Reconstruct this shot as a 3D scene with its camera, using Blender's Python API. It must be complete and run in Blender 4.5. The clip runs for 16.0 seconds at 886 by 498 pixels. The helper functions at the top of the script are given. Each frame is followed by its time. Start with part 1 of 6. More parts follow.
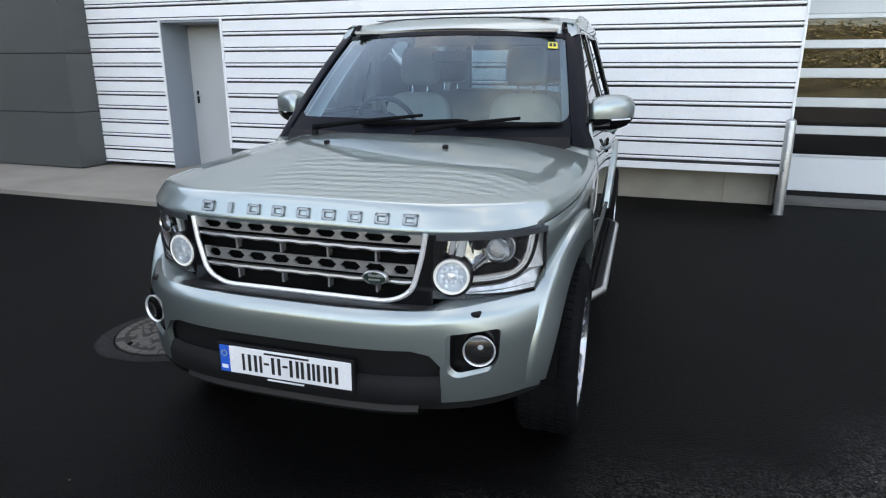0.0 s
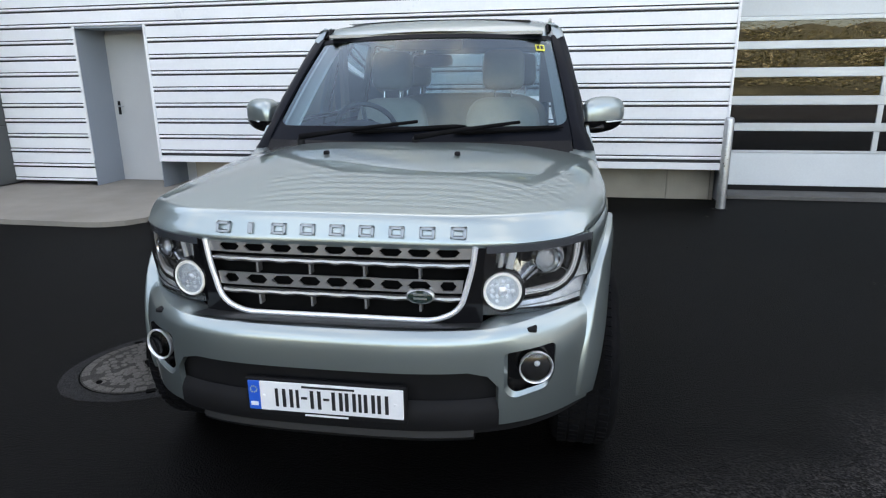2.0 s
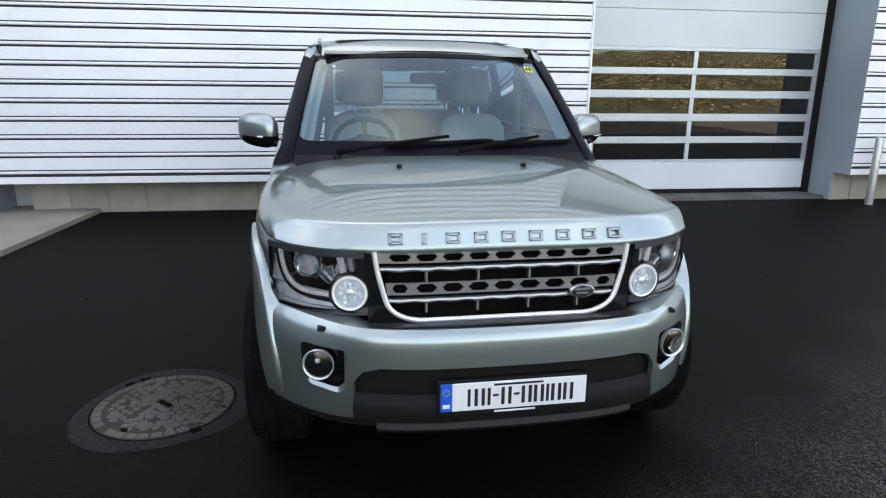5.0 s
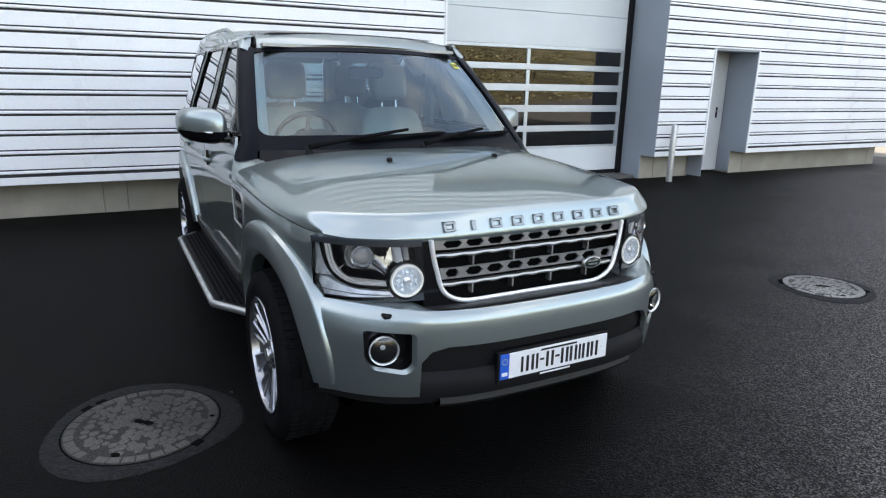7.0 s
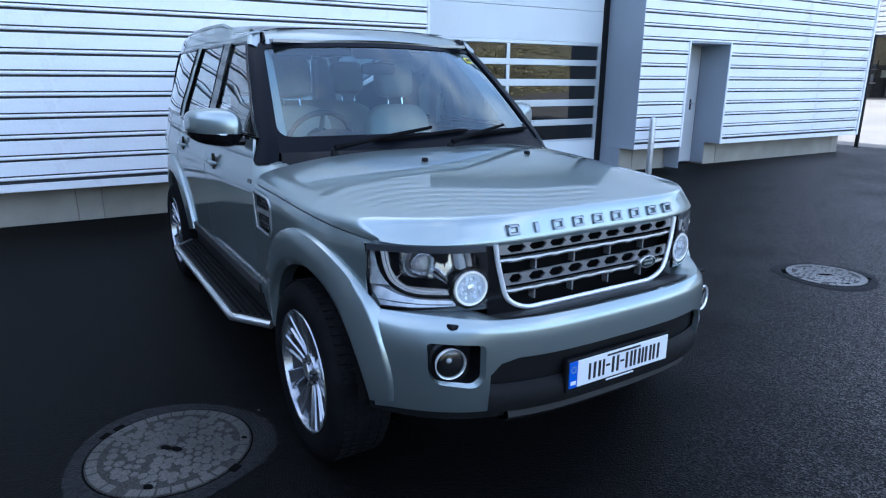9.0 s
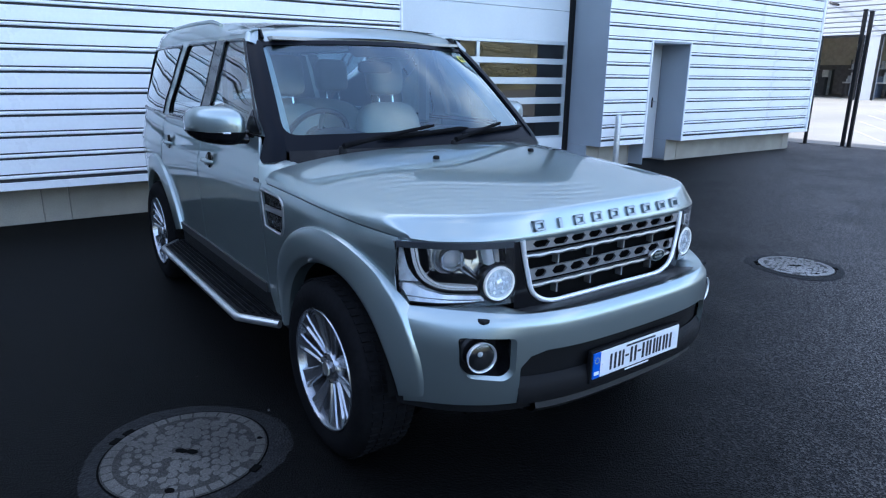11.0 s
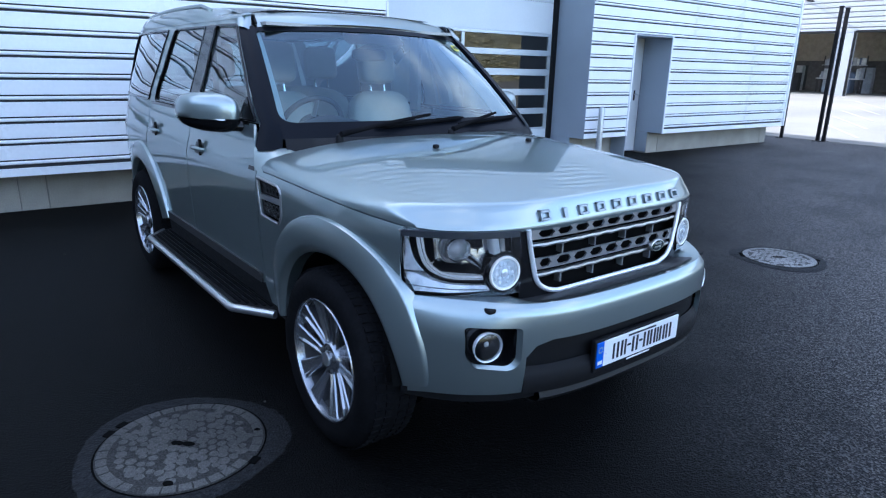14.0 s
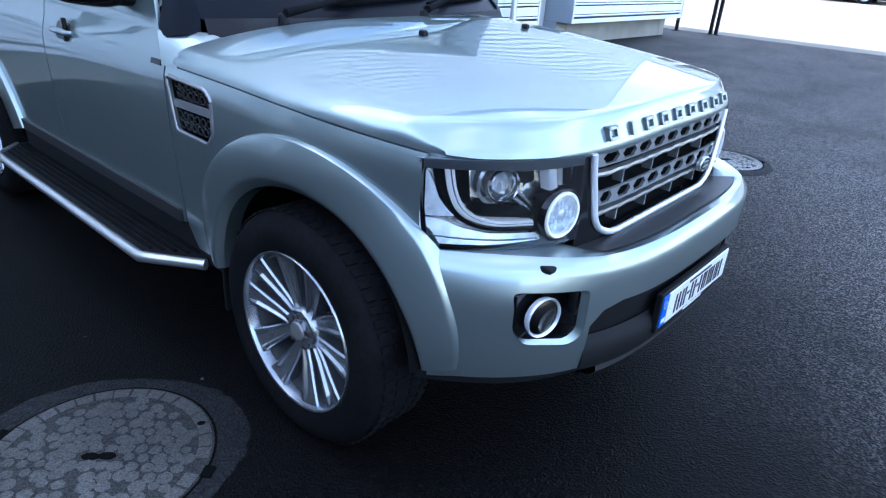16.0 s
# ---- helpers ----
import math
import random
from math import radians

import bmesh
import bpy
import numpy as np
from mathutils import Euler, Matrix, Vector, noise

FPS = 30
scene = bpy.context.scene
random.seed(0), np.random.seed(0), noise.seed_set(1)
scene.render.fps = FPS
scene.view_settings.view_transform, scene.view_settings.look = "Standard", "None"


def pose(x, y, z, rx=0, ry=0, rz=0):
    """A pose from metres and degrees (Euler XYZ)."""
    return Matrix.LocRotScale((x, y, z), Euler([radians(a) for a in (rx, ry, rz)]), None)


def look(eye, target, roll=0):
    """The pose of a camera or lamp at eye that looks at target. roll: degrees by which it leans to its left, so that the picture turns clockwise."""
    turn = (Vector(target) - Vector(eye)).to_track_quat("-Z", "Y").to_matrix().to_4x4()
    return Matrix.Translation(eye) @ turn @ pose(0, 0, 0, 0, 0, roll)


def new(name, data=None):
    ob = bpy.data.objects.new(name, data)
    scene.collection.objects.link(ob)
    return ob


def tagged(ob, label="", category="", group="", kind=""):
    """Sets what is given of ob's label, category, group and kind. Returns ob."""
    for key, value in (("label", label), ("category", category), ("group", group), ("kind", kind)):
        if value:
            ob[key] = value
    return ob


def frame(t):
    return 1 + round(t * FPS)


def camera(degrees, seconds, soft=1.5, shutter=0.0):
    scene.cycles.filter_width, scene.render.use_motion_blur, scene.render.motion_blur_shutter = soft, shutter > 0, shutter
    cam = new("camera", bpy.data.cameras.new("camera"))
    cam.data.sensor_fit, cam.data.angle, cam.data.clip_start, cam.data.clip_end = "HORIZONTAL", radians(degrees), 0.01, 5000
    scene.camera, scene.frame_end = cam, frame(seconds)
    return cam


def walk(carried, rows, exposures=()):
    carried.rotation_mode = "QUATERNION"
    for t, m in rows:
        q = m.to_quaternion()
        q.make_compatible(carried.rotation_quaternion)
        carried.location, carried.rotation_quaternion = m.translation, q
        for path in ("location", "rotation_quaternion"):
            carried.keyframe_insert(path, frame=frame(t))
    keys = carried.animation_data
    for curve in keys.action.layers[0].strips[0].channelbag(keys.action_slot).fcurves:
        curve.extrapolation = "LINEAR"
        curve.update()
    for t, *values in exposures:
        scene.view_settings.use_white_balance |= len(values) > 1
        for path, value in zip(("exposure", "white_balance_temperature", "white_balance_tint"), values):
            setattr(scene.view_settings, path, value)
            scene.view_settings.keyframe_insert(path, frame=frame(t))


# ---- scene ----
cam = camera(70.0, 16.0, soft=1.2)
PATH = [
    (0, (1.167, -1.557, 1.537), (0.55, 0.264, 0.986), 0.1),
    (0.5, (1.112, -1.569, 1.534), (0.58, 0.279, 0.984), 0.5),
    (1, (1.021, -1.554, 1.528), (0.525, 0.301, 0.97), 0.7),
    (1.5, (0.871, -1.534, 1.522), (0.434, 0.344, 0.989), -0.0),
    (2, (0.724, -1.54, 1.534), (0.351, 0.35, 0.996), -0.7),
    (2.5, (0.534, -1.634, 1.535), (0.272, 0.276, 1.002), 0.1),
    (3, (0.321, -1.742, 1.548), (0.215, 0.182, 1.014), 0.4),
    (3.5, (0.129, -1.763, 1.533), (0.106, 0.172, 1.026), 1.6),
    (6, (-1.009, -1.735, 1.557), (-0.423, 0.11, 1.052), -0.4),
    (6.5, (-1.228, -1.702, 1.551), (-0.477, 0.081, 1.042), 0.3),
    (7, (-1.437, -1.676, 1.565), (-0.569, 0.051, 1.05), 1.2),
    (7.5, (-1.525, -1.634, 1.563), (-0.615, 0.067, 1.038), 2.4),
    (8, (-1.576, -1.578, 1.553), (-0.645, 0.114, 1.032), 2.2),
    (8.5, (-1.626, -1.466, 1.557), (-0.689, 0.221, 1.032), 1.5),
    (9, (-1.689, -1.383, 1.556), (-0.716, 0.284, 1.032), 0.4),
    (11.5, (-1.954, -1.28, 1.563), (-0.858, 0.307, 1.035), 0.9),
    (12, (-1.97, -1.281, 1.566), (-0.872, 0.308, 1.049), 0.8),
    (12.5, (-1.976, -1.283, 1.565), (-0.873, 0.306, 1.056), 0.7),
    (13, (-1.982, -1.278, 1.558), (-0.861, 0.295, 1.038), 1.3),
    (13.5, (-1.993, -1.256, 1.553), (-0.863, 0.307, 1.024), 1.3),
    (14, (-1.994, -1.213, 1.545), (-0.853, 0.333, 0.991), 1.4),
    (14.5, (-1.967, -1.127, 1.521), (-0.801, 0.372, 0.894), 1.8),
    (15, (-1.872, -0.947, 1.498), (-0.669, 0.475, 0.768), 1.7),
    (15.5, (-1.804, -0.742, 1.482), (-0.545, 0.607, 0.71), 2.4),
    (16, (-1.887, -0.428, 1.441), (-0.538, 0.782, 0.595), 3.7),
]
EXPOSURES = [(0.0, 2.25, 7300, 12), (6.5, 2.25, 7300, 12), (7.5, 2.2, 6700, 12), (8.0, 2.14, 5500, 11), (9.0, 2.14, 5350, 11), (13.5, 2.16, 5300, 11), (14.5, 2.33, 5300, 11), (16.0, 2.74, 5250, 11)]
walk(cam, [(t, look(eye, target, roll)) for t, eye, target, roll in PATH], EXPOSURES)

# ---- world, sun, exposure ----
world = bpy.data.worlds.new("sky")
world.use_nodes = True
scene.world = world
_nt = world.node_tree
_sky = _nt.nodes.new("ShaderNodeTexSky")
_sky.sky_type, _sky.sun_disc = "NISHITA", False
_sky.sun_elevation, _sky.sun_rotation = radians(32), radians(-11)
_sky.air_density, _sky.dust_density, _sky.ozone_density = 1.0, 1.6, 1.0
_tc = _nt.nodes.new("ShaderNodeTexCoord")
_cl = _nt.nodes.new("ShaderNodeTexNoise")
_cl.inputs["Scale"].default_value, _cl.inputs["Detail"].default_value, _cl.inputs["Roughness"].default_value = 2.6, 7.0, 0.58
_sq = _nt.nodes.new("ShaderNodeMapping")
_sq.inputs["Scale"].default_value = (1.0, 1.0, 2.2)
_sq.inputs["Location"].default_value = (1.7, 0.4, 0.9)
_nt.links.new(_tc.outputs["Generated"], _sq.inputs[0])
_nt.links.new(_sq.outputs[0], _cl.inputs["Vector"])
_cr = _nt.nodes.new("ShaderNodeMapRange")
_cr.interpolation_type = "SMOOTHSTEP"
_cr.inputs["From Min"].default_value, _cr.inputs["From Max"].default_value = 0.46, 0.70
_cr.inputs["To Min"].default_value, _cr.inputs["To Max"].default_value = 0.08, 0.72
_nt.links.new(_cl.outputs["Fac"], _cr.inputs["Value"])
_cm = _nt.nodes.new("ShaderNodeMix")
_cm.data_type = "RGBA"
_cm.inputs["B"].default_value = (6.1, 5.8, 5.5, 1)
_nt.links.new(_cr.outputs[0], _cm.inputs["Factor"])
_nt.links.new(_sky.outputs[0], _cm.inputs["A"])
_nt.links.new(_cm.outputs["Result"], _nt.nodes["Background"].inputs[0])
_nt.nodes["Background"].inputs[1].default_value = 0.138
_sun = bpy.data.lights.new("sun", "SUN")
_sun.energy, _sun.angle, _sun.color = 4.0, radians(0.5), (1.0, 0.95, 0.87)
sun = new("sun", _sun)
sun.matrix_world = look((-5.7, 29.2, 18.7), (0, 0, 0))


# ---- materials ----
def mat(name, color=(0.5, 0.5, 0.5), rough=0.5, metal=0.0, coat=0.0, spec=0.5, fine=0.0, fine_scale=200.0, broad=0.0, broad_scale=3.0, bump=0.0, bump_scale=300.0, emit=0.0, random=0.0, rough_var=0.0, stretch=None, coat_rough=0.03):
    """Principled material with variation of colour at two scales, bump and varied roughness."""
    m = bpy.data.materials.new(name)
    m.use_nodes = True
    nt = m.node_tree
    b = nt.nodes["Principled BSDF"]
    b.inputs["Roughness"].default_value = rough
    b.inputs["Metallic"].default_value = metal
    b.inputs["Specular IOR Level"].default_value = spec
    b.inputs["Coat Weight"].default_value = coat
    b.inputs["Coat Roughness"].default_value = coat_rough
    b.inputs["Coat IOR"].default_value = 1.62 if coat_rough < 0.01 else 1.5
    b.inputs["Base Color"].default_value = (*color, 1)
    if emit:
        b.inputs["Emission Color"].default_value = (*color, 1)
        b.inputs["Emission Strength"].default_value = emit
    co = nt.nodes.new("ShaderNodeTexCoord").outputs["Object"]
    if stretch:
        mp = nt.nodes.new("ShaderNodeMapping")
        mp.inputs["Scale"].default_value = stretch
        nt.links.new(co, mp.inputs[0])
        co = mp.outputs[0]

    def noise_at(scale, detail=4.0):
        n = nt.nodes.new("ShaderNodeTexNoise")
        n.inputs["Scale"].default_value, n.inputs["Detail"].default_value = scale, detail
        nt.links.new(co, n.inputs["Vector"])
        return n.outputs["Fac"]

    def spread(fac, amount):
        r = nt.nodes.new("ShaderNodeMapRange")
        r.inputs["From Min"].default_value, r.inputs["From Max"].default_value = 0.3, 0.7
        r.inputs["To Min"].default_value, r.inputs["To Max"].default_value = 1 - amount, 1 + amount
        nt.links.new(fac, r.inputs["Value"])
        return r.outputs[0]

    factors = []
    if fine:
        factors.append(spread(noise_at(fine_scale, 2.0), fine))
    if broad:
        factors.append(spread(noise_at(broad_scale, 5.0), broad))
    if random:
        info = nt.nodes.new("ShaderNodeObjectInfo")
        r = nt.nodes.new("ShaderNodeMapRange")
        r.inputs["To Min"].default_value, r.inputs["To Max"].default_value = 1 - random, 1 + random
        nt.links.new(info.outputs["Random"], r.inputs["Value"])
        factors.append(r.outputs[0])
    if factors:
        v = factors[0]
        for f in factors[1:]:
            mul = nt.nodes.new("ShaderNodeMath")
            mul.operation = "MULTIPLY"
            nt.links.new(v, mul.inputs[0])
            nt.links.new(f, mul.inputs[1])
            v = mul.outputs[0]
        vm = nt.nodes.new("ShaderNodeVectorMath")
        vm.operation = "SCALE"
        vm.inputs[0].default_value = color
        nt.links.new(v, vm.inputs["Scale"])
        nt.links.new(vm.outputs[0], b.inputs["Base Color"])
    if rough_var:
        r = nt.nodes.new("ShaderNodeMapRange")
        r.inputs["From Min"].default_value, r.inputs["From Max"].default_value = 0.3, 0.7
        r.inputs["To Min"].default_value, r.inputs["To Max"].default_value = rough - rough_var, rough + rough_var
        nt.links.new(noise_at(broad_scale * 3), r.inputs["Value"])
        nt.links.new(r.outputs[0], b.inputs["Roughness"])
    if bump:
        bp = nt.nodes.new("ShaderNodeBump")
        bp.inputs["Strength"].default_value, bp.inputs["Distance"].default_value = bump, 0.004
        nt.links.new(noise_at(bump_scale, 3.0), bp.inputs["Height"])
        nt.links.new(bp.outputs[0], b.inputs["Normal"])
    return m


def glass(name, tint, gloss=1.0, rough=0.0, sheen=(1, 1, 1)):
    """Thin pane: tinted see-through with a Fresnel gloss."""
    m = bpy.data.materials.new(name)
    m.use_nodes = True
    nt = m.node_tree
    nt.nodes.remove(nt.nodes["Principled BSDF"])
    out = nt.nodes["Material Output"]
    tr, gl, mix, fr, mu = (nt.nodes.new("ShaderNode" + k) for k in ("BsdfTransparent", "BsdfGlossy", "MixShader", "Fresnel", "Math"))
    tr.inputs[0].default_value = (*tint, 1)
    gl.inputs["Roughness"].default_value = rough
    gl.inputs["Color"].default_value = (*sheen, 1)
    fr.inputs[0].default_value = 1.5
    mu.operation = "MULTIPLY"
    mu.inputs[1].default_value = gloss
    mu.use_clamp = True
    nt.links.new(fr.outputs[0], mu.inputs[0])
    nt.links.new(mu.outputs[0], mix.inputs[0])
    nt.links.new(tr.outputs[0], mix.inputs[1])
    nt.links.new(gl.outputs[0], mix.inputs[2])
    nt.links.new(mix.outputs[0], out.inputs[0])
    return m


def speckled(name, dark, light, scale, rough, bump, share=0.5, broad=0.2, spec=0.3, sky_sheen=False):
    """Stony surface: pale grains in a dark binder, with broad stains and relief."""
    m = bpy.data.materials.new(name)
    m.use_nodes = True
    nt = m.node_tree
    b = nt.nodes["Principled BSDF"]
    b.inputs["Roughness"].default_value = rough
    b.inputs["Specular IOR Level"].default_value = spec
    co = nt.nodes.new("ShaderNodeTexCoord").outputs["Object"]
    vo = nt.nodes.new("ShaderNodeTexVoronoi")
    vo.inputs["Scale"].default_value = scale
    n1, n2 = nt.nodes.new("ShaderNodeTexNoise"), nt.nodes.new("ShaderNodeTexNoise")
    n1.inputs["Scale"].default_value, n2.inputs["Scale"].default_value = scale * 0.6, 1.3
    n1.inputs["Detail"].default_value, n2.inputs["Detail"].default_value = 5, 6
    for n in (vo, n1, n2):
        nt.links.new(co, n.inputs["Vector"])
    sep = nt.nodes.new("ShaderNodeSeparateColor")
    nt.links.new(vo.outputs["Color"], sep.inputs[0])
    ramp = nt.nodes.new("ShaderNodeValToRGB")
    ramp.color_ramp.elements[0].position, ramp.color_ramp.elements[1].position = share, 1.0
    ramp.color_ramp.elements[0].color, ramp.color_ramp.elements[1].color = (*dark, 1), (*light, 1)
    nt.links.new(sep.outputs[0], ramp.inputs[0])
    r = nt.nodes.new("ShaderNodeMapRange")
    r.inputs["From Min"].default_value, r.inputs["From Max"].default_value = 0.3, 0.7
    r.inputs["To Min"].default_value, r.inputs["To Max"].default_value = 1 - broad, 1 + broad
    nt.links.new(n2.outputs["Fac"], r.inputs["Value"])
    vm = nt.nodes.new("ShaderNodeVectorMath")
    vm.operation = "SCALE"
    nt.links.new(ramp.outputs[0], vm.inputs[0])
    nt.links.new(r.outputs[0], vm.inputs["Scale"])
    if sky_sheen:
        # sky sheen painted into the colour: paler away from the building, darker along it
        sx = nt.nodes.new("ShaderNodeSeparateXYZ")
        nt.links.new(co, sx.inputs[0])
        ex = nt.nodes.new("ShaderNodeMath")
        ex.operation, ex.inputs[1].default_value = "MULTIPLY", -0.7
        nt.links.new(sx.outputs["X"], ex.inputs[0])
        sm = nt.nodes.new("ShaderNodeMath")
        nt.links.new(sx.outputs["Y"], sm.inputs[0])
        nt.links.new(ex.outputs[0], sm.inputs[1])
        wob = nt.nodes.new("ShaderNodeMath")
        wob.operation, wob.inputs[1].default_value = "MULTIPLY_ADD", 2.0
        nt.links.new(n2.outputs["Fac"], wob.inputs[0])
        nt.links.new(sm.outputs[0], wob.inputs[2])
        sheen_map = nt.nodes.new("ShaderNodeMapRange")
        sheen_map.interpolation_type = "SMOOTHSTEP"
        sheen_map.inputs["From Min"].default_value, sheen_map.inputs["From Max"].default_value = -1.25, 1.2
        sheen_map.inputs["To Min"].default_value, sheen_map.inputs["To Max"].default_value = 10.0, 0.2
        nt.links.new(wob.outputs[0], sheen_map.inputs["Value"])
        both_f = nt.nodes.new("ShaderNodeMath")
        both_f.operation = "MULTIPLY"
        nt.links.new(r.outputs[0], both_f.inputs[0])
        nt.links.new(sheen_map.outputs[0], both_f.inputs[1])
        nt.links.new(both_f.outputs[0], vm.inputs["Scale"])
    nt.links.new(vm.outputs[0], b.inputs["Base Color"])
    add = nt.nodes.new("ShaderNodeMath")
    nt.links.new(vo.outputs["Distance"], add.inputs[0])
    nt.links.new(n1.outputs["Fac"], add.inputs[1])
    bp = nt.nodes.new("ShaderNodeBump")
    bp.inputs["Strength"].default_value, bp.inputs["Distance"].default_value = bump, 0.006
    nt.links.new(add.outputs[0], bp.inputs["Height"])
    nt.links.new(bp.outputs[0], b.inputs["Normal"])
    return m


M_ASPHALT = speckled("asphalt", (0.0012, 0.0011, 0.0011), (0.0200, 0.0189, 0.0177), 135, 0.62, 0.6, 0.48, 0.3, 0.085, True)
M_PATCH = speckled("asphalt_patch", (0.0032, 0.0032, 0.0034), (0.0128, 0.0128, 0.0132), 90, 0.85, 0.7, 0.4, 0.3)
M_YARD = mat("yard_concrete", (0.165, 0.152, 0.130), 0.9, fine=0.08, fine_scale=60, broad=0.16, broad_scale=0.35, bump=0.2, bump_scale=60)
M_CONCRETE = mat("concrete", (0.270, 0.247, 0.210), 0.88, fine=0.07, fine_scale=90, broad=0.14, broad_scale=1.6, bump=0.3, bump_scale=120)
M_SILL = mat("stained_sill_concrete", (0.105, 0.102, 0.095), 0.85, fine=0.15, fine_scale=60, broad=0.3, broad_scale=2.0, bump=0.3, bump_scale=90)
M_BLOCK = mat("plinth_block", (0.36, 0.330, 0.272), 0.9, fine=0.08, fine_scale=80, broad=0.14, broad_scale=2.5, bump=0.35, bump_scale=90, random=0.1)
M_MORTAR = mat("mortar", (0.24, 0.22, 0.19), 0.95, fine=0.1, fine_scale=120, bump=0.3)
M_CLAD = mat("white_cladding", (0.86, 0.865, 0.87), 0.33, metal=0.0, fine=0.02, fine_scale=30, broad=0.05, broad_scale=0.8, rough_var=0.08, bump=0.04, bump_scale=6, random=0.02)
# darker copy of white_cladding: the sun's brightness is taken out of its colour
M_FARCLAD = mat("sun_dimmed_far_cladding", (0.34, 0.345, 0.35), 0.45, fine=0.02, broad=0.05, broad_scale=0.4)
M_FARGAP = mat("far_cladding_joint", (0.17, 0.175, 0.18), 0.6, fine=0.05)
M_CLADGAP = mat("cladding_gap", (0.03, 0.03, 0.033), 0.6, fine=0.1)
M_GREYPANEL = mat("grey_panel", (0.088, 0.094, 0.094), 0.42, metal=0.25, fine=0.03, fine_scale=60, broad=0.06, broad_scale=0.7, random=0.04)
M_GREYDOOR = mat("grey_door_paint", (0.515, 0.523, 0.523), 0.45, fine=0.03, fine_scale=80, broad=0.06, broad_scale=1.2)
M_REVEAL = mat("blue_grey_reveal", (0.33, 0.37, 0.415), 0.45, metal=0.15, fine=0.03, broad=0.06, broad_scale=1.0)
M_SECTION = mat("section_door_white", (0.66, 0.69, 0.70), 0.42, fine=0.02, fine_scale=40, broad=0.05, broad_scale=1.0, bump=0.06, bump_scale=250)
M_DOORFRAME = mat("anodised_rail", (0.55, 0.58, 0.60), 0.4, metal=0.5, fine=0.04, broad=0.05)
M_PANE = glass("dark_pane", (0.16, 0.17, 0.18), 1.6)
M_STEEL = mat("galvanised_steel", (0.50, 0.51, 0.52), 0.36, metal=0.9, fine=0.08, fine_scale=40, broad=0.1, broad_scale=8, rough_var=0.1)
M_BLACKSTEEL = mat("black_steel", (0.009, 0.009, 0.010), 0.5, spec=0.15, fine=0.15, broad=0.2, broad_scale=6)
M_CAST = speckled("cast_cover", (0.024, 0.023, 0.021), (0.060, 0.057, 0.052), 220, 0.9, 0.6, 0.2, 0.3, 0.15)
M_STUD = speckled("cast_studs", (0.070, 0.067, 0.061), (0.125, 0.119, 0.108), 260, 0.88, 0.8, 0.2, 0.45, 0.15)
M_HOLE = mat("dark_hole", (0.004, 0.004, 0.004), 0.95, spec=0.02, fine=0.1, broad=0.1)
M_PALECAST = speckled("pale_cast_cover", (0.0390, 0.0390, 0.0367), (0.12, 0.116, 0.108), 160, 0.85, 1.0, 0.2, 0.3, 0.2)
M_PALESTUD = speckled("pale_cast_studs", (0.17, 0.165, 0.155), (0.30, 0.293, 0.275), 160, 0.85, 0.8, 0.2, 0.35, 0.2)
M_INSIDE = mat("dark_inside", (0.10, 0.10, 0.105), 0.8, fine=0.1, broad=0.2)
M_GRASS = mat("rough_grass", (0.16, 0.148, 0.085), 0.95, fine=0.5, fine_scale=9, broad=0.5, broad_scale=0.4, bump=0.9, bump_scale=8)
M_LINE = mat("faded_line_paint", (0.23, 0.225, 0.205), 0.8, fine=0.2, fine_scale=20, broad=0.2)


# ---- mesh helpers ----
def mesh_ob(name, bm, material, parent=None, label="", smooth_angle=None):
    me = bpy.data.meshes.new(name)
    bm.to_mesh(me)
    bm.free()
    for m in material if isinstance(material, (list, tuple)) else [material]:
        me.materials.append(m)
    if smooth_angle is not None:
        for p in me.polygons:
            p.use_smooth = True
        me.set_sharp_from_angle(angle=radians(smooth_angle))
    ob = new(name, me)
    if parent is not None:
        ob.parent = parent
    if label:
        tagged(ob, label)
    return ob


def part(name, bm, material, parent, label="", smooth_angle=None):
    return mesh_ob(name, bm, material, parent, label, smooth_angle)


def empty(name, m, label, category, group="", kind=""):
    ob = new(name)
    ob.matrix_basis = m
    ob.empty_display_size = 0.1
    return tagged(ob, label, category, group, kind)


def box(bm, x0, x1, y0, y1, z0, z1, bevel=0.0):
    vs = [bm.verts.new((x, y, z)) for z in (z0, z1) for y in (y0, y1) for x in (x0, x1)]
    fs = [bm.faces.new([vs[i] for i in f]) for f in ((0, 2, 3, 1), (4, 5, 7, 6), (0, 1, 5, 4), (2, 6, 7, 3), (0, 4, 6, 2), (1, 3, 7, 5))]
    if bevel:
        es = {e for f in fs for e in f.edges}
        bmesh.ops.bevel(bm, geom=list(es), offset=bevel, segments=2, affect="EDGES", profile=0.5)
    return bm


def boxed(*a, bevel=0.0):
    return box(bmesh.new(), *a, bevel=bevel)


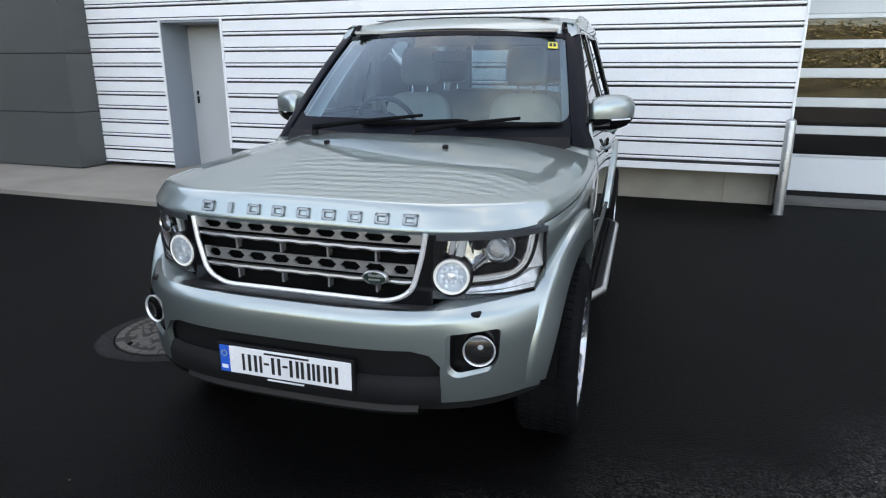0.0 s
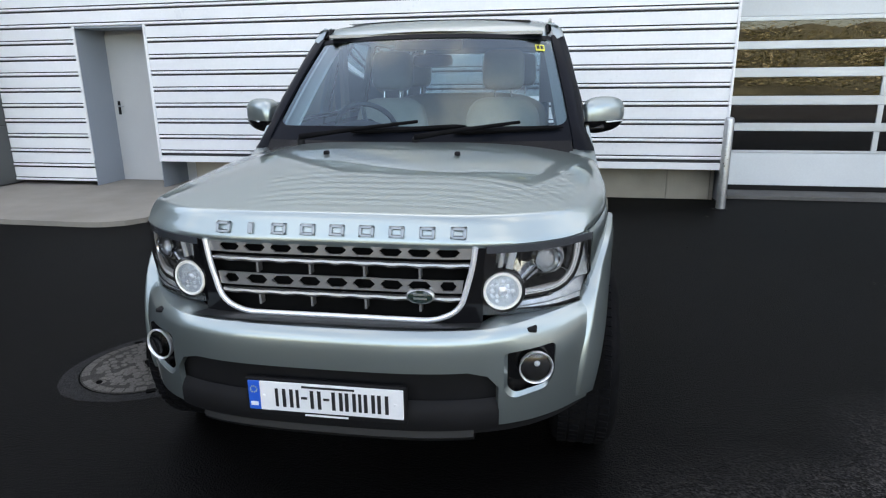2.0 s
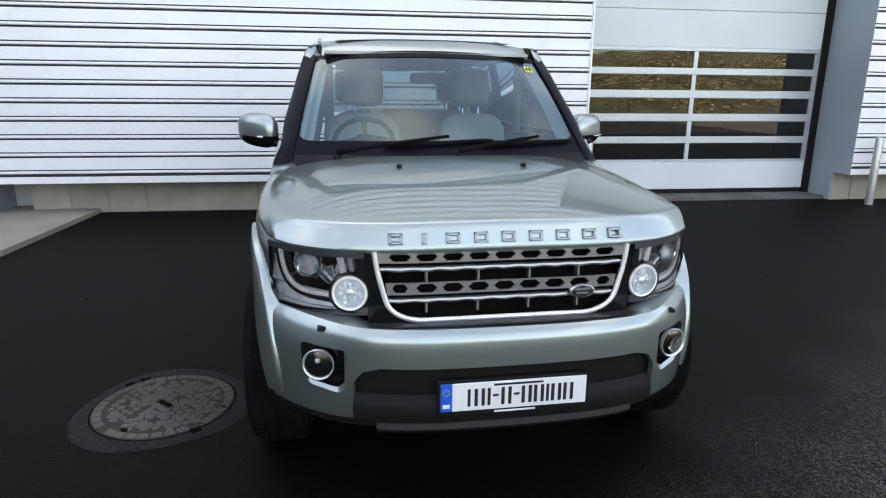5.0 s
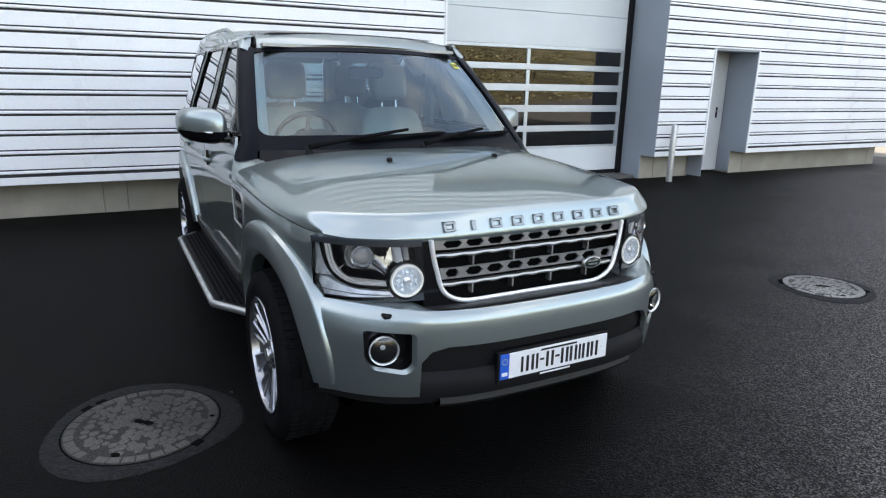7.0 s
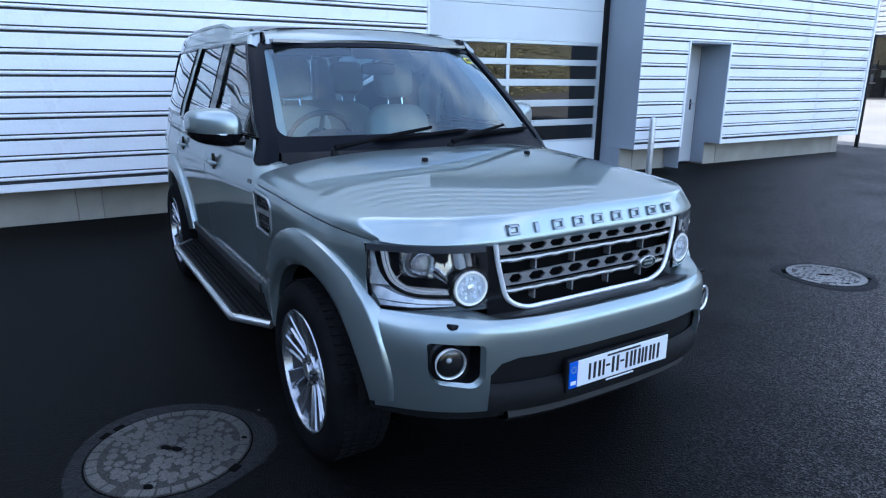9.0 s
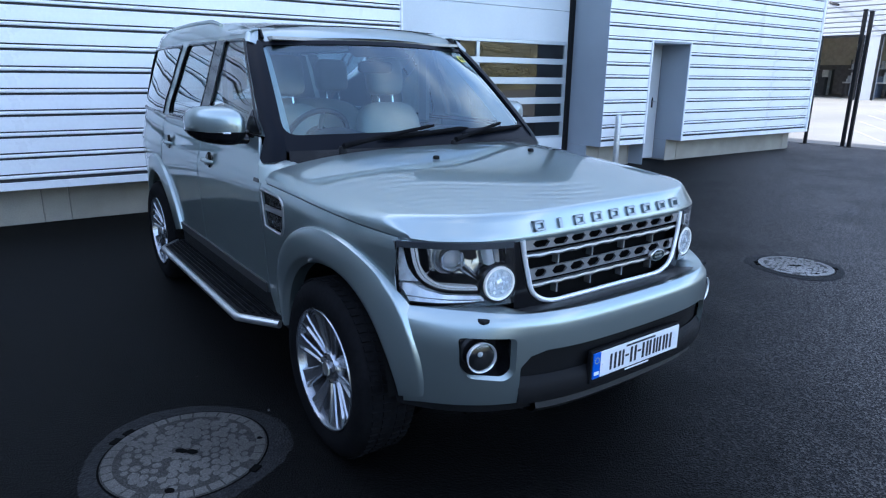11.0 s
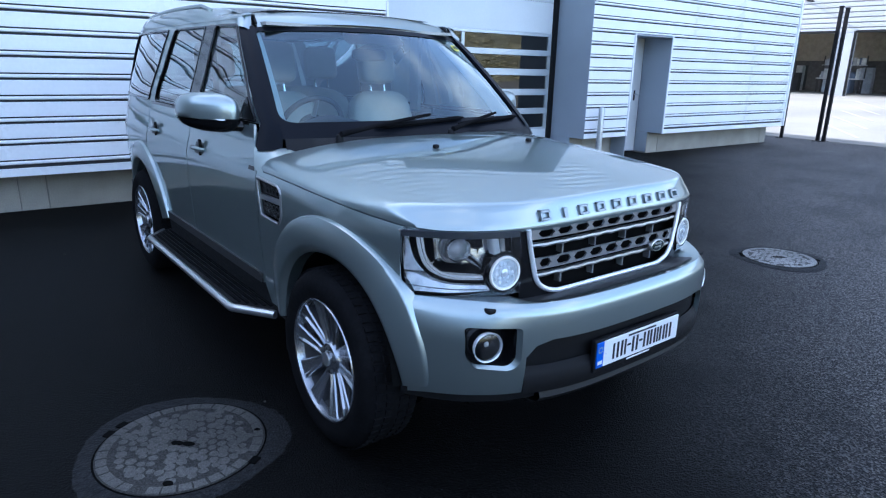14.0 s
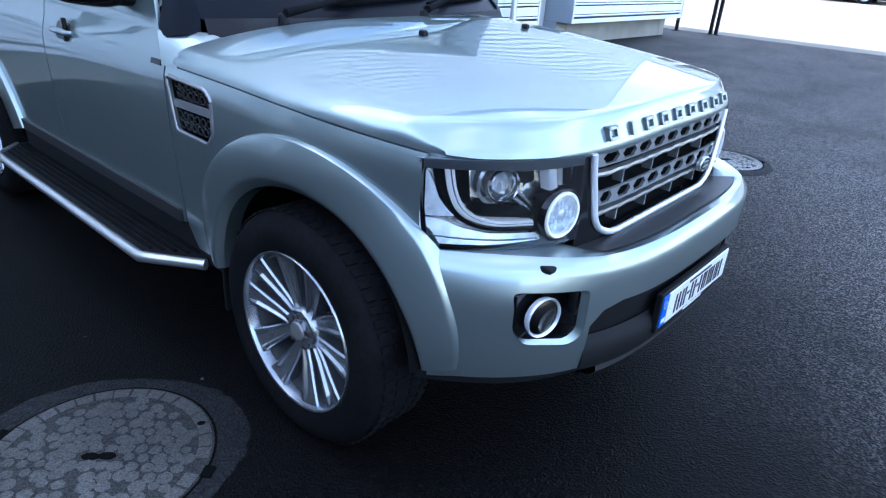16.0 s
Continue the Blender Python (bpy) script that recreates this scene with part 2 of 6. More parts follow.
def lathe(profile, n=48, axis="x", bm=None, centre=(0, 0, 0), closed=False):
    """Turns a profile of (radius, along) round an axis."""
    bm = bm or bmesh.new()
    rings = []
    for r, a in profile:
        ring = []
        for k in range(n):
            t = 2 * math.pi * k / n
            c, s = r * math.cos(t), r * math.sin(t)
            p = {"x": (a, c, s), "y": (c, a, s), "z": (c, s, a)}[axis]
            ring.append(bm.verts.new(Vector(p) + Vector(centre)))
        rings.append(ring)
    pairs = list(zip(rings, rings[1:])) + ([(rings[-1], rings[0])] if closed else [])
    for p, q in pairs:
        for k in range(n):
            bm.faces.new((p[k], p[(k + 1) % n], q[(k + 1) % n], q[k]))
    if not closed:
        for ring, r in ((rings[0], profile[0][0]), (rings[-1], profile[-1][0])):
            if r > 1e-5:
                bm.faces.new(ring)
    bmesh.ops.remove_doubles(bm, verts=bm.verts, dist=1e-6)
    bmesh.ops.recalc_face_normals(bm, faces=bm.faces)
    return bm


def tube(path, radius, n=10, bm=None, closed=False, flat=1.0):
    """A round bar along a path of points; flat squeezes it in z."""
    bm = bm or bmesh.new()
    pts = [Vector(p) for p in path]
    rings = []
    for i, p in enumerate(pts):
        a, b = pts[(i - 1) % len(pts)] if closed or i else pts[0], pts[(i + 1) % len(pts)] if closed or i < len(pts) - 1 else pts[-1]
        d = (b - a).normalized()
        side = d.cross(Vector((0, 0, 1)))
        side = side.normalized() if side.length > 1e-3 else Vector((1, 0, 0))
        up = side.cross(d).normalized() * flat
        r = radius[i] if isinstance(radius, (list, tuple)) else radius
        rings.append([bm.verts.new(p + r * (math.cos(t) * side + math.sin(t) * up)) for t in (2 * math.pi * k / n for k in range(n))])
    for p, q in list(zip(rings, rings[1:])) + ([(rings[-1], rings[0])] if closed else []):
        for k in range(n):
            bm.faces.new((p[k], p[(k + 1) % n], q[(k + 1) % n], q[k]))
    if not closed:
        bm.faces.new(rings[0])
        bm.faces.new(rings[-1])
    bmesh.ops.recalc_face_normals(bm, faces=bm.faces)
    return bm


def prism(outline, z0, z1, bm=None):
    """An upright prism over an outline of (x, y)."""
    bm = bm or bmesh.new()
    lo, hi = ([bm.verts.new((x, y, z)) for x, y in outline] for z in (z0, z1))
    bm.faces.new(lo[::-1])
    bm.faces.new(hi)
    for k in range(len(lo)):
        j = (k + 1) % len(lo)
        bm.faces.new((lo[k], lo[j], hi[j], hi[k]))
    bmesh.ops.recalc_face_normals(bm, faces=bm.faces)
    return bm


# ---- ground ----
YARD_EDGE = 14.85
gb = bmesh.new()
box(gb, -400, YARD_EDGE, -400, 400, -0.4, 0.0)
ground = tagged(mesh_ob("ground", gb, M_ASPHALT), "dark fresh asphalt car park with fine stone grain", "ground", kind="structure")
RISE, YARD_TOP_X = 0.0513, 28.9


def yard_z(x):
    return RISE * (min(x, YARD_TOP_X + 0.6) - YARD_EDGE)


yb = bmesh.new()
xs = (YARD_EDGE + 0.001, YARD_TOP_X + 0.6, 600)
tops = [[yb.verts.new((x, y, 0.004 + yard_z(x))) for x in xs] for y in (-400, 400)]
lows = [[yb.verts.new((x, y, -0.4)) for x in xs] for y in (-400, 400)]
for k in (0, 1):
    yb.faces.new((tops[0][k], tops[0][k + 1], tops[1][k + 1], tops[1][k]))
    yb.faces.new((lows[0][k], lows[1][k], lows[1][k + 1], lows[0][k + 1]))
    for r in (0, 1):
        yb.faces.new((tops[r][k], lows[r][k], lows[r][k + 1], tops[r][k + 1]))
yb.faces.new((tops[0][0], tops[1][0], lows[1][0], lows[0][0]))
bmesh.ops.recalc_face_normals(yb, faces=yb.faces)
yard = tagged(mesh_ob("pavement", yb, M_YARD), "pale sunlit concrete yard rising beyond the gate", "yard", kind="structure")

# ---- building ----
WALL_Y, DEEP_Y, WALL_END, WALL_START, TOP = 6.20, 7.02, 13.15, -7.07, 7.6
PITCH, FIRST = 0.206, 0.50
DOORS = ((-5.74, -4.70), (7.53, 8.60))
DOOR_TOP = FIRST + 8 * PITCH
GATE = (2.50, 6.40)
GATE_TOP = FIRST + 18 * PITCH

wall = empty("wall_front", pose(0, 0, 0), "white ribbed metal cladding wall above a low concrete plinth", "wall", kind="structure")


def core(x0, x1, z0, z1, y0=WALL_Y + 0.03):
    return box(wall_core, x0, x1, y0, DEEP_Y + 0.2, z0, z1)


wall_core = bmesh.new()
core(WALL_START - 9, DOORS[0][0] - 0.004, 0.40, TOP)
core(DOORS[0][1] + 0.004, GATE[0] - 0.004, 0.42, TOP)
core(GATE[1] + 0.004, DOORS[1][0] - 0.004, 0.42, TOP)
core(DOORS[1][1] + 0.004, WALL_END - 0.02, 0.42, TOP)
core(DOORS[0][0] - 0.004, DOORS[0][1] + 0.004, DOOR_TOP + 0.02, TOP)
core(DOORS[1][0] - 0.004, DOORS[1][1] + 0.004, DOOR_TOP + 0.02, TOP)
core(GATE[0] - 0.004, GATE[1] + 0.004, GATE_TOP + 0.02, TOP)
part("wall_core", wall_core, M_CLADGAP, wall)


def cladding_profile():
    """Outline of one course, (depth in front of the wall, height): a wide flat board, a slot, and a rolled rib below it."""
    return [(-0.020, PITCH + 0.003), (-0.001, PITCH + 0.002), (0.0015, PITCH - 0.004), (0.0, 0.074), (-0.003, 0.072), (-0.024, 0.070), (-0.024, 0.060), (-0.002, 0.058), (0.012, 0.049), (0.012, 0.034), (0.005, 0.027), (-0.024, 0.025)]


def course_mesh(length):
    bm = bmesh.new()
    pr = cladding_profile()
    rows = [[bm.verts.new((x, -d, z)) for d, z in pr] for x in (0, length)]
    shaded_slot_faces = []
    for k in range(len(pr) - 1):
        f = bm.faces.new((rows[0][k], rows[1][k], rows[1][k + 1], rows[0][k + 1]))
        # shade painted in: slot faces get the near-black gap material
        if k in (4, 5, 6):
            shaded_slot_faces.append(f)
    back = [[bm.verts.new((x, 0.028, z)) for z in (PITCH + 0.003, 0.025)] for x in (0, length)]
    bm.faces.new([rows[0][k] for k in range(len(pr))] + [back[0][1], back[0][0]])
    bm.faces.new([rows[1][k] for k in reversed(range(len(pr)))] + [back[1][0], back[1][1]])
    bm.faces.new((rows[0][0], back[0][0], back[1][0], rows[1][0]))
    bmesh.ops.recalc_face_normals(bm, faces=bm.faces)
    me = bpy.data.meshes.new("cladding_board")
    for f in shaded_slot_faces:
        f.material_index = 1
    bm.to_mesh(me)
    bm.free()
    me.materials.append(M_CLAD)
    me.materials.append(M_CLADGAP)
    return me


def clad(x0, x1, first, last):
    me = course_mesh(x1 - x0 - 0.006)
    for k in range(first, last):
        ob = new("cladding_board", me)
        ob.parent = wall
        ob.location = (x0 + 0.003, WALL_Y, FIRST + k * PITCH)


LAST = int((TOP - FIRST) / PITCH)
clad(WALL_START, DOORS[0][0], -2, 8)
clad(DOORS[0][1], GATE[0], 0, 8)
clad(WALL_START, GATE[0], 8, 18)
clad(GATE[1], DOORS[1][0], 0, 8)
clad(DOORS[1][1], WALL_END, 0, 8)
clad(GATE[1], WALL_END, 8, 18)
clad(WALL_START, WALL_END, 18, LAST)
for x0, x1 in ((DOORS[0][1], GATE[0]), (GATE[1], DOORS[1][0]), (DOORS[1][1], WALL_END)):
    part("bottom_trim", boxed(x0 + 0.003, x1 - 0.003, WALL_Y - 0.008, WALL_Y + 0.03, 0.41, FIRST - 0.012, bevel=0.004), M_CLAD, wall)
part("corner_trim", boxed(WALL_END, WALL_END + 0.05, WALL_Y - 0.03, WALL_Y + 0.12, 0.41, TOP, bevel=0.006), M_CLAD, wall)
part("gate_edge_trim", boxed(GATE[0] - 0.022, GATE[0] + 0.004, WALL_Y - 0.026, WALL_Y + 0.03, 0.405, GATE_TOP, bevel=0.004), M_CLAD, wall)
part("parapet", boxed(WALL_START, WALL_END + 0.05, WALL_Y - 0.06, WALL_Y + 0.3, TOP, TOP + 0.12, bevel=0.01), M_GREYPANEL, wall)

# plinth of concrete blocks, set back under the cladding
PL_Y = 6.52
plinth = empty("plinth", pose(0, 0, 0), "low weathered buff concrete block plinth under the cladding", "plinth", kind="structure")
pm = bmesh.new()
for x0, x1 in ((DOORS[0][1] + 0.30, GATE[0] - 0.02), (GATE[1] + 0.02, DOORS[1][0] + 0.02), (DOORS[1][1] + 0.0, WALL_END - 0.05)):
    box(pm, x0 + 0.004, x1 - 0.004, PL_Y + 0.008, DEEP_Y, 0.0, 0.41)
part("mortar_bed", pm, M_MORTAR, plinth)


def block_row(x0, x1, lengths):
    x, k = x0, 0
    meshes = {}
    while x < x1 - 0.02:
        w = min(lengths[k % len(lengths)], x1 - x)
        key = round(w, 3)
        if key not in meshes:
            bm = boxed(0, w - 0.008, 0, 0.1, 0.0, 0.395, bevel=0.006)
            me = bpy.data.meshes.new("block")
            bm.to_mesh(me)
            bm.free()
            me.materials.append(M_BLOCK)
            meshes[key] = me
        ob = new("block", meshes[key])
        ob.parent = plinth
        ob.location = (x + 0.004, PL_Y - 0.002 * (k % 3), 0.004)
        x, k = x + w, k + 1


block_row(DOORS[0][1] + 0.30, GATE[0] - 0.02, [0.44, 0.44, 0.45, 1.35, 0.25, 1.6, 1.8, 0.5])
block_row(GATE[1] + 0.02, DOORS[1][0] + 0.02, [0.3, 0.78])
block_row(DOORS[1][1], WALL_END - 0.05, [0.34, 3.9, 0.5])

# reveals and doors
def service_door(name, x0, x1, hinge, deep):
    """A flush steel door set deep in a sheet-metal reveal."""
    rv = empty(name, pose(0, 0, 0), "plain grey steel service door, closed, deep in the cladding", "door", kind="structure")
    part("reveal", boxed(x0 - 0.003, x0 + 0.004, WALL_Y - 0.005, deep, 0.03, DOOR_TOP), M_REVEAL, rv)
    part("reveal", boxed(x1 - 0.004, x1 + 0.003, WALL_Y - 0.005, deep, 0.41 if hinge > 0 else 0.05, DOOR_TOP), M_REVEAL, rv)
    if hinge > 0:
        part("reveal_foot", boxed(x1 - 0.004, x1 + 0.003, 6.53, deep, 0.03, 0.405), M_REVEAL, rv)
    part("reveal_head", boxed(x0, x1, WALL_Y - 0.005, deep, DOOR_TOP, DOOR_TOP + 0.02), M_REVEAL, rv)
    part("edge_trim", boxed(x0 - 0.02, x0 + 0.012, WALL_Y - 0.024, WALL_Y, 0.41, DOOR_TOP + 0.03, bevel=0.004), M_CLAD, rv)
    part("edge_trim", boxed(x1 - 0.012, x1 + 0.02, WALL_Y - 0.024, WALL_Y, 0.41, DOOR_TOP + 0.03, bevel=0.004), M_CLAD, rv)
    part("door_frame", boxed(x0 - 0.35, x1 + 0.35, deep + 0.012, deep + 0.1, 0.03, DOOR_TOP), M_GREYDOOR, rv)
    leaf = part("door_leaf", boxed(x0 - 0.06, x1 - 0.09, deep - 0.02, deep + 0.02, 0.045, DOOR_TOP - 0.05, bevel=0.004), M_GREYDOOR, rv)
    hx = x0 + 0.09 if hinge < 0 else x1 - 0.2
    part("lock_plate", boxed(hx - 0.02, hx + 0.02, deep - 0.032, deep - 0.02, 1.0, 1.19, bevel=0.005), M_BLACKSTEEL, leaf)
    part("handle", tube([(hx, deep - 0.03, 1.12), (hx, deep - 0.08, 1.12), (hx + 0.11, deep - 0.08, 1.12)], 0.01), M_STEEL, leaf)
    return rv


service_door("door_1", *DOORS[0], -1, WALL_Y + 0.58)
service_door("door_2", *DOORS[1], 1, WALL_Y + 0.60)

# sectional garage door
gate = empty("door_garage", pose(0, 0, 0), "white sectional garage door with five dark glazed rows, closed", "garage door", kind="structure")
gx0, gx1 = GATE[0] - 0.1, GATE[1] + 0.02
part("jamb", boxed(GATE[1], GATE[1] + 0.01, WALL_Y - 0.005, DEEP_Y + 0.05, 0.405, GATE_TOP), M_REVEAL, gate)
part("jamb", boxed(GATE[0] - 0.01, GATE[0], WALL_Y - 0.002, DEEP_Y + 0.05, 0.02, GATE_TOP), M_REVEAL, gate)
part("jamb_foot", boxed(GATE[1] + 0.0, GATE[1] + 0.016, WALL_Y + 0.32, DEEP_Y + 0.05, 0.004, 0.40), M_REVEAL, gate)
part("guide_seal", boxed(GATE[1] - 0.09, GATE[1] - 0.002, DEEP_Y - 0.05, DEEP_Y + 0.05, 0.02, GATE_TOP), M_BLACKSTEEL, gate)
part("head", boxed(GATE[0], GATE[1], WALL_Y - 0.005, DEEP_Y + 0.05, GATE_TOP, GATE_TOP + 0.02), M_REVEAL, gate)
gx1 = GATE[1] - 0.09
part("bottom_section", boxed(gx0, gx1, DEEP_Y, DEEP_Y + 0.045, 0.11, 0.515, bevel=0.006), M_SECTION, gate)
part("bottom_seal", boxed(gx0, gx1, DEEP_Y + 0.004, DEEP_Y + 0.04, 0.045, 0.11), M_BLACKSTEEL, gate)
part("sill", boxed(GATE[0], GATE[1], PL_Y + 0.1, DEEP_Y + 0.3, -0.05, 0.045, bevel=0.008), M_SILL, gate)
z = 2.13
while z < GATE_TOP:
    part("section", boxed(gx0, gx1, DEEP_Y, DEEP_Y + 0.045, z, min(z + 0.495, GATE_TOP), bevel=0.006), M_SECTION, gate)
    z += 0.5
ROWS_Z = ((0.55, 0.785), (0.885, 1.10), (1.21, 1.43), (1.54, 1.755), (1.85, 2.075))
rails = [0.515] + [v for r in ROWS_Z for v in r] + [2.13]
for a, b in zip(rails[::2], rails[1::2]):
    part("rail", boxed(gx0, gx1, DEEP_Y - 0.006, DEEP_Y + 0.04, a + 0.001, b - 0.001, bevel=0.006), M_DOORFRAME, gate)
for a, b in ROWS_Z:
    for x0, x1 in ((gx0, 2.56), (4.34, 4.40), (gx1 - 0.07, gx1)):
        part("mullion", boxed(x0, x1, DEEP_Y - 0.003, DEEP_Y + 0.038, a, b), M_DOORFRAME, gate)
    for x0, x1 in ((2.56, 4.34), (4.40, gx1 - 0.07)):
        part("pane", boxed(x0, x1, DEEP_Y + 0.018, DEEP_Y + 0.026, a, b), M_PANE, gate)

# the rest of the building behind
shell = empty("building_shell", pose(0, 0, 0), "plain flat-roofed body of the showroom building", "building", kind="structure")
part("end_wall", boxed(WALL_END - 0.25, WALL_END - 0.02, DEEP_Y + 0.21, 34, 0, TOP), M_CLAD, shell)
part("back_wall", boxed(-28, WALL_END - 0.26, 34, 34.3, 0, TOP), M_CLAD, shell)
part("west_wall", boxed(-28.3, -28.01, 5.8, 34, 0, TOP), M_CLAD, shell)
part("roof_deck", boxed(-28.3, WALL_END, DEEP_Y + 0.21, 34.3, TOP - 0.15, TOP), M_GREYPANEL, shell)
part("workshop_floor", boxed(-28, WALL_END - 0.3, DEEP_Y + 0.3, 34, 0.006, 0.03), M_INSIDE, shell)
part("partition", boxed(-28, WALL_END - 0.3, 13, 13.1, 0.03, TOP - 0.2), M_INSIDE, shell)

# grey panelled bay
bay = empty("wall_bay", pose(0, 0, 0), "projecting bay clad in large smooth grey panels", "wall", kind="structure")
part("bay_core", boxed(-28, WALL_START - 0.03, 5.755, 9, 0.06, TOP), M_CLADGAP, bay)
zs = [0.065, 0.885, 1.73, 2.58, 3.43, 4.28, 5.13, 5.98, 6.83, TOP + 0.1]
for a, b in zip(zs, zs[1:]):
    for k in range(8):
        part("panel", boxed(WALL_START - 2.4 * (k + 1) + 0.006, WALL_START - 2.4 * k - (0.0 if k == 0 else 0.006), 5.72, 5.752, a + 0.006, b - 0.006, bevel=0.003), M_GREYPANEL, bay)
    part("panel", boxed(WALL_START - 0.03, WALL_START, 5.7525, WALL_Y + 0.1, a + 0.006, b - 0.006, bevel=0.003), M_GREYPANEL, bay)

# unseen wall added to cut the sky light on the car's flank
tagged(mesh_ob("wall_west", boxed(-12.3, -12.0, -15.9, 4.1, 0, 5.2, bevel=0.01), M_GREYPANEL), "plain grey panelled wall added out of view to dim the car flank", "wall", kind="structure")

# concrete apron before the door
ap = [(-28, 4.12), (-4.25, 4.12), (-4.05, 4.15), (-3.86, 4.25), (-3.74, 4.42), (-3.62, 6.5), (-3.62, 7.3), (-28, 7.3)]
apron = tagged(mesh_ob("pavement_apron", prism(ap, -0.1, 0.055), M_CONCRETE), "low buff concrete apron with a rounded corner", "pavement", kind="structure")


# ---- yard things ----
def bollard(x, y, height):
    ob = empty("bollard", pose(x, y, 0), "slim galvanised steel bollard standing before the wall", "bollard", "bollards at the garage door")
    part("post", lathe([(0.051, 0.0), (0.051, height - 0.035), (0.047, height - 0.018), (0.034, height - 0.005), (0.0, height)], 24, "z"), M_STEEL, ob, smooth_angle=50)
    part("foot_ring", lathe([(0.085, 0.0), (0.085, 0.006), (0.052, 0.012)], 24, "z"), M_PATCH, ob, smooth_angle=40)


bollard(2.455, 5.97, 1.03)
bollard(6.64, 6.05, 0.95)


def manhole(x, y, r, turn, label, cast, stud):
    ob = empty("manhole_cover", pose(x, y, 0, 0, 0, turn), label, "manhole cover", "manhole covers")
    rnd = random.Random(int(r * 1000) + 3)
    collar = bmesh.new()
    n = 112
    rad = [r + 0.085 + 0.02 * math.sin(3 * k / 18) + rnd.uniform(-0.006, 0.006) for k in range(n)]
    outer = [collar.verts.new((rad[k] * math.cos(2 * math.pi * k / n), rad[k] * math.sin(2 * math.pi * k / n), 0.0015)) for k in range(n)]
    mid = [collar.verts.new((v.co.x * 0.95, v.co.y * 0.95, 0.007)) for v in outer]
    inn = [collar.verts.new(((r + 0.005) * math.cos(2 * math.pi * k / n), (r + 0.005) * math.sin(2 * math.pi * k / n), 0.009)) for k in range(n)]
    for p, q in ((outer, mid), (mid, inn)):
        for k in range(n):
            collar.faces.new((p[k], p[(k + 1) % n], q[(k + 1) % n], q[k]))
    part("asphalt_collar", collar, M_PATCH, ob, "rough dark asphalt collar", 40)
    part("frame_gap", lathe([(r + 0.005, 0.001), (r + 0.005, 0.0092), (r - 0.003, 0.0092), (r - 0.003, 0.001)], 64, "z", closed=True), M_HOLE, ob, "dark joint round the lid")
    lid = part("lid", lathe([(r - 0.004, 0.0015), (r - 0.004, 0.012), (r - 0.008, 0.0125), (0.0, 0.0118)], 64, "z"), cast, ob, smooth_angle=30)
    studs = bmesh.new()
    segs = 34
    for k in range(segs):
        if rnd.random() < 0.08:
            continue
        a0, a1 = 2 * math.pi * (k + rnd.uniform(0.03, 0.12)) / segs, 2 * math.pi * (k + rnd.uniform(0.88, 0.98)) / segs
        prism([(q * math.cos(a), q * math.sin(a)) for q, a in ((r - 0.050, a0), (r - 0.010, a0), (r - 0.010, a1), (r - 0.050, a1))], 0.011, 0.0142 + rnd.uniform(0, 0.001), studs)
    step = 0.044
    k = int(r / step) + 1
    for i in range(-k, k + 1):
        for j in range(-k, k + 1):
            cx, cy = (i + 0.5 * (j % 2)) * step + rnd.uniform(-0.006, 0.006), j * step * 0.87 + rnd.uniform(-0.006, 0.006)
            if math.hypot(cx, cy) < r - 0.068 and not (abs(cx) < 0.055 and abs(cy) < 0.022) and rnd.random() < 0.93:
                w, h = step * rnd.uniform(0.36, 0.60), 0.0135 + rnd.uniform(0, 0.0008)
                t0 = rnd.uniform(0, 1)
                prism([(cx + w * rnd.uniform(0.85, 1.1) * math.cos(a * math.pi / 3.5 + t0), cy + w * rnd.uniform(0.85, 1.1) * math.sin(a * math.pi / 3.5 + t0)) for a in range(7)], 0.011, h, studs)
    tagged(part("stud_pattern", studs, stud, lid), kind="stuff")
    for px, py, rx, ry in ((-0.024, 0.0, 0.026, 0.014), (0.024, 0.004, 0.026, 0.014), ((r - 0.034) * 0.85, (r - 0.034) * 0.53, 0.013, 0.010), (0.26 * r, -0.75 * r, 0.020, 0.015)):
        part("key_hole", prism([(px + rx * math.cos(t), py + ry * math.sin(t)) for t in (2 * math.pi * q / 16 for q in range(16))], 0.0115, 0.0156), M_HOLE, lid)
    for a in (-0.14, 2.9, 3.12):
        c, sn = math.cos(a), math.sin(a)
        part("lift_notch", prism([((r + 0.006) * c + u * c - v * sn, (r + 0.006) * sn + u * sn + v * c) for u, v in ((-0.014, -0.022), (0.018, -0.022), (0.018, 0.022), (-0.014, 0.022))], 0.002, 0.0148), M_HOLE, ob)


manhole(-1.485, 1.265, 0.333, -45, "worn round cast manhole cover with stud pattern in asphalt collar", M_CAST, M_STUD)
manhole(3.53, 1.32, 0.30, -40, "round pale cast manhole cover set flush in the asphalt", M_PALECAST, M_PALESTUD)


def gate_post(x, y, height, w, group):
    ob = empty("gate_post", pose(x, y, 0), "tall black steel gate post at the edge of the yard", "gate post", group)
    part("post", boxed(-w / 2, w / 2, -w / 2, w / 2, 0, height, bevel=0.008), M_BLACKSTEEL, ob)
    part("cap", boxed(-w / 2 - 0.008, w / 2 + 0.008, -w / 2 - 0.008, w / 2 + 0.008, height, height + 0.02, bevel=0.005), M_BLACKSTEEL, ob)
    part("base_plate", boxed(-w / 2 - 0.05, w / 2 + 0.05, -w / 2 - 0.05, w / 2 + 0.05, 0.0, 0.012), M_BLACKSTEEL, ob)
    for k in (0.5, 1.4, 2.3):
        part("hinge", lathe([(0.022, k - 0.06), (0.022, k + 0.06)], 12, "z", centre=(-w / 2 - 0.015, 0, 0)), M_BLACKSTEEL, ob)


gate_post(14.72, 6.04, 3.10, 0.075, "gate posts")
gate_post(14.72, 5.90, 3.05, 0.075, "gate posts")
gate_post(14.60, 6.87, 2.55, 0.07, "gate posts")

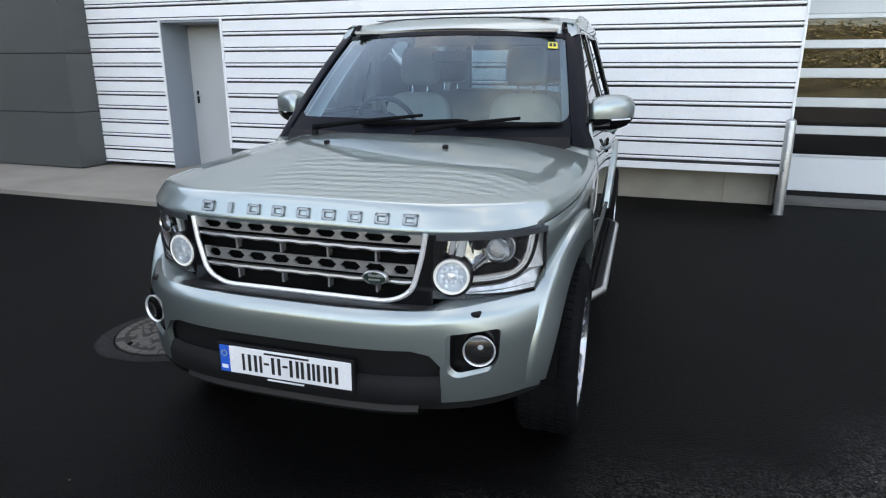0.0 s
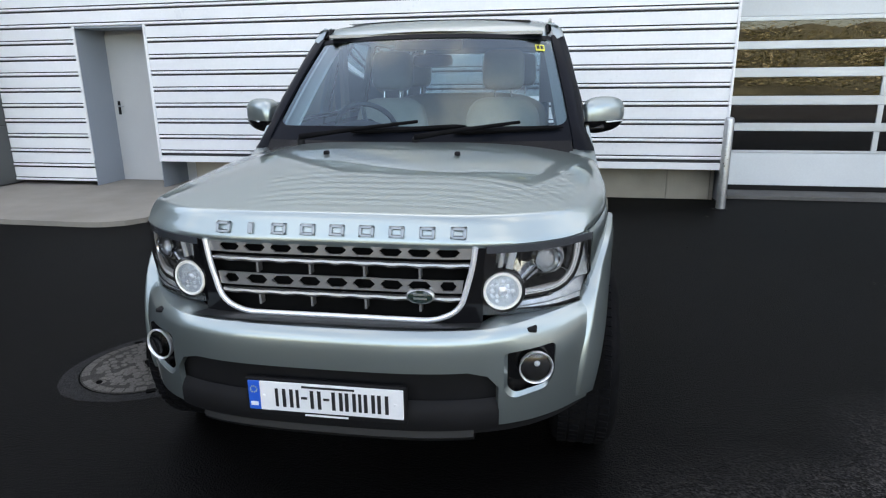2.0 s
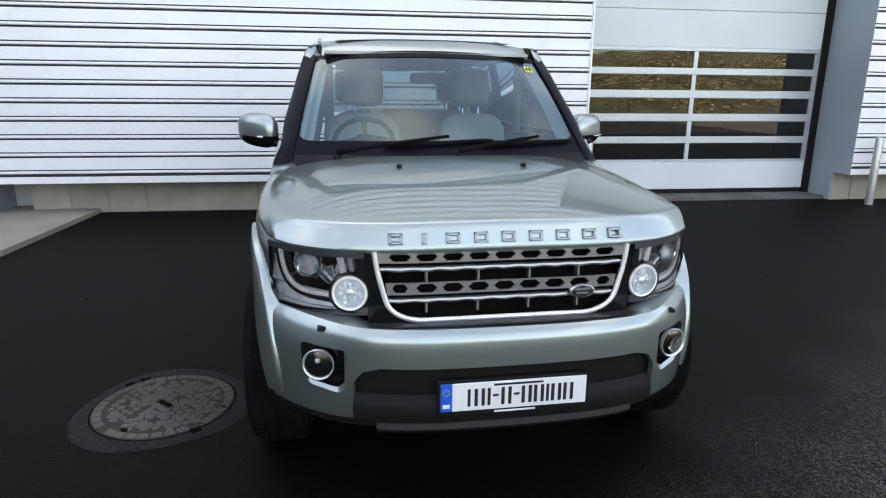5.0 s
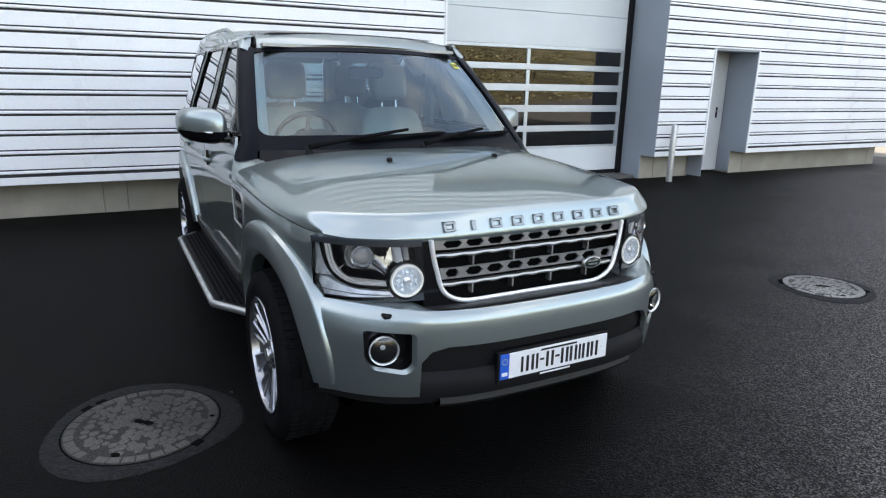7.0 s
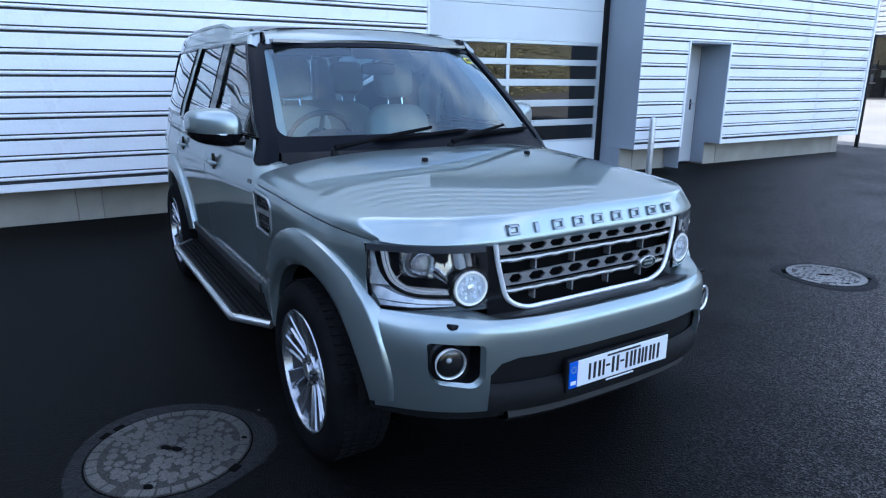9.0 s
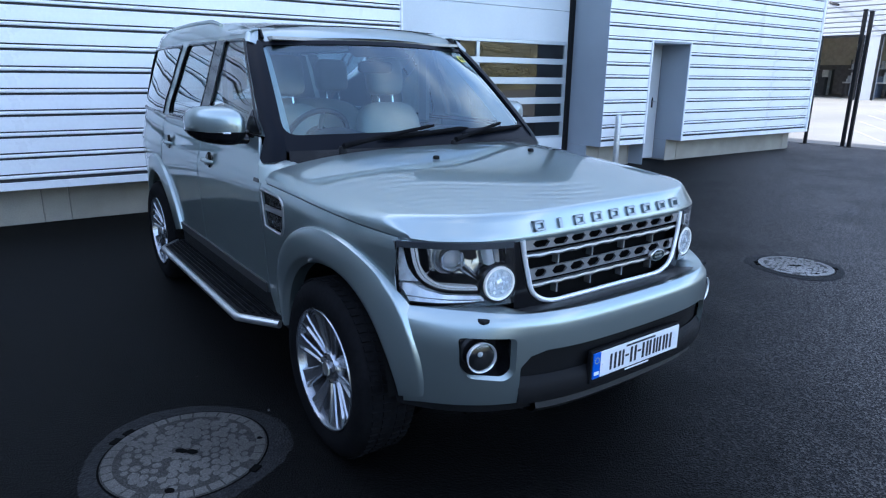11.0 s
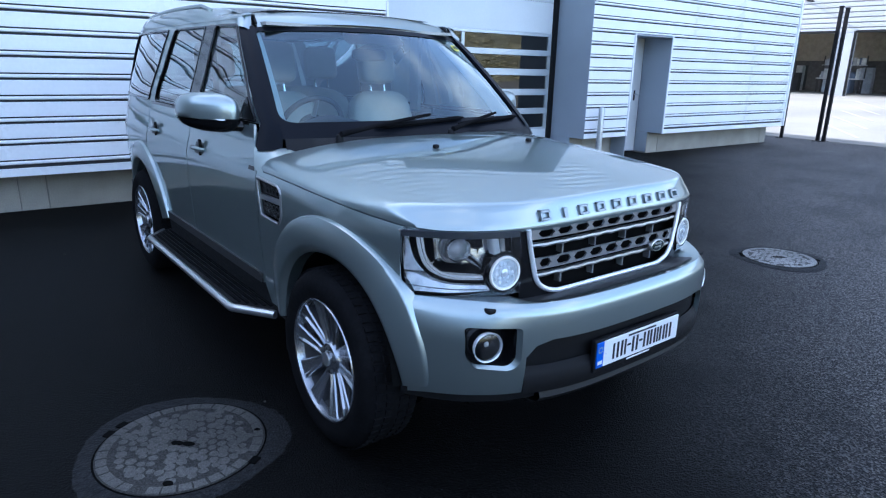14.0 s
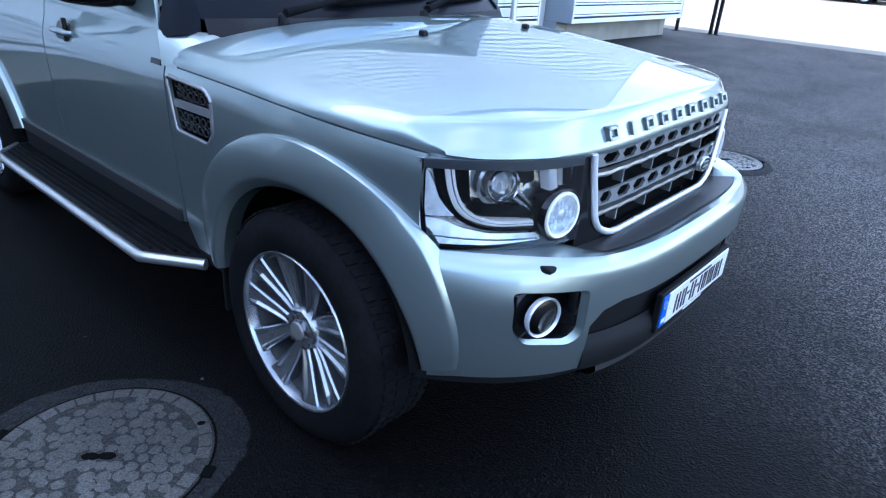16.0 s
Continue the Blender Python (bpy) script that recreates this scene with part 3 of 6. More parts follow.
# ---- far workshop across the yard ----
WX = 54.0
SHRINK = 0.55
SHOP = Matrix.Translation((-1.97, -1.2, 1.53)) @ Matrix.Scale(SHRINK, 4) @ Matrix.Translation((1.97, 1.2, -1.53))
shop = empty("workshop_building", SHOP, "far white clad workshop with two open roller doorways in sunlight", "workshop")
BAYS = ((4.0, 8.6), (10.2, 15.0), (16.6, 21.7), (23.1, 27.6), (29.4, 33.4))
BAY_TOP, SHOP_TOP = 4.85, 10.0
edges = [-14.0] + [v for b in BAYS for v in b] + [60.0]
for a, b in zip(edges[::2], edges[1::2]):
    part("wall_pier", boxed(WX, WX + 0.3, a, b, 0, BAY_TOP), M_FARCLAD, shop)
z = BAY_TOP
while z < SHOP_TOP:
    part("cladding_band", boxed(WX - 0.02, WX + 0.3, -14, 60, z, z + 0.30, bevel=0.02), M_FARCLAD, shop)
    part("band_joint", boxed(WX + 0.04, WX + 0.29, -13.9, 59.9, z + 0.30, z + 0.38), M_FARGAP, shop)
    z += 0.38
part("roof", boxed(WX - 0.2, WX + 20, -14.2, 60.2, SHOP_TOP, SHOP_TOP + 0.3), M_GREYPANEL, shop)
part("back_wall", boxed(WX + 19, WX + 19.3, -14, 60, 0, SHOP_TOP), M_INSIDE, shop)
part("floor", boxed(WX + 0.31, WX + 19, -14, 60, 0.01, 0.03), M_INSIDE, shop)
# pale band on the upper back wall, painting in the lit ceiling
part("upper_back_wall", boxed(WX + 18.6, WX + 18.98, -13.9, 59.9, 3.1, SHOP_TOP - 0.05), M_BLOCK, shop, "pale band painted for the lit ceiling")
for a, b in BAYS:
    part("door_frame", boxed(WX - 0.03, WX + 0.1, a - 0.15, a, 0, BAY_TOP + 0.1), M_BLACKSTEEL, shop)
    part("door_frame", boxed(WX - 0.03, WX + 0.1, b, b + 0.15, 0, BAY_TOP + 0.1), M_BLACKSTEEL, shop)
    part("lintel", boxed(WX - 0.04, WX + 0.1, a, b, BAY_TOP - 0.02, BAY_TOP + 0.15), M_BLACKSTEEL, shop)
lamp = part("wall_lamp", tube([(WX - 0.02, 26.0, 7.45), (WX - 0.4, 25.8, 7.55), (WX - 0.8, 25.5, 7.45)], 0.06, 8), M_BLACKSTEEL, shop, "dark bracket lamp")
part("lamp_head", tube([(WX - 0.8, 25.5, 7.46), (WX - 1.0, 25.2, 7.30), (WX - 1.1, 24.8, 7.18)], [0.10, 0.17, 0.12], 10, flat=0.6), M_BLACKSTEEL, lamp)
rnd = random.Random(5)
M_STORES = [mat("store_" + n, c, 0.6, fine=0.1, broad=0.2) for n, c in (("grey", (0.42, 0.43, 0.45)), ("blue", (0.12, 0.15, 0.21)), ("pale", (0.6, 0.6, 0.58)), ("dark", (0.06, 0.06, 0.06)))]
for a, b in BAYS:
    for k in range(5):
        y0 = a + 0.1 + (b - a - 0.5) * k / 5
        w, h, d = rnd.uniform(0.6, 1.0), rnd.uniform(1.2, 2.8), 8.5 + 2.0 * (k % 3)
        cab = empty("storage_cabinet", SHOP @ pose(WX + d, y0, 0.03), "tall steel storage cabinet inside the far workshop", "cabinet", "workshop cabinets")
        mt = M_STORES[rnd.randrange(4)]
        part("body", boxed(0, 0.6, 0, w, 0.08, h, bevel=0.02), mt, cab)
        part("plinth", boxed(0.04, 0.56, 0.03, w - 0.03, 0, 0.08), M_STORES[3], cab)
        part("door", boxed(-0.02, 0.0, 0.03, w / 2 - 0.01, 0.12, h - 0.04), mt, cab)
        part("door", boxed(-0.02, 0.0, w / 2 + 0.01, w - 0.03, 0.12, h - 0.04), mt, cab)

for k, (y0, y1, tone) in enumerate(((10.6, 13.2, 1), (13.6, 14.8, 2), (16.9, 19.2, 0), (19.6, 21.4, 2), (23.4, 25.4, 1), (25.6, 27.4, 0), (29.7, 33.0, 2))):
    wb = empty("workbench", SHOP @ pose(WX + 6.5 + 0.8 * (k % 2), y0, 0.03), "cluttered workbench with bins inside the far workshop", "workbench", "workshop benches")
    w = y1 - y0
    part("bench_top", boxed(0, 1.1, 0, w, 1.25, 1.37, bevel=0.02), M_STORES[2], wb)
    for yy in (0.08, w - 0.2):
        for xx in (0.08, 0.9):
            part("leg", boxed(xx, xx + 0.12, yy, yy + 0.12, 0, 1.25), M_STORES[3], wb)
    part("drawer_unit", boxed(0.1, 1.0, 0.35 * w, 0.65 * w, 0.1, 1.22, bevel=0.02), M_STORES[tone], wb)
    for j in range(9):
        yb0 = 0.1 + j * (w - 0.3) / 9
        part("bin", boxed(0.2, 0.8, yb0, yb0 + rnd.uniform(0.10, 0.26), 1.372, 1.372 + rnd.uniform(0.25, 0.9), bevel=0.02), M_STORES[(0, 2, 1, 2, 3)[rnd.randrange(5)]], wb)
    part("rear_shelf", boxed(0.75, 1.1, 0, w, 2.46, 2.53), M_STORES[0], wb)
    for yy in (0.02, w - 0.1):
        part("shelf_post", boxed(1.02, 1.1, yy, yy + 0.08, 1.37, 3.3), M_STORES[3], wb)
    for j in range(7):
        yb0 = 0.1 + j * (w - 0.3) / 7
        part("shelf_box", boxed(0.78, 1.08, yb0, yb0 + rnd.uniform(0.14, 0.34), 2.532, 2.532 + rnd.uniform(0.2, 0.65), bevel=0.02), M_STORES[(0, 2, 1, 2)[rnd.randrange(4)]], wb)
hose = [(WX + 3.0, 14.6, 4.8), (WX + 3.0, 14.5, 3.6), (WX + 3.0, 14.2, 3.2), (WX + 3.0, 13.9, 3.6), (WX + 3.0, 13.7, 4.9)]
hs = tagged(mesh_ob("air_hose", tube(hose, 0.05, 8), M_BLACKSTEEL), "black air hose hanging in the far workshop", "hose")
hs.matrix_basis = SHOP

# painted bay lines in the yard
for k in range(5):
    bm = boxed(-1.6, 1.6, -0.04, 0.04, 0.0, 0.003)
    ln = tagged(mesh_ob("road_marking", bm, M_LINE), "faded white painted bay line on pale concrete", "road marking", "bay lines", kind="structure")
    ln.matrix_basis = Matrix.Translation((17.2 + 2.0 * k, 6.6 + 0.6 * k, yard_z(17.2 + 2.0 * k) + 0.009)) @ pose(0, 0, 0, 0, -math.degrees(math.atan(RISE)), 0) @ pose(0, 0, 0, 0, 0, 38)

# ---- bank of rough grass behind the viewpoint ----
bank = bmesh.new()
rnd = random.Random(8)
nx, ny = 90, 10
grid = [[bank.verts.new((-90 + 180 * i / nx, -16 - 2.2 * j, 0.0 if j == 0 else 0.50 * j + rnd.uniform(-0.2, 0.3) + 0.6 * math.sin(i * 0.21) * (j / ny))) for i in range(nx + 1)] for j in range(ny + 1)]
for j in range(ny):
    for i in range(nx):
        bank.faces.new((grid[j][i], grid[j + 1][i], grid[j + 1][i + 1], grid[j][i + 1]))
bmesh.ops.recalc_face_normals(bank, faces=bank.faces)
tagged(mesh_ob("grass_bank", bank, M_GRASS, smooth_angle=60), "rough yellowed grass bank across the car park", "grass bank", kind="structure")

# ---- the parked off-road car ----
from mathutils import geometry

M_PAINT = mat("champagne_metallic_paint", (0.335, 0.392, 0.388), 0.33, metal=0.85, coat=1.0, coat_rough=0.004, fine=0.06, fine_scale=900, broad=0.02, broad_scale=2)
M_PAINT.node_tree.nodes["Principled BSDF"].inputs["Specular Tint"].default_value = (0.30, 0.33, 0.32, 1)
M_GLOSSBLACK = mat("gloss_black", (0.006, 0.006, 0.0068), 0.12, coat=0.10, spec=0.28, fine=0.1, broad=0.2)
M_PLASTIC = mat("grained_black_plastic", (0.0085, 0.0085, 0.0092), 0.6, spec=0.15, fine=0.15, fine_scale=400, broad=0.15, broad_scale=4, bump=0.25, bump_scale=700)
M_DARKGREY = mat("dark_grey_plastic", (0.016, 0.016, 0.0165), 0.45, fine=0.1, broad=0.1, bump=0.1)
M_RUBBER = mat("tyre_rubber", (0.0072, 0.0072, 0.0078), 0.9, spec=0.03, fine=0.2, fine_scale=60, broad=0.25, broad_scale=8, bump=0.2, bump_scale=200)
M_CHROME = mat("bright_chrome", (0.82, 0.83, 0.84), 0.1, metal=1.0, fine=0.02)
M_FRAME = mat("bright_satin_frame", (0.88, 0.89, 0.90), 0.28, metal=0.55, fine=0.03, broad=0.04, broad_scale=10)
M_SATIN = mat("satin_silver", (0.52, 0.52, 0.51), 0.28, metal=0.85, fine=0.04, broad=0.05, broad_scale=10)
M_ALLOY = mat("silver_alloy", (0.37, 0.385, 0.41), 0.26, metal=0.92, fine=0.03, broad=0.05, broad_scale=15)
M_GRILLE = mat("grille_grey_silver", (0.36, 0.36, 0.36), 0.3, metal=0.7, fine=0.04, broad=0.05)
M_SCREEN = glass("windscreen_glass", (0.62, 0.79, 0.84), 1.8, sheen=(0.80, 0.94, 1.0))
M_TINT = glass("dark_side_glass", (0.50, 0.58, 0.60), 1.5)
M_PILLAR = mat("satin_black_pillar", (0.006, 0.007, 0.010), 0.3, spec=0.06, fine=0.1, broad=0.1)
M_LENS = glass("lamp_lens", (0.95, 0.96, 0.97), 1.7)
M_LAMPWHITE = mat("lamp_white", (0.90, 0.92, 0.94), 0.14, metal=0.1, fine=0.02)
M_BULB = mat("lamp_reflector", (0.92, 0.93, 0.95), 0.16, metal=0.6, fine=0.04, fine_scale=150, bump=0.4, bump_scale=150)
M_LED = mat("lit_running_lamp", (0.86, 0.85, 0.80), 0.3, emit=0.012)
# grey paints in the sky reflected by the lamp's black upper edge
M_BROW = mat("painted_sky_lens_edge", (0.085, 0.092, 0.105), 0.22, spec=0.6, fine=0.05, broad=0.1)
M_STRIP = mat("lit_light_strip", (0.95, 0.97, 1.0), 0.2, emit=0.02)
M_CREAM = mat("cream_leather", (0.36, 0.335, 0.275), 0.5, fine=0.06, fine_scale=120, broad=0.08, broad_scale=6, bump=0.3, bump_scale=260)
M_LINING = mat("pale_headlining", (0.45, 0.44, 0.40), 0.9, fine=0.08, broad=0.05)
M_CABIN = mat("dark_cabin_trim", (0.035, 0.036, 0.038), 0.6, fine=0.12, broad=0.15, bump=0.2)
M_PLATEWHITE = mat("plate_white", (0.78, 0.79, 0.80), 0.35, fine=0.02, broad=0.02)
M_PLATEBLUE = mat("plate_blue", (0.01, 0.10, 0.55), 0.4, fine=0.03)
M_INK = mat("black_ink", (0.012, 0.012, 0.014), 0.5, fine=0.1)
M_YELLOW = mat("sticker_yellow", (0.72, 0.68, 0.08), 0.6, fine=0.05)
M_REFLECT = mat("lamp_inner_chrome", (0.78, 0.79, 0.81), 0.25, metal=0.6, fine=0.1, fine_scale=60, broad=0.3, broad_scale=12, bump=0.5, bump_scale=45)
M_LAMPBACK = mat("smoked_lamp_chrome", (0.80, 0.82, 0.85), 0.22, metal=0.85, fine=0.1, broad=0.2, broad_scale=15, bump=0.4, bump_scale=26)
M_CLEAR = glass("clear_front_window", (0.86, 0.92, 0.92), 1.4)
M_OPTIC = glass("running_lamp_cover", (0.96, 0.97, 0.98), 0.45)
M_FACET = mat("faceted_lamp_optic", (0.68, 0.72, 0.76), 0.2, metal=0.2, fine=0.15, fine_scale=70, broad=0.1, broad_scale=20, bump=0.9, bump_scale=70)
M_MARQUE = mat("marque_silver", (0.27, 0.29, 0.295), 0.3, metal=0.85, fine=0.05, broad=0.05)
M_SKID = mat("skid_plate_grey", (0.018, 0.018, 0.0185), 0.5, spec=0.3, metal=0.0, fine=0.1, broad=0.1)
M_BADGE = mat("badge_green", (0.008, 0.022, 0.017), 0.25, coat=0.6, fine=0.1)
# black underside parts, also deep shade painted behind the grille and wheels
M_SHADE = mat("underbody_shade_black", (0.006, 0.006, 0.006), 0.95, spec=0.02, fine=0.2, broad=0.3)
M_INNERTRIM = mat("pale_pillar_trim", (0.72, 0.71, 0.67), 0.85, fine=0.08, broad=0.05)
# barrel darker than the alloy: shade between the spokes put into its colour
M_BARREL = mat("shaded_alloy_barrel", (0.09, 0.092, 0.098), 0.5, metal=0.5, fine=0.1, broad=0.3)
M_CUT = mat("cut_lamp_optic", (0.90, 0.93, 0.96), 0.3, metal=0.5, fine=0.12, fine_scale=55, broad=0.2, broad_scale=28, bump=0.25, bump_scale=42)
M_DISC = mat("brake_disc", (0.10, 0.10, 0.105), 0.4, metal=0.9, fine=0.1, broad=0.2)

car = empty("offroad_car", pose(0, 0, 0, 0, 0, 1.5), "champagne silver boxy off-road car parked on the dark asphalt", "car")


def curve(points):
    """A smooth monotone-ish curve through (x, y) points."""
    xs, ys = [p[0] for p in points], [p[1] for p in points]
    n = len(xs)
    d = [(ys[i + 1] - ys[i]) / (xs[i + 1] - xs[i]) for i in range(n - 1)]
    m = [d[0]] + [0.0 if d[i - 1] * d[i] <= 0 else 2 * d[i - 1] * d[i] / (d[i - 1] + d[i]) for i in range(1, n - 1)] + [d[-1]]

    def f(x):
        if x <= xs[0]:
            return ys[0]
        if x >= xs[-1]:
            return ys[-1]
        i = max(k for k in range(n - 1) if xs[k] <= x)
        h = xs[i + 1] - xs[i]
        t = (x - xs[i]) / h
        return (1 + 2 * t) * (1 - t) ** 2 * ys[i] + t * (1 - t) ** 2 * h * m[i] + t * t * (3 - 2 * t) * ys[i + 1] + t * t * (t - 1) * h * m[i + 1]

    return f


def within(p, poly):
    x, y, hit = p[0], p[1], False
    for (x0, y0), (x1, y1) in zip(poly, poly[1:] + poly[:1]):
        if (y0 > y) != (y1 > y) and x < (x1 - x0) * (y - y0) / (y1 - y0) + x0:
            hit = not hit
    return hit


def dense(poly, step):
    out = []
    for (x0, y0), (x1, y1) in zip(poly, poly[1:] + poly[:1]):
        n = max(1, round(math.hypot(x1 - x0, y1 - y0) / step))
        out += [(x0 + (x1 - x0) * k / n, y0 + (y1 - y0) * k / n) for k in range(n)]
    return out


def rounded(poly, r, n=5):
    """A polygon with its corners rounded; r is one radius or one for each corner."""
    out = []
    for i, p in enumerate(poly):
        p, a, b = Vector(p), Vector(poly[i - 1]), Vector(poly[(i + 1) % len(poly)])
        ri = r[i] if isinstance(r, (list, tuple)) else r
        if ri <= 0:
            out.append(tuple(p))
            continue
        u, v = (a - p), (b - p)
        t = min(ri, 0.49 * u.length, 0.49 * v.length)
        s, e = p + u.normalized() * t, p + v.normalized() * t
        for k in range(n + 1):
            w = k / n
            out.append(tuple((1 - w) ** 2 * s + 2 * w * (1 - w) * p + w * w * e))
    return out


def panel(outer, fn, holes=(), step=0.03, thick=0.012, flip=False, bm=None):
    """A curved sheet: an outline with holes in two parameters, laid on the surface fn, its edges turned inwards by thick."""
    bm = bm or bmesh.new()
    loops = [dense(list(outer), step)] + [dense(list(h), step) for h in holes]
    pts, edges = [], []
    for lp in loops:
        k = len(pts)
        pts += lp
        edges += [(k + i, k + (i + 1) % len(lp)) for i in range(len(lp))]
    us, vs = [p[0] for p in loops[0]], [p[1] for p in loops[0]]
    edge_pts = list(pts)
    cells = {}
    for p in edge_pts:
        cells.setdefault((int(p[0] // step), int(p[1] // step)), []).append(p)
    nu, nv = int((max(us) - min(us)) / step), int((max(vs) - min(vs)) / step)
    for i in range(1, nu + 1):
        for j in range(1, nv + 1):
            p = (min(us) + i * (max(us) - min(us)) / (nu + 1), min(vs) + j * (max(vs) - min(vs)) / (nv + 1))
            if not within(p, loops[0]) or any(within(p, h) for h in loops[1:]):
                continue
            ci, cj = int(p[0] // step), int(p[1] // step)
            near = [q for a in (-1, 0, 1) for b in (-1, 0, 1) for q in cells.get((ci + a, cj + b), ())]
            if all(math.hypot(p[0] - q[0], p[1] - q[1]) > 0.5 * step for q in near):
                pts.append(p)
    vo, _, fo, _, _, _ = geometry.delaunay_2d_cdt([Vector(p) for p in pts], edges, [], 0, 1e-6)
    made = [bm.verts.new(fn(v.x, v.y)) for v in vo]
    for f in fo:
        c = sum((vo[i] for i in f), Vector((0, 0))) / len(f)
        if within(c, loops[0]) and not any(within(c, h) for h in loops[1:]):
            try:
                bm.faces.new([made[i] for i in (reversed(f) if flip else f)])
            except ValueError:
                pass
    for v in [v for v in made if not v.link_faces]:
        bm.verts.remove(v)
    if thick:
        bm.normal_update()
        rim = [e for e in bm.edges if len(e.link_faces) == 1]
        for e in rim:
            e.smooth = False
        normals = {v: v.normal.copy() for e in rim for v in e.verts}
        ret = bmesh.ops.extrude_edge_only(bm, edges=rim)
        fresh = [g for g in ret["geom"] if isinstance(g, bmesh.types.BMVert)]
        olds = {tuple(round(c, 6) for c in v.co): n for v, n in normals.items()}
        for v in fresh:
            v.co -= thick * olds.get(tuple(round(c, 6) for c in v.co), Vector((0, 0, 0)))
    return bm


def both(build):
    for s in (-1, 1):
        build(s)


def flipped(s):
    return s < 0


# front plan curves: lamps and grille, bumper
def front(x):
    return 0.34 - 0.0535 * x * x + 0.61 * x**4


def bumper_plan(x):
    return 0.17 + 0.054 * x * x + 0.64 * x**4


side_z = curve([(0.30, 0.885), (0.42, 0.902), (0.6, 0.915), (0.8, 0.926), (0.95, 0.931), (1.03, 0.929), (1.075, 0.918), (1.12, 0.906), (1.2, 0.890), (1.28, 0.868)])
side_in = curve([(0.40, 0.30), (0.5, 0.172), (0.6, 0.095), (0.7, 0.06), (0.8, 0.036), (0.95, 0.014), (1.15, 0.002), (1.4, 0.0), (3.5, 0.0), (4.1, 0.016), (4.5, 0.048), (4.8, 0.10), (4.93, 0.16), (4.97, 0.21)])
def shut_z(y):
    y = min(1.68, max(0.50, y))
    return 0.92760 + 0.18372 * y + -0.07404 * y * y + 0.00858 * y**3


def side_x(y, z):
    """Half width of the flank: ahead of the doors a crisp shoulder runs a hand's width under the bonnet's edge."""
    if y > 1.68:
        return side_z(z)
    return side_z(min(z, 0.97)) - 0.32 * max(0.0, z - (shut_z(y) - 0.036))


def low_full(y, z):
    """How much of the front taper applies: less low down, where the bumper corner stands out."""
    if y > 1.4:
        return 1.0
    t = min(1.0, max(0.0, (z - 0.58) / 0.20))
    return 0.5 + 0.5 * t * t * (3 - 2 * t)


def bump(dy=0.0):
    roll = curve([(0.34, 0.050), (0.40, 0.026), (0.46, 0.013), (0.55, 0.004), (0.64, 0.001), (0.70, 0.0), (0.735, 0.003), (0.752, 0.009), (0.761, 0.017), (0.766, 0.030)])

    def at(x, z):
        ax = abs(x)
        t = min(1.0, max(0.0, (ax - 0.50) / 0.34))
        w = min(1.0, max(0.0, (z - 0.64) / 0.13)) ** 1.6
        back = max(0.0, front(min(ax, 0.86)) - bumper_plan(min(ax, 0.86)) - 0.03)
        return (x, bumper_plan(ax) + roll(z) + dy + back * w * t * t * (3 - 2 * t), z)

    return at


# half width under the front flare by angle round the wheel: at its inner and its outer edge
FLARE_IN = curve([(6, 0.842), (18, 0.862), (30, 0.876), (42, 0.885), (54, 0.891), (66, 0.898), (78, 0.9085), (90, 0.9171)])
FLARE_OUT = curve([(6, 0.789), (18, 0.804), (30, 0.821), (42, 0.838), (54, 0.859), (66, 0.8866), (78, 0.9082), (90, 0.921)])


def side(s, lift=0.0):
    return lambda y, z: (s * (side_x(y, z) - side_in(y) * low_full(y, z) + lift), y, z)


def arc(cy, cz, r, a0, a1, n=24):
    return [(cy - r * math.cos(radians(a0 + (a1 - a0) * k / n)), cz + r * math.sin(radians(a0 + (a1 - a0) * k / n))) for k in range(n + 1)]


HUB_Y, HUB2_Y, HUB_Z = 1.0, 3.885, 0.385
BELT = 1.262

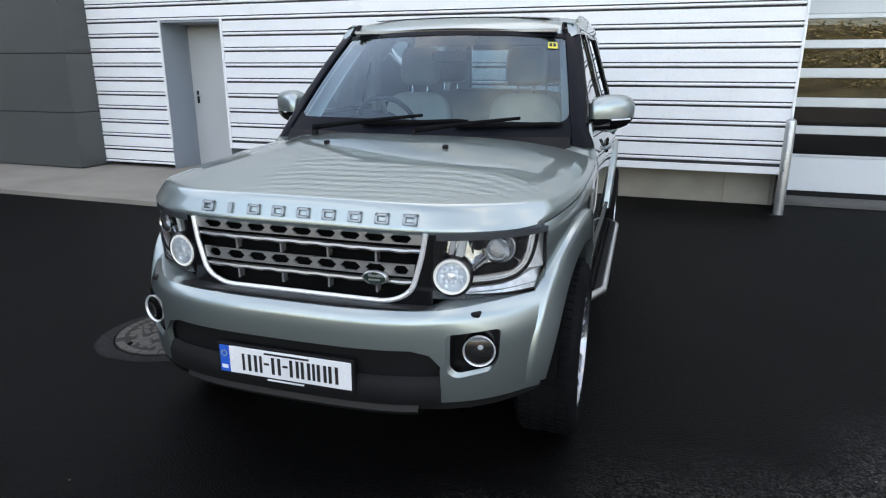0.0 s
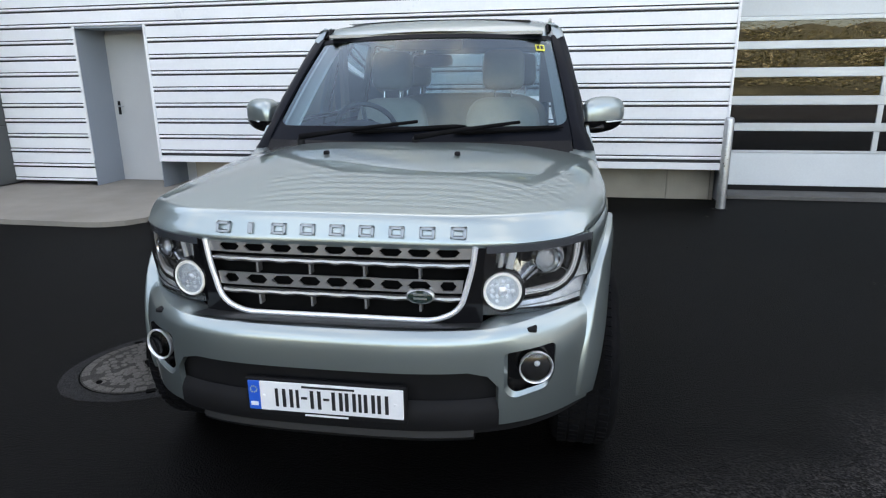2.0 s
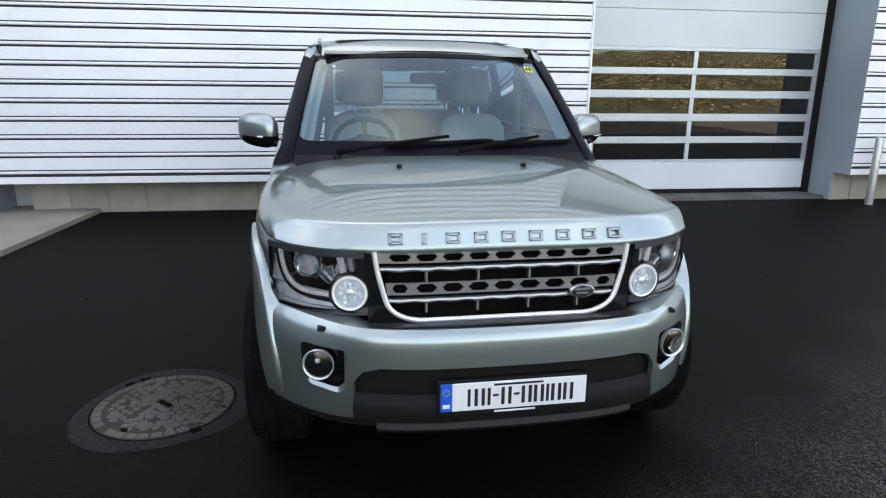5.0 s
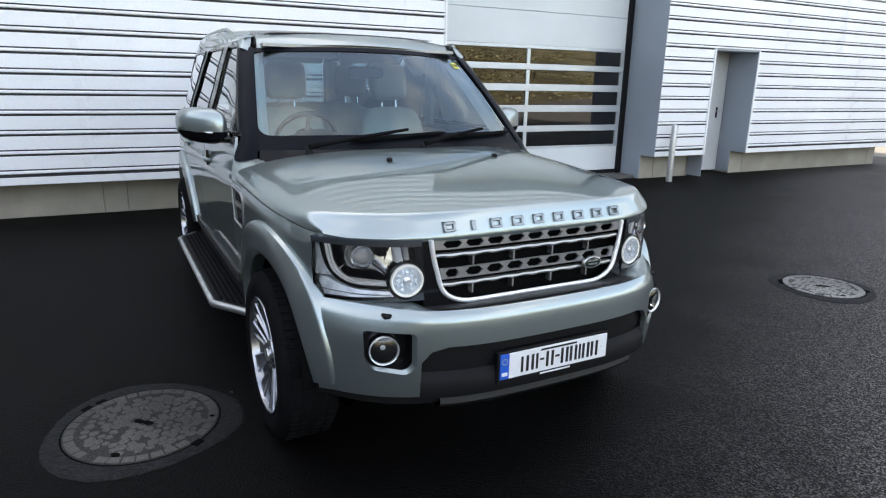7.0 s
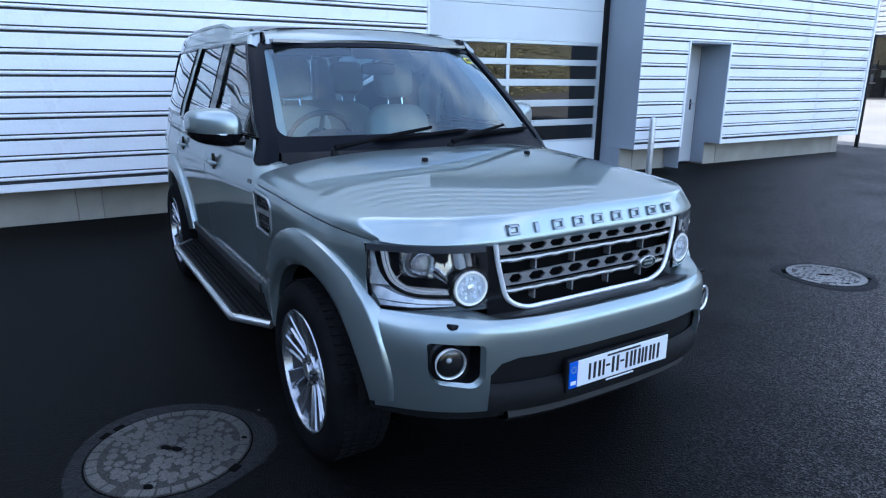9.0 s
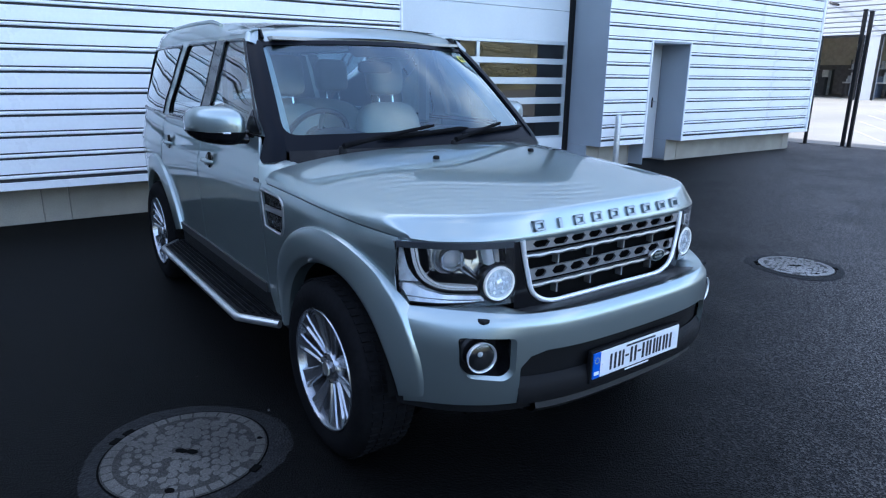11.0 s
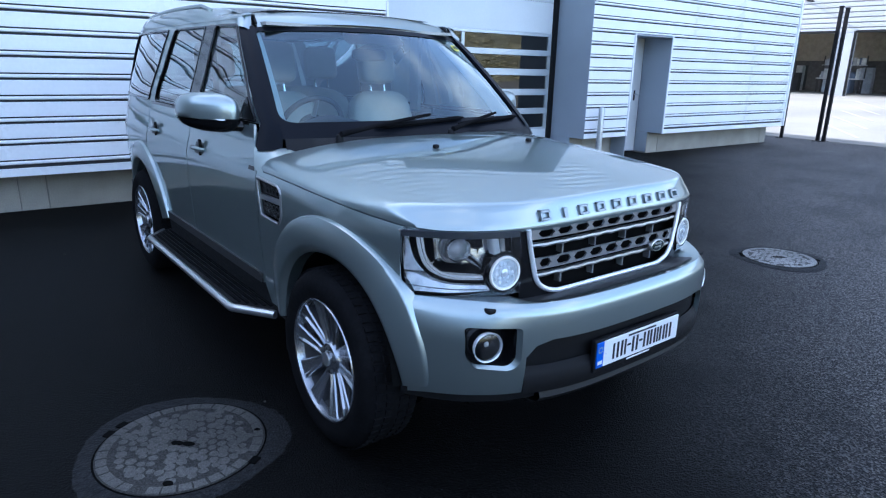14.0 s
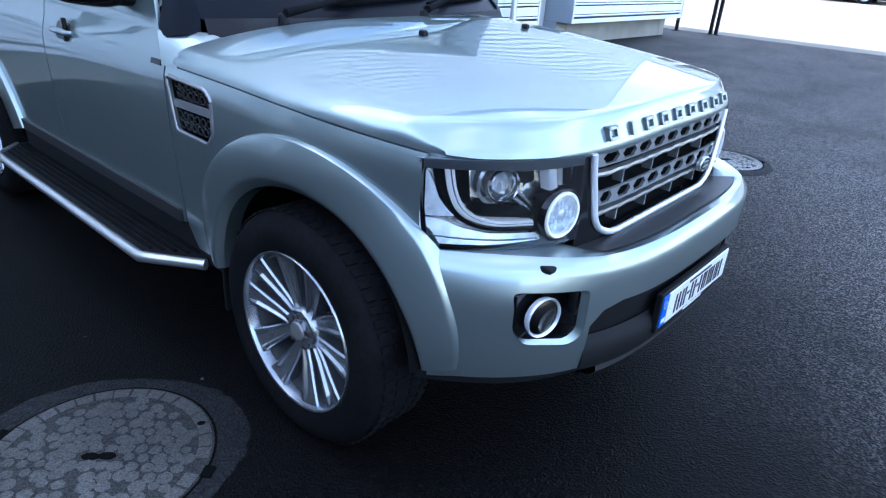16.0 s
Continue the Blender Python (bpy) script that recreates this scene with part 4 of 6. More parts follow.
# ---- bonnet ----
def bonnet_mesh():
    bm = bmesh.new()
    cols = []
    inner = [k / 80 for k in range(-80, 81)]
    shoulder = [math.sin(radians(90 * k / 7)) for k in range(1, 8)]
    for k, b in reversed(list(enumerate(shoulder))):
        cols.append((-1.0, k + 1))
    cols += [(u, 0) for u in inner]
    for k, b in enumerate(shoulder):
        cols.append((1.0, k + 1))
    lip = [(1.0, 0.0), (0.93, -0.001), (0.8, 0.002), (0.62, 0.0085), (0.42, 0.0155), (0.28, 0.0205), (0.19, 0.0240), (0.12, 0.0275), (0.065, 0.0305), (0.030, 0.0335), (0.010, 0.037), (0.0, 0.042)]
    body = [k / 72 for k in range(1, 73)]
    def top_c(y):
        return 1.0895 + 0.13145 * (y - 0.34) - 0.0661 * (y - 0.34) * (y - 1.135)

    rows = []
    for v, (a, off) in [(0.0, l) for l in lip] + [(w, (0.0, 0.042)) for w in body]:
        row = []
        for u, k in cols:
            wf, wr = 0.805, 0.866
            x = u * (wf + (wr - wf) * v)
            base, ax, b = abs(x), abs(x), 0.0
            t = radians(90 * k / 7)
            for turn in range(6):
                y0 = front(ax) + off * (1 + 1.5 * (min(ax, 0.785) / 0.785) ** 3)  # the crease sweeps back to the corners
                yr = 1.445 + 0.16 * (ax / 0.87) ** 2.2
                y = y0 + (yr - y0) * v
                if k:
                    b = 1 - math.cos(t) ** 0.7
                    xe = side_x(y, shut_z(y)) - side_in(y) + 0.001
                    ax = 0.5 * ax + 0.5 * (base + (xe - base) * math.sin(t) ** 0.8)
            x = math.copysign(ax, u)
            zt = top_c(y) - (0.062 + 0.026 * min(1.0, max(0.0, (y - 0.34) / 0.7))) * (ax / 0.86) ** 3.2
            ze = shut_z(y)
            d = min(1.0, (a**2.3 + b**2.3) ** (1 / 2.3))
            row.append(bm.verts.new((x, y, zt - (zt - ze) * d)))
        rows.append(row)
    for p, q in zip(rows, rows[1:]):
        for k in range(len(cols) - 1):
            bm.faces.new((p[k], p[k + 1], q[k + 1], q[k]))
    bmesh.ops.remove_doubles(bm, verts=bm.verts, dist=1e-5)
    bm.normal_update()
    rim = [e for e in bm.edges if len(e.link_faces) == 1]
    ret = bmesh.ops.extrude_edge_only(bm, edges=rim)
    for v in [g for g in ret["geom"] if isinstance(g, bmesh.types.BMVert)]:
        v.co.z -= 0.014
        v.co.x *= 0.985
        v.co.y += 0.012 if v.co.y < 0.9 else 0.0
    bmesh.ops.recalc_face_normals(bm, faces=bm.faces)
    return bm


bonnet = part("bonnet", bonnet_mesh(), M_PAINT, car, smooth_angle=38)
for s in (-1, 1):
    jet = boxed(s * 0.293 - 0.012, s * 0.293 + 0.012, 1.120, 1.146, 1.170, 1.207, bevel=0.006)
    part("washer_jet", jet, M_PLASTIC, bonnet, "black washer jet")

# raised plain shapes along the bonnet lip: hollow frames and one bar
def marque_shape(x, w, hollow):
    bm = bmesh.new()
    y, t, z0, z1 = front(x), 0.0085, 1.028, 1.062
    sides = ((x - w, x + w, z0, z0 + t), (x - w, x + w, z1 - t, z1), (x - w, x - w + t * 1.2, z0, z1), (x + w - t * 1.2, x + w, z0, z1)) if hollow else ((x - w, x + w, z0, z1),)
    for x0, x1, a, b in sides:
        box(bm, x0, x1, y - 0.0075, y + 0.02, a, b, bevel=0.0018)
    for v in bm.verts:
        v.co.y += 0.36 * (v.co.z - z0) + 0.004
    part("marque_shape", bm, M_MARQUE, bonnet, "raised plain silver shape")


for k in range(9):
    marque_shape(-0.388 + 0.0995 * k, 0.009 if k == 1 else 0.025, k != 1)

# ---- side panels ----
def fender(s):
    top = [(y, shut_z(y) - 0.0035) for y in (0.60, 0.66, 0.72, 0.8, 0.9, 1.0, 1.15, 1.3, 1.5, 1.672)]
    outline = [(0.60, 0.74)] + top + [(1.672, 0.505), (1.625, 0.42), (1.51, 0.42)] + arc(HUB_Y, HUB_Z, 0.5, 176, 24)
    vent = rounded([(1.392, 1.005), (1.394, 0.900), (1.430, 0.856), (1.625, 0.862), (1.655, 1.035), (1.425, 1.028)], 0.014)
    part("front_fender", panel(outline, side(s), [vent], 0.028, 0.012, flipped(s)), M_PAINT, car, smooth_angle=38)
    vt = part("side_vent", panel(vent, side(s, -0.022), (), 0.03, 0.0, flipped(s)), M_GLOSSBLACK, car, "chrome-edged side air vent with two mesh openings")
    ring = [side(s, 0.001)(y, z) for y, z in dense(vent, 0.02)]
    part("vent_frame", tube(ring, 0.0065, 8, closed=True), M_GRILLE, vt, smooth_angle=60)
    part("vent_bar", panel(rounded([(1.398, 0.942), (1.645, 0.938), (1.648, 0.962), (1.398, 0.966)], 0.004), side(s, -0.004), (), 0.03, 0.012, flipped(s)), M_GRILLE, vt)
    for z0 in (0.878, 0.980):
        for i in range(6):
            for j in range(2):
                y, z = 1.434 + 0.036 * i + 0.01 * j, z0 + 0.03 * j + 0.004
                ringp = [side(s, -0.016)(y + 0.016 * math.cos(t), z + 0.014 * math.sin(t)) for t in (math.pi / 3 * q for q in range(6))]
                part("vent_cell", tube(ringp, 0.0028, 5, closed=True), M_DARKGREY, vt)


def doors(s):
    hand = side(s, 0.0)
    rear_arc = arc(HUB2_Y, HUB_Z, 0.505, 14, 60, 14)
    shapes = {
        "front_door": ([(1.682, 0.505), (2.735, 0.505), (2.735, BELT), (1.802, BELT), (1.682, 1.072)], 2.50, 1.07),
        "rear_door": ([(2.745, 0.505)] + [(y, z) for y, z in rear_arc if z > 0.505] + [(3.66, 0.90), (3.68, BELT), (2.745, BELT)], 3.45, 1.09),
    }
    for name, (outline, hy, hz) in shapes.items():
        d = part(name, panel(rounded(outline, 0.012, 3) if name == "front_door" else outline, hand, (), 0.035, 0.014, flipped(s)), M_PAINT, car, smooth_angle=38)
        X = hand(hy, hz)[0]
        scoop = rounded([(hy - 0.05, hz - 0.03), (hy + 0.09, hz - 0.03), (hy + 0.09, hz + 0.035), (hy - 0.05, hz + 0.035)], 0.028)
        part("handle_recess", panel(scoop, side(s, 0.0025), (), 0.02, 0.004, flipped(s)), M_DARKGREY, d)
        bar = [(X + s * 0.004, hy - 0.085, hz), (X + s * 0.018, hy - 0.06, hz), (X + s * 0.021, hy, hz + 0.002), (X + s * 0.018, hy + 0.09, hz), (X + s * 0.004, hy + 0.115, hz)]
        part("door_handle", tube(bar, [0.010, 0.013, 0.014, 0.013, 0.010], 10), M_PAINT, d, smooth_angle=60)
        part("handle_lug", boxed(*sorted((X, X + s * 0.018)), hy - 0.035, hy - 0.012, hz - 0.035, hz + 0.055, bevel=0.005), M_GLOSSBLACK, d)
    part("door_strip", panel(rounded([(1.70, 1.058), (1.765, 1.058), (1.765, 1.076), (1.70, 1.076)], 0.003), side(s, 0.006), (), 0.02, 0.006, flipped(s)), M_DARKGREY, car, "small dark trim bar")
    rub = [(1.70, 0.505), (3.42, 0.505), (3.42, 0.555), (1.70, 0.555)]
    part("door_foot_trim", panel(rounded(rub, 0.01), side(s, 0.012), (), 0.04, 0.012, flipped(s)), M_DARKGREY, car, smooth_angle=38)
    sill = [(1.52, 0.36), (3.40, 0.36), (3.40, 0.498), (1.56, 0.498)]
    part("sill", panel(sill, side(s, -0.012), (), 0.05, 0.02, flipped(s)), M_PLASTIC, car)
    quarter = [(3.69, BELT)] + [(3.69, 0.95)] + [p for p in arc(HUB2_Y, HUB_Z, 0.505, 68, 172, 20)] + [(4.39, 0.42), (4.80, 0.44), (4.95, 0.55), (4.97, 0.9), (4.965, BELT)]
    part("rear_quarter", panel(quarter, hand, (), 0.04, 0.012, flipped(s)), M_PAINT, car, smooth_angle=38)


# wheel arch flares
def flare(s, cy, a0, a1, front_end):
    bm = bmesh.new()
    rings = []
    n = 60
    for k in range(n + 1):
        a = a0 + (a1 - a0) * k / n
        c, sn = math.cos(radians(a)), math.sin(radians(a))
        ro = 0.588
        if front_end and a < 45:
            ro = 0.52 + 0.068 * ((a - a0) / (45 - a0)) ** 0.8
        if a > 140:
            ro = 0.588 - 0.085 * ((a - 140) / (a1 - 140)) ** 1.5
        ring = []
        for f, h in ((0.0, -1.6), (0.0, 0.2), (0.02, 0.3), (0.16, 0.92), (0.20, 1.0), (0.26, 1.02), (0.5, 0.98), (0.75, 0.86), (0.93, 0.68), (0.975, 0.6), (1.0, 0.35), (1.0, -1.2)):
            r = 0.438 + (ro - 0.438) * f
            y, z = cy - r * c, HUB_Z + r * sn
            x = side_z(z) - side_in(y)
            if front_end and a < 90:
                x = FLARE_IN(a) + (FLARE_OUT(a) - FLARE_IN(a)) * f
            x += 0.031 * h
            ring.append(bm.verts.new((s * x, y, max(z, 0.3))))
        rings.append(ring)
    for p, q in zip(rings, rings[1:]):
        for k in range(len(p) - 1):
            bm.faces.new((p[k], p[k + 1], q[k + 1], q[k]))
    bm.faces.new(rings[0])
    bm.faces.new(rings[-1])
    bmesh.ops.recalc_face_normals(bm, faces=bm.faces)
    return part("wheel_arch_flare", bm, M_PAINT, car, smooth_angle=35)


def liner(s, cy):
    bm = bmesh.new()
    prev = None
    for k in range(25):
        a = radians(6 + 172 * k / 24)
        y, z = cy - 0.445 * math.cos(a), HUB_Z + 0.445 * math.sin(a)
        row = [bm.verts.new((s * x, y, z)) for x in (0.90, 0.62)]
        if prev:
            bm.faces.new((prev[0], prev[1], row[1], row[0]))
        prev = row
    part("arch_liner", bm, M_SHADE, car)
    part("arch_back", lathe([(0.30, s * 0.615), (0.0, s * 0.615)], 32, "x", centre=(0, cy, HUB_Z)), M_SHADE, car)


both(fender)
both(doors)
for s in (-1, 1):
    flare(s, HUB_Y, 6, 176, True)
    flare(s, HUB2_Y, 12, 176, False)
    liner(s, HUB_Y)
    liner(s, HUB2_Y)

# ---- front bumper ----
half = [(-0.548, 0.435), (-0.548, 0.575), (-0.515, 0.618), (-0.455, 0.636)]
outline = [(-0.846, 0.766), (-0.846, 0.70), (-0.846, 0.60), (-0.846, 0.46), (-0.840, 0.405), (-0.80, 0.415), (-0.68, 0.425)] + half + [(-x, z) for x, z in reversed(half)] + [(0.68, 0.425), (0.80, 0.415), (0.840, 0.405), (0.846, 0.46), (0.846, 0.60), (0.846, 0.70), (0.846, 0.766)]
FOG_HOLE = ((0.564, 0.688), (0.724, 0.684), (0.721, 0.575), (0.698, 0.534), (0.594, 0.526), (0.564, 0.555))
FOG_FACE = ((0.574, 0.685), (0.721, 0.681), (0.718, 0.580), (0.696, 0.546), (0.598, 0.540), (0.574, 0.566))
fogs = {s: rounded([(s * x, z) for x, z in FOG_HOLE], 0.018) for s in (-1, 1)}
bumper = part("front_bumper", panel(outline, bump(), list(fogs.values()), 0.022, 0.02, False), M_PAINT, car, smooth_angle=40)
shelf = bmesh.new()
prev = None
for k in range(61):
    x = -0.846 + 1.692 * k / 60
    ax = abs(x)
    y0 = bump()(x, 0.766)[1]
    y1 = max(front(ax) + 0.02, y0 + 0.012)
    low = 0.766 - 0.032 * (1 / (1 + math.exp((ax - 0.50) / 0.012)))
    row = [shelf.verts.new((x, y0, 0.766)), shelf.verts.new((x, y0 + 0.3 * (y1 - y0), 0.7665 - 0.3 * (0.766 - low))), shelf.verts.new((x, y1, low))]
    if prev:
        for j in (0, 1):
            shelf.faces.new((prev[j], row[j], row[j + 1], prev[j + 1]))
    prev = row
part("bumper_top", shelf, M_PAINT, bumper, smooth_angle=40)
bm = bmesh.new()
prev = None
for k in range(41):
    x = -0.485 + 0.97 * k / 40
    y0, y1 = bump()(x, 0.766)[1], front(abs(x)) + 0.03
    row = [bm.verts.new((x, y0 + f * (y1 - y0), 0.766 - 0.032 * f + 0.004)) for f in (0.18, 0.22, 0.6, 1.0)]
    if prev:
        for j in (0, 1, 2):
            bm.faces.new((prev[j], row[j], row[j + 1], prev[j + 1]))
    prev = row
part("grille_step", bm, M_DARKGREY, bumper, smooth_angle=50)
insert = [(-0.552, 0.425), (-0.552, 0.58), (-0.518, 0.622), (-0.455, 0.64), (0.455, 0.64), (0.518, 0.622), (0.552, 0.58), (0.552, 0.425)]
part("lower_insert", panel(insert, bump(0.035), (), 0.03, 0.0, False), M_PLASTIC, bumper, "black plastic lower bumper insert", 40)
ridge = [(-0.55, 0.43), (-0.55, 0.53), (0.55, 0.53), (0.55, 0.43)]
part("insert_band", panel(rounded(ridge, 0.01), lambda x, z: (x, bumper_plan(abs(x)) + 0.006 + 0.025 * abs((z - 0.47) / 0.06) ** 3, z), (), 0.022, 0.02, False), M_PLASTIC, bumper, smooth_angle=40)
skid = bmesh.new()
prev = None
for k in range(31):
    x = -0.47 + 0.94 * k / 30
    e = min(1.0, (0.47 - abs(x)) / 0.03)
    yb = bumper_plan(abs(x)) + 0.05
    row = [skid.verts.new(p) for p in ((x, yb + 0.02, 0.436), (x, yb - 0.014, 0.424), (x, yb - 0.022, 0.396), (x, yb - 0.005, 0.376), (x, yb + 0.12, 0.345), (x, yb + 0.30, 0.325))]
    if prev:
        for j in range(5):
            skid.faces.new((prev[j], row[j], row[j + 1], prev[j + 1]))
    prev = row
part("skid_plate", skid, M_SKID, bumper, "dark grey skid plate", 50)
for s in (-1, 1):
    part("corner_valance", panel([(s * x, z) for x, z in ((0.46, 0.385), (0.46, 0.428), (0.70, 0.428), (0.84, 0.41), (0.84, 0.375), (0.7, 0.375))], lambda x, z: (x, bumper_plan(abs(x)) + 0.07, z), (), 0.03, 0.02, False), M_PLASTIC, bumper)

for s in (-1, 1):
    face = rounded([(s * x, z) for x, z in FOG_FACE], 0.014)
    cx, cz = s * 0.662, 0.616
    cy = bumper_plan(0.662) + 0.008

    def flat(x, z):
        return (x, cy + 0.030 + 0.25 * (abs(x) - 0.660), z)

    fog = part("fog_lamp", panel(face, flat, (), 0.02, 0.0, False), M_GLOSSBLACK, bumper, "round fog lamp with a chrome ring in a black recess")
    bevel, recess = bmesh.new(), bmesh.new()
    for i in range(len(face)):
        j = (i + 1) % len(face)
        bevel.faces.new([bevel.verts.new(p) for p in (bump(0.001)(*fogs[s][i]), bump(0.001)(*fogs[s][j]), bump(0.014)(*face[j]), bump(0.014)(*face[i]))])
        recess.faces.new([recess.verts.new(p) for p in (bump(0.014)(*face[i]), bump(0.014)(*face[j]), flat(*face[j]), flat(*face[i]))])
    for name, wb, material in (("fog_bevel", bevel, M_PAINT), ("fog_recess", recess, M_GLOSSBLACK)):
        bmesh.ops.remove_doubles(wb, verts=wb.verts, dist=1e-5)
        bmesh.ops.recalc_face_normals(wb, faces=wb.faces)
        part(name, wb, material, fog, smooth_angle=50)
    tilt = pose(cx, cy, cz, 0, 0, s * 14)

    def put(name, bm, material, under, label="", ang=50):
        bmesh.ops.transform(bm, matrix=tilt, verts=bm.verts)
        return part(name, bm, material, under, label, ang)

    put("fog_ring", lathe([(0.055, 0.0), (0.0565, -0.005), (0.0545, -0.009), (0.0515, -0.007), (0.0495, 0.006), (0.052, 0.012)], 40, "y", closed=True), M_FRAME, fog, "bright silver ring")
    put("fog_bowl", lathe([(0.049, 0.002), (0.044, 0.016), (0.030, 0.030), (0.0, 0.036)], 32, "y"), M_GLOSSBLACK, fog)
    put("fog_bulb", lathe([(0.011, 0.02), (0.010, 0.002), (0.006, -0.003), (0.0, -0.004)], 24, "y", centre=(0.004 * s, 0, 0.011)), M_LAMPWHITE, fog)
    put("fog_lens", lathe([(0.049, -0.004), (0.034, -0.010), (0.0, -0.013)], 32, "y"), M_LENS, fog)
    part("lamp_washer", boxed(s * 0.645 - 0.017, s * 0.645 + 0.017, bump()(0.645, 0.738)[1] - 0.008, bump()(0.645, 0.738)[1] + 0.03, 0.734, 0.750, bevel=0.006), M_PLASTIC, bumper, "black headlamp washer cap")

# ---- number plate ----
plate_y = 0.172
plate = part("number_plate", boxed(-0.268, 0.268, plate_y, plate_y + 0.02, 0.462, 0.592, bevel=0.004), M_PLASTIC, car, "white number plate with blue band in a black holder")
part("plate_face", boxed(-0.219, 0.258, plate_y - 0.004, plate_y + 0.002, 0.480, 0.582, bevel=0.002), M_PLATEWHITE, plate)
part("plate_band", boxed(-0.259, -0.2195, plate_y - 0.004, plate_y + 0.002, 0.480, 0.582, bevel=0.002), M_PLATEBLUE, plate)
for k in range(9):
    a = 2 * math.pi * k / 9
    part("band_dot", boxed(-0.2395 + 0.011 * math.cos(a) - 0.0015, -0.2395 + 0.011 * math.cos(a) + 0.0015, plate_y - 0.0052, plate_y - 0.003, 0.552 + 0.011 * math.sin(a) - 0.0015, 0.552 + 0.011 * math.sin(a) + 0.0015), M_YELLOW, plate)
part("band_bar", boxed(-0.252, -0.227, plate_y - 0.0052, plate_y - 0.003, 0.494, 0.508), M_PLATEWHITE, plate)
for x0, w in ((-0.166, 0.010), (-0.142, 0.036), (-0.096, 0.010), (-0.078, 0.020), (-0.048, 0.036), (-0.004, 0.020), (0.024, 0.036), (0.068, 0.036), (0.112, 0.010), (0.130, 0.036), (0.174, 0.036)):
    z0, z1 = (0.528, 0.536) if w == 0.020 else (0.496, 0.560)
    for a, b in ([(x0, x0 + 0.0115), (x0 + w - 0.0115, x0 + w)] if w > 0.03 else [(x0, x0 + w)]):
        part("plate_bar", boxed(a, b, plate_y - 0.0055, plate_y - 0.003, z0, z1), M_INK, plate)
part("plate_bar", boxed(-0.075, 0.10, plate_y - 0.0055, plate_y - 0.003, 0.5675, 0.5745), M_INK, plate)
part("holder_bar", boxed(-0.07, 0.075, plate_y - 0.002, plate_y + 0.002, 0.467, 0.473), M_PLATEWHITE, plate)
for x in (-0.205, 0.232):
    part("plate_screw", lathe([(0.005, plate_y - 0.004), (0.005, plate_y - 0.0065), (0.0, plate_y - 0.0075)], 12, "y", centre=(x, 0, 0.531)), M_PLATEWHITE, plate)

# ---- grille ----
def on_front(dy):
    return lambda x, z: (x, front(x) + dy + 0.10 * max(0.0, z - 0.9) * 0.3, z)


grille = part("grille", panel([(-0.484, 0.728), (0.484, 0.728), (0.489, 1.0), (-0.489, 1.0)], on_front(0.050), (), 0.04, 0.0, False), M_SHADE, car, "grey two-bar grille with hexagon slots in a chrome frame")
opening = rounded([(-0.462, 1.0), (-0.452, 0.93), (-0.415, 0.79), (-0.335, 0.752), (0.335, 0.752), (0.415, 0.79), (0.452, 0.93), (0.462, 1.0)], [0, 0.05, 0.045, 0.05, 0.05, 0.045, 0.05, 0])
surround = [(-0.484, 0.728), (0.484, 0.728), (0.492, 1.003), (-0.492, 1.003)]
part("grille_surround", panel(surround, on_front(0.004), [opening], 0.025, 0.03, False), M_GLOSSBLACK, grille, "gloss black surround", 40)
frame_path = [on_front(-0.002)(x, z) for x, z in opening]
part("chrome_frame", tube(frame_path, 0.0098, 8), M_FRAME, grille, "bright satin frame", 60)
HEX = 0.0936


def hexagon(x, z, w, h):
    return [(x - w, z), (x - w * 0.55, z - h), (x + w * 0.55, z - h), (x + w, z), (x + w * 0.55, z + h), (x - w * 0.55, z + h)]


for z0, z1, xm in ((0.959, 0.999, 0.447), (0.845, 0.888, 0.418)):
    zc = (z0 + z1) / 2 + 0.001
    n = 9
    holes = [hexagon(HEX * (k - 4), zc, 0.039 if abs(HEX * (k - 4)) + 0.038 < xm - 0.01 else 0.028, 0.0160) for k in range(n)]
    part("slotted_bar", panel([(-xm, z0), (xm, z0), (xm + 0.006, z1), (-xm - 0.006, z1)], on_front(0.004), holes, 0.03, 0.009, False), M_GRILLE, grille, "slotted grey bar")
    wavy = bmesh.new()
    prev = None
    for k in range(91):
        x = (-xm + 0.005) + (2 * xm - 0.01) * k / 90
        q = 0.0014 * math.cos(2 * math.pi * x / HEX)
        zb = z0 - 0.026
        row = [wavy.verts.new(p) for p in ((x, front(x) + 0.024, zb + 0.011), (x, front(x) + 0.006, zb + 0.009 - q * 0.5), (x, front(x) + 0.004, zb + 0.002 - q), (x, front(x) + 0.010, zb - 0.006 - q), (x, front(x) + 0.03, zb - 0.007))]
        if prev:
            for j in range(4):
                wavy.faces.new((prev[j], row[j], row[j + 1], prev[j + 1]))
        prev = row
    part("wavy_bar", wavy, M_GRILLE, grille, smooth_angle=50)
    for x in (-0.28, -0.094, 0.094, 0.28):
        part("grille_fin", boxed(x - 0.0035, x + 0.0035, front(x) + 0.014, front(x) + 0.045, z0 - 0.070, z0 - 0.034), M_GRILLE, grille)
bx, bz = 0.286, 0.838
bm = lathe([(0.045, -0.004), (0.045, -0.012), (0.040, -0.016), (0.0, -0.018)], 40, "y")
bmesh.ops.transform(bm, matrix=Matrix.Translation((bx, front(bx), bz)) @ Matrix.Diagonal((1, 1, 0.52, 1)), verts=bm.verts)
badge = part("badge", bm, M_BADGE, grille, "dark green oval badge", 50)
bm = lathe([(0.047, -0.002), (0.047, -0.015), (0.041, -0.018), (0.041, -0.012)], 40, "y", closed=True)
bmesh.ops.transform(bm, matrix=Matrix.Translation((bx, front(bx), bz)) @ Matrix.Diagonal((1, 1, 0.54, 1)), verts=bm.verts)
part("badge_rim", bm, M_SATIN, badge, smooth_angle=50)
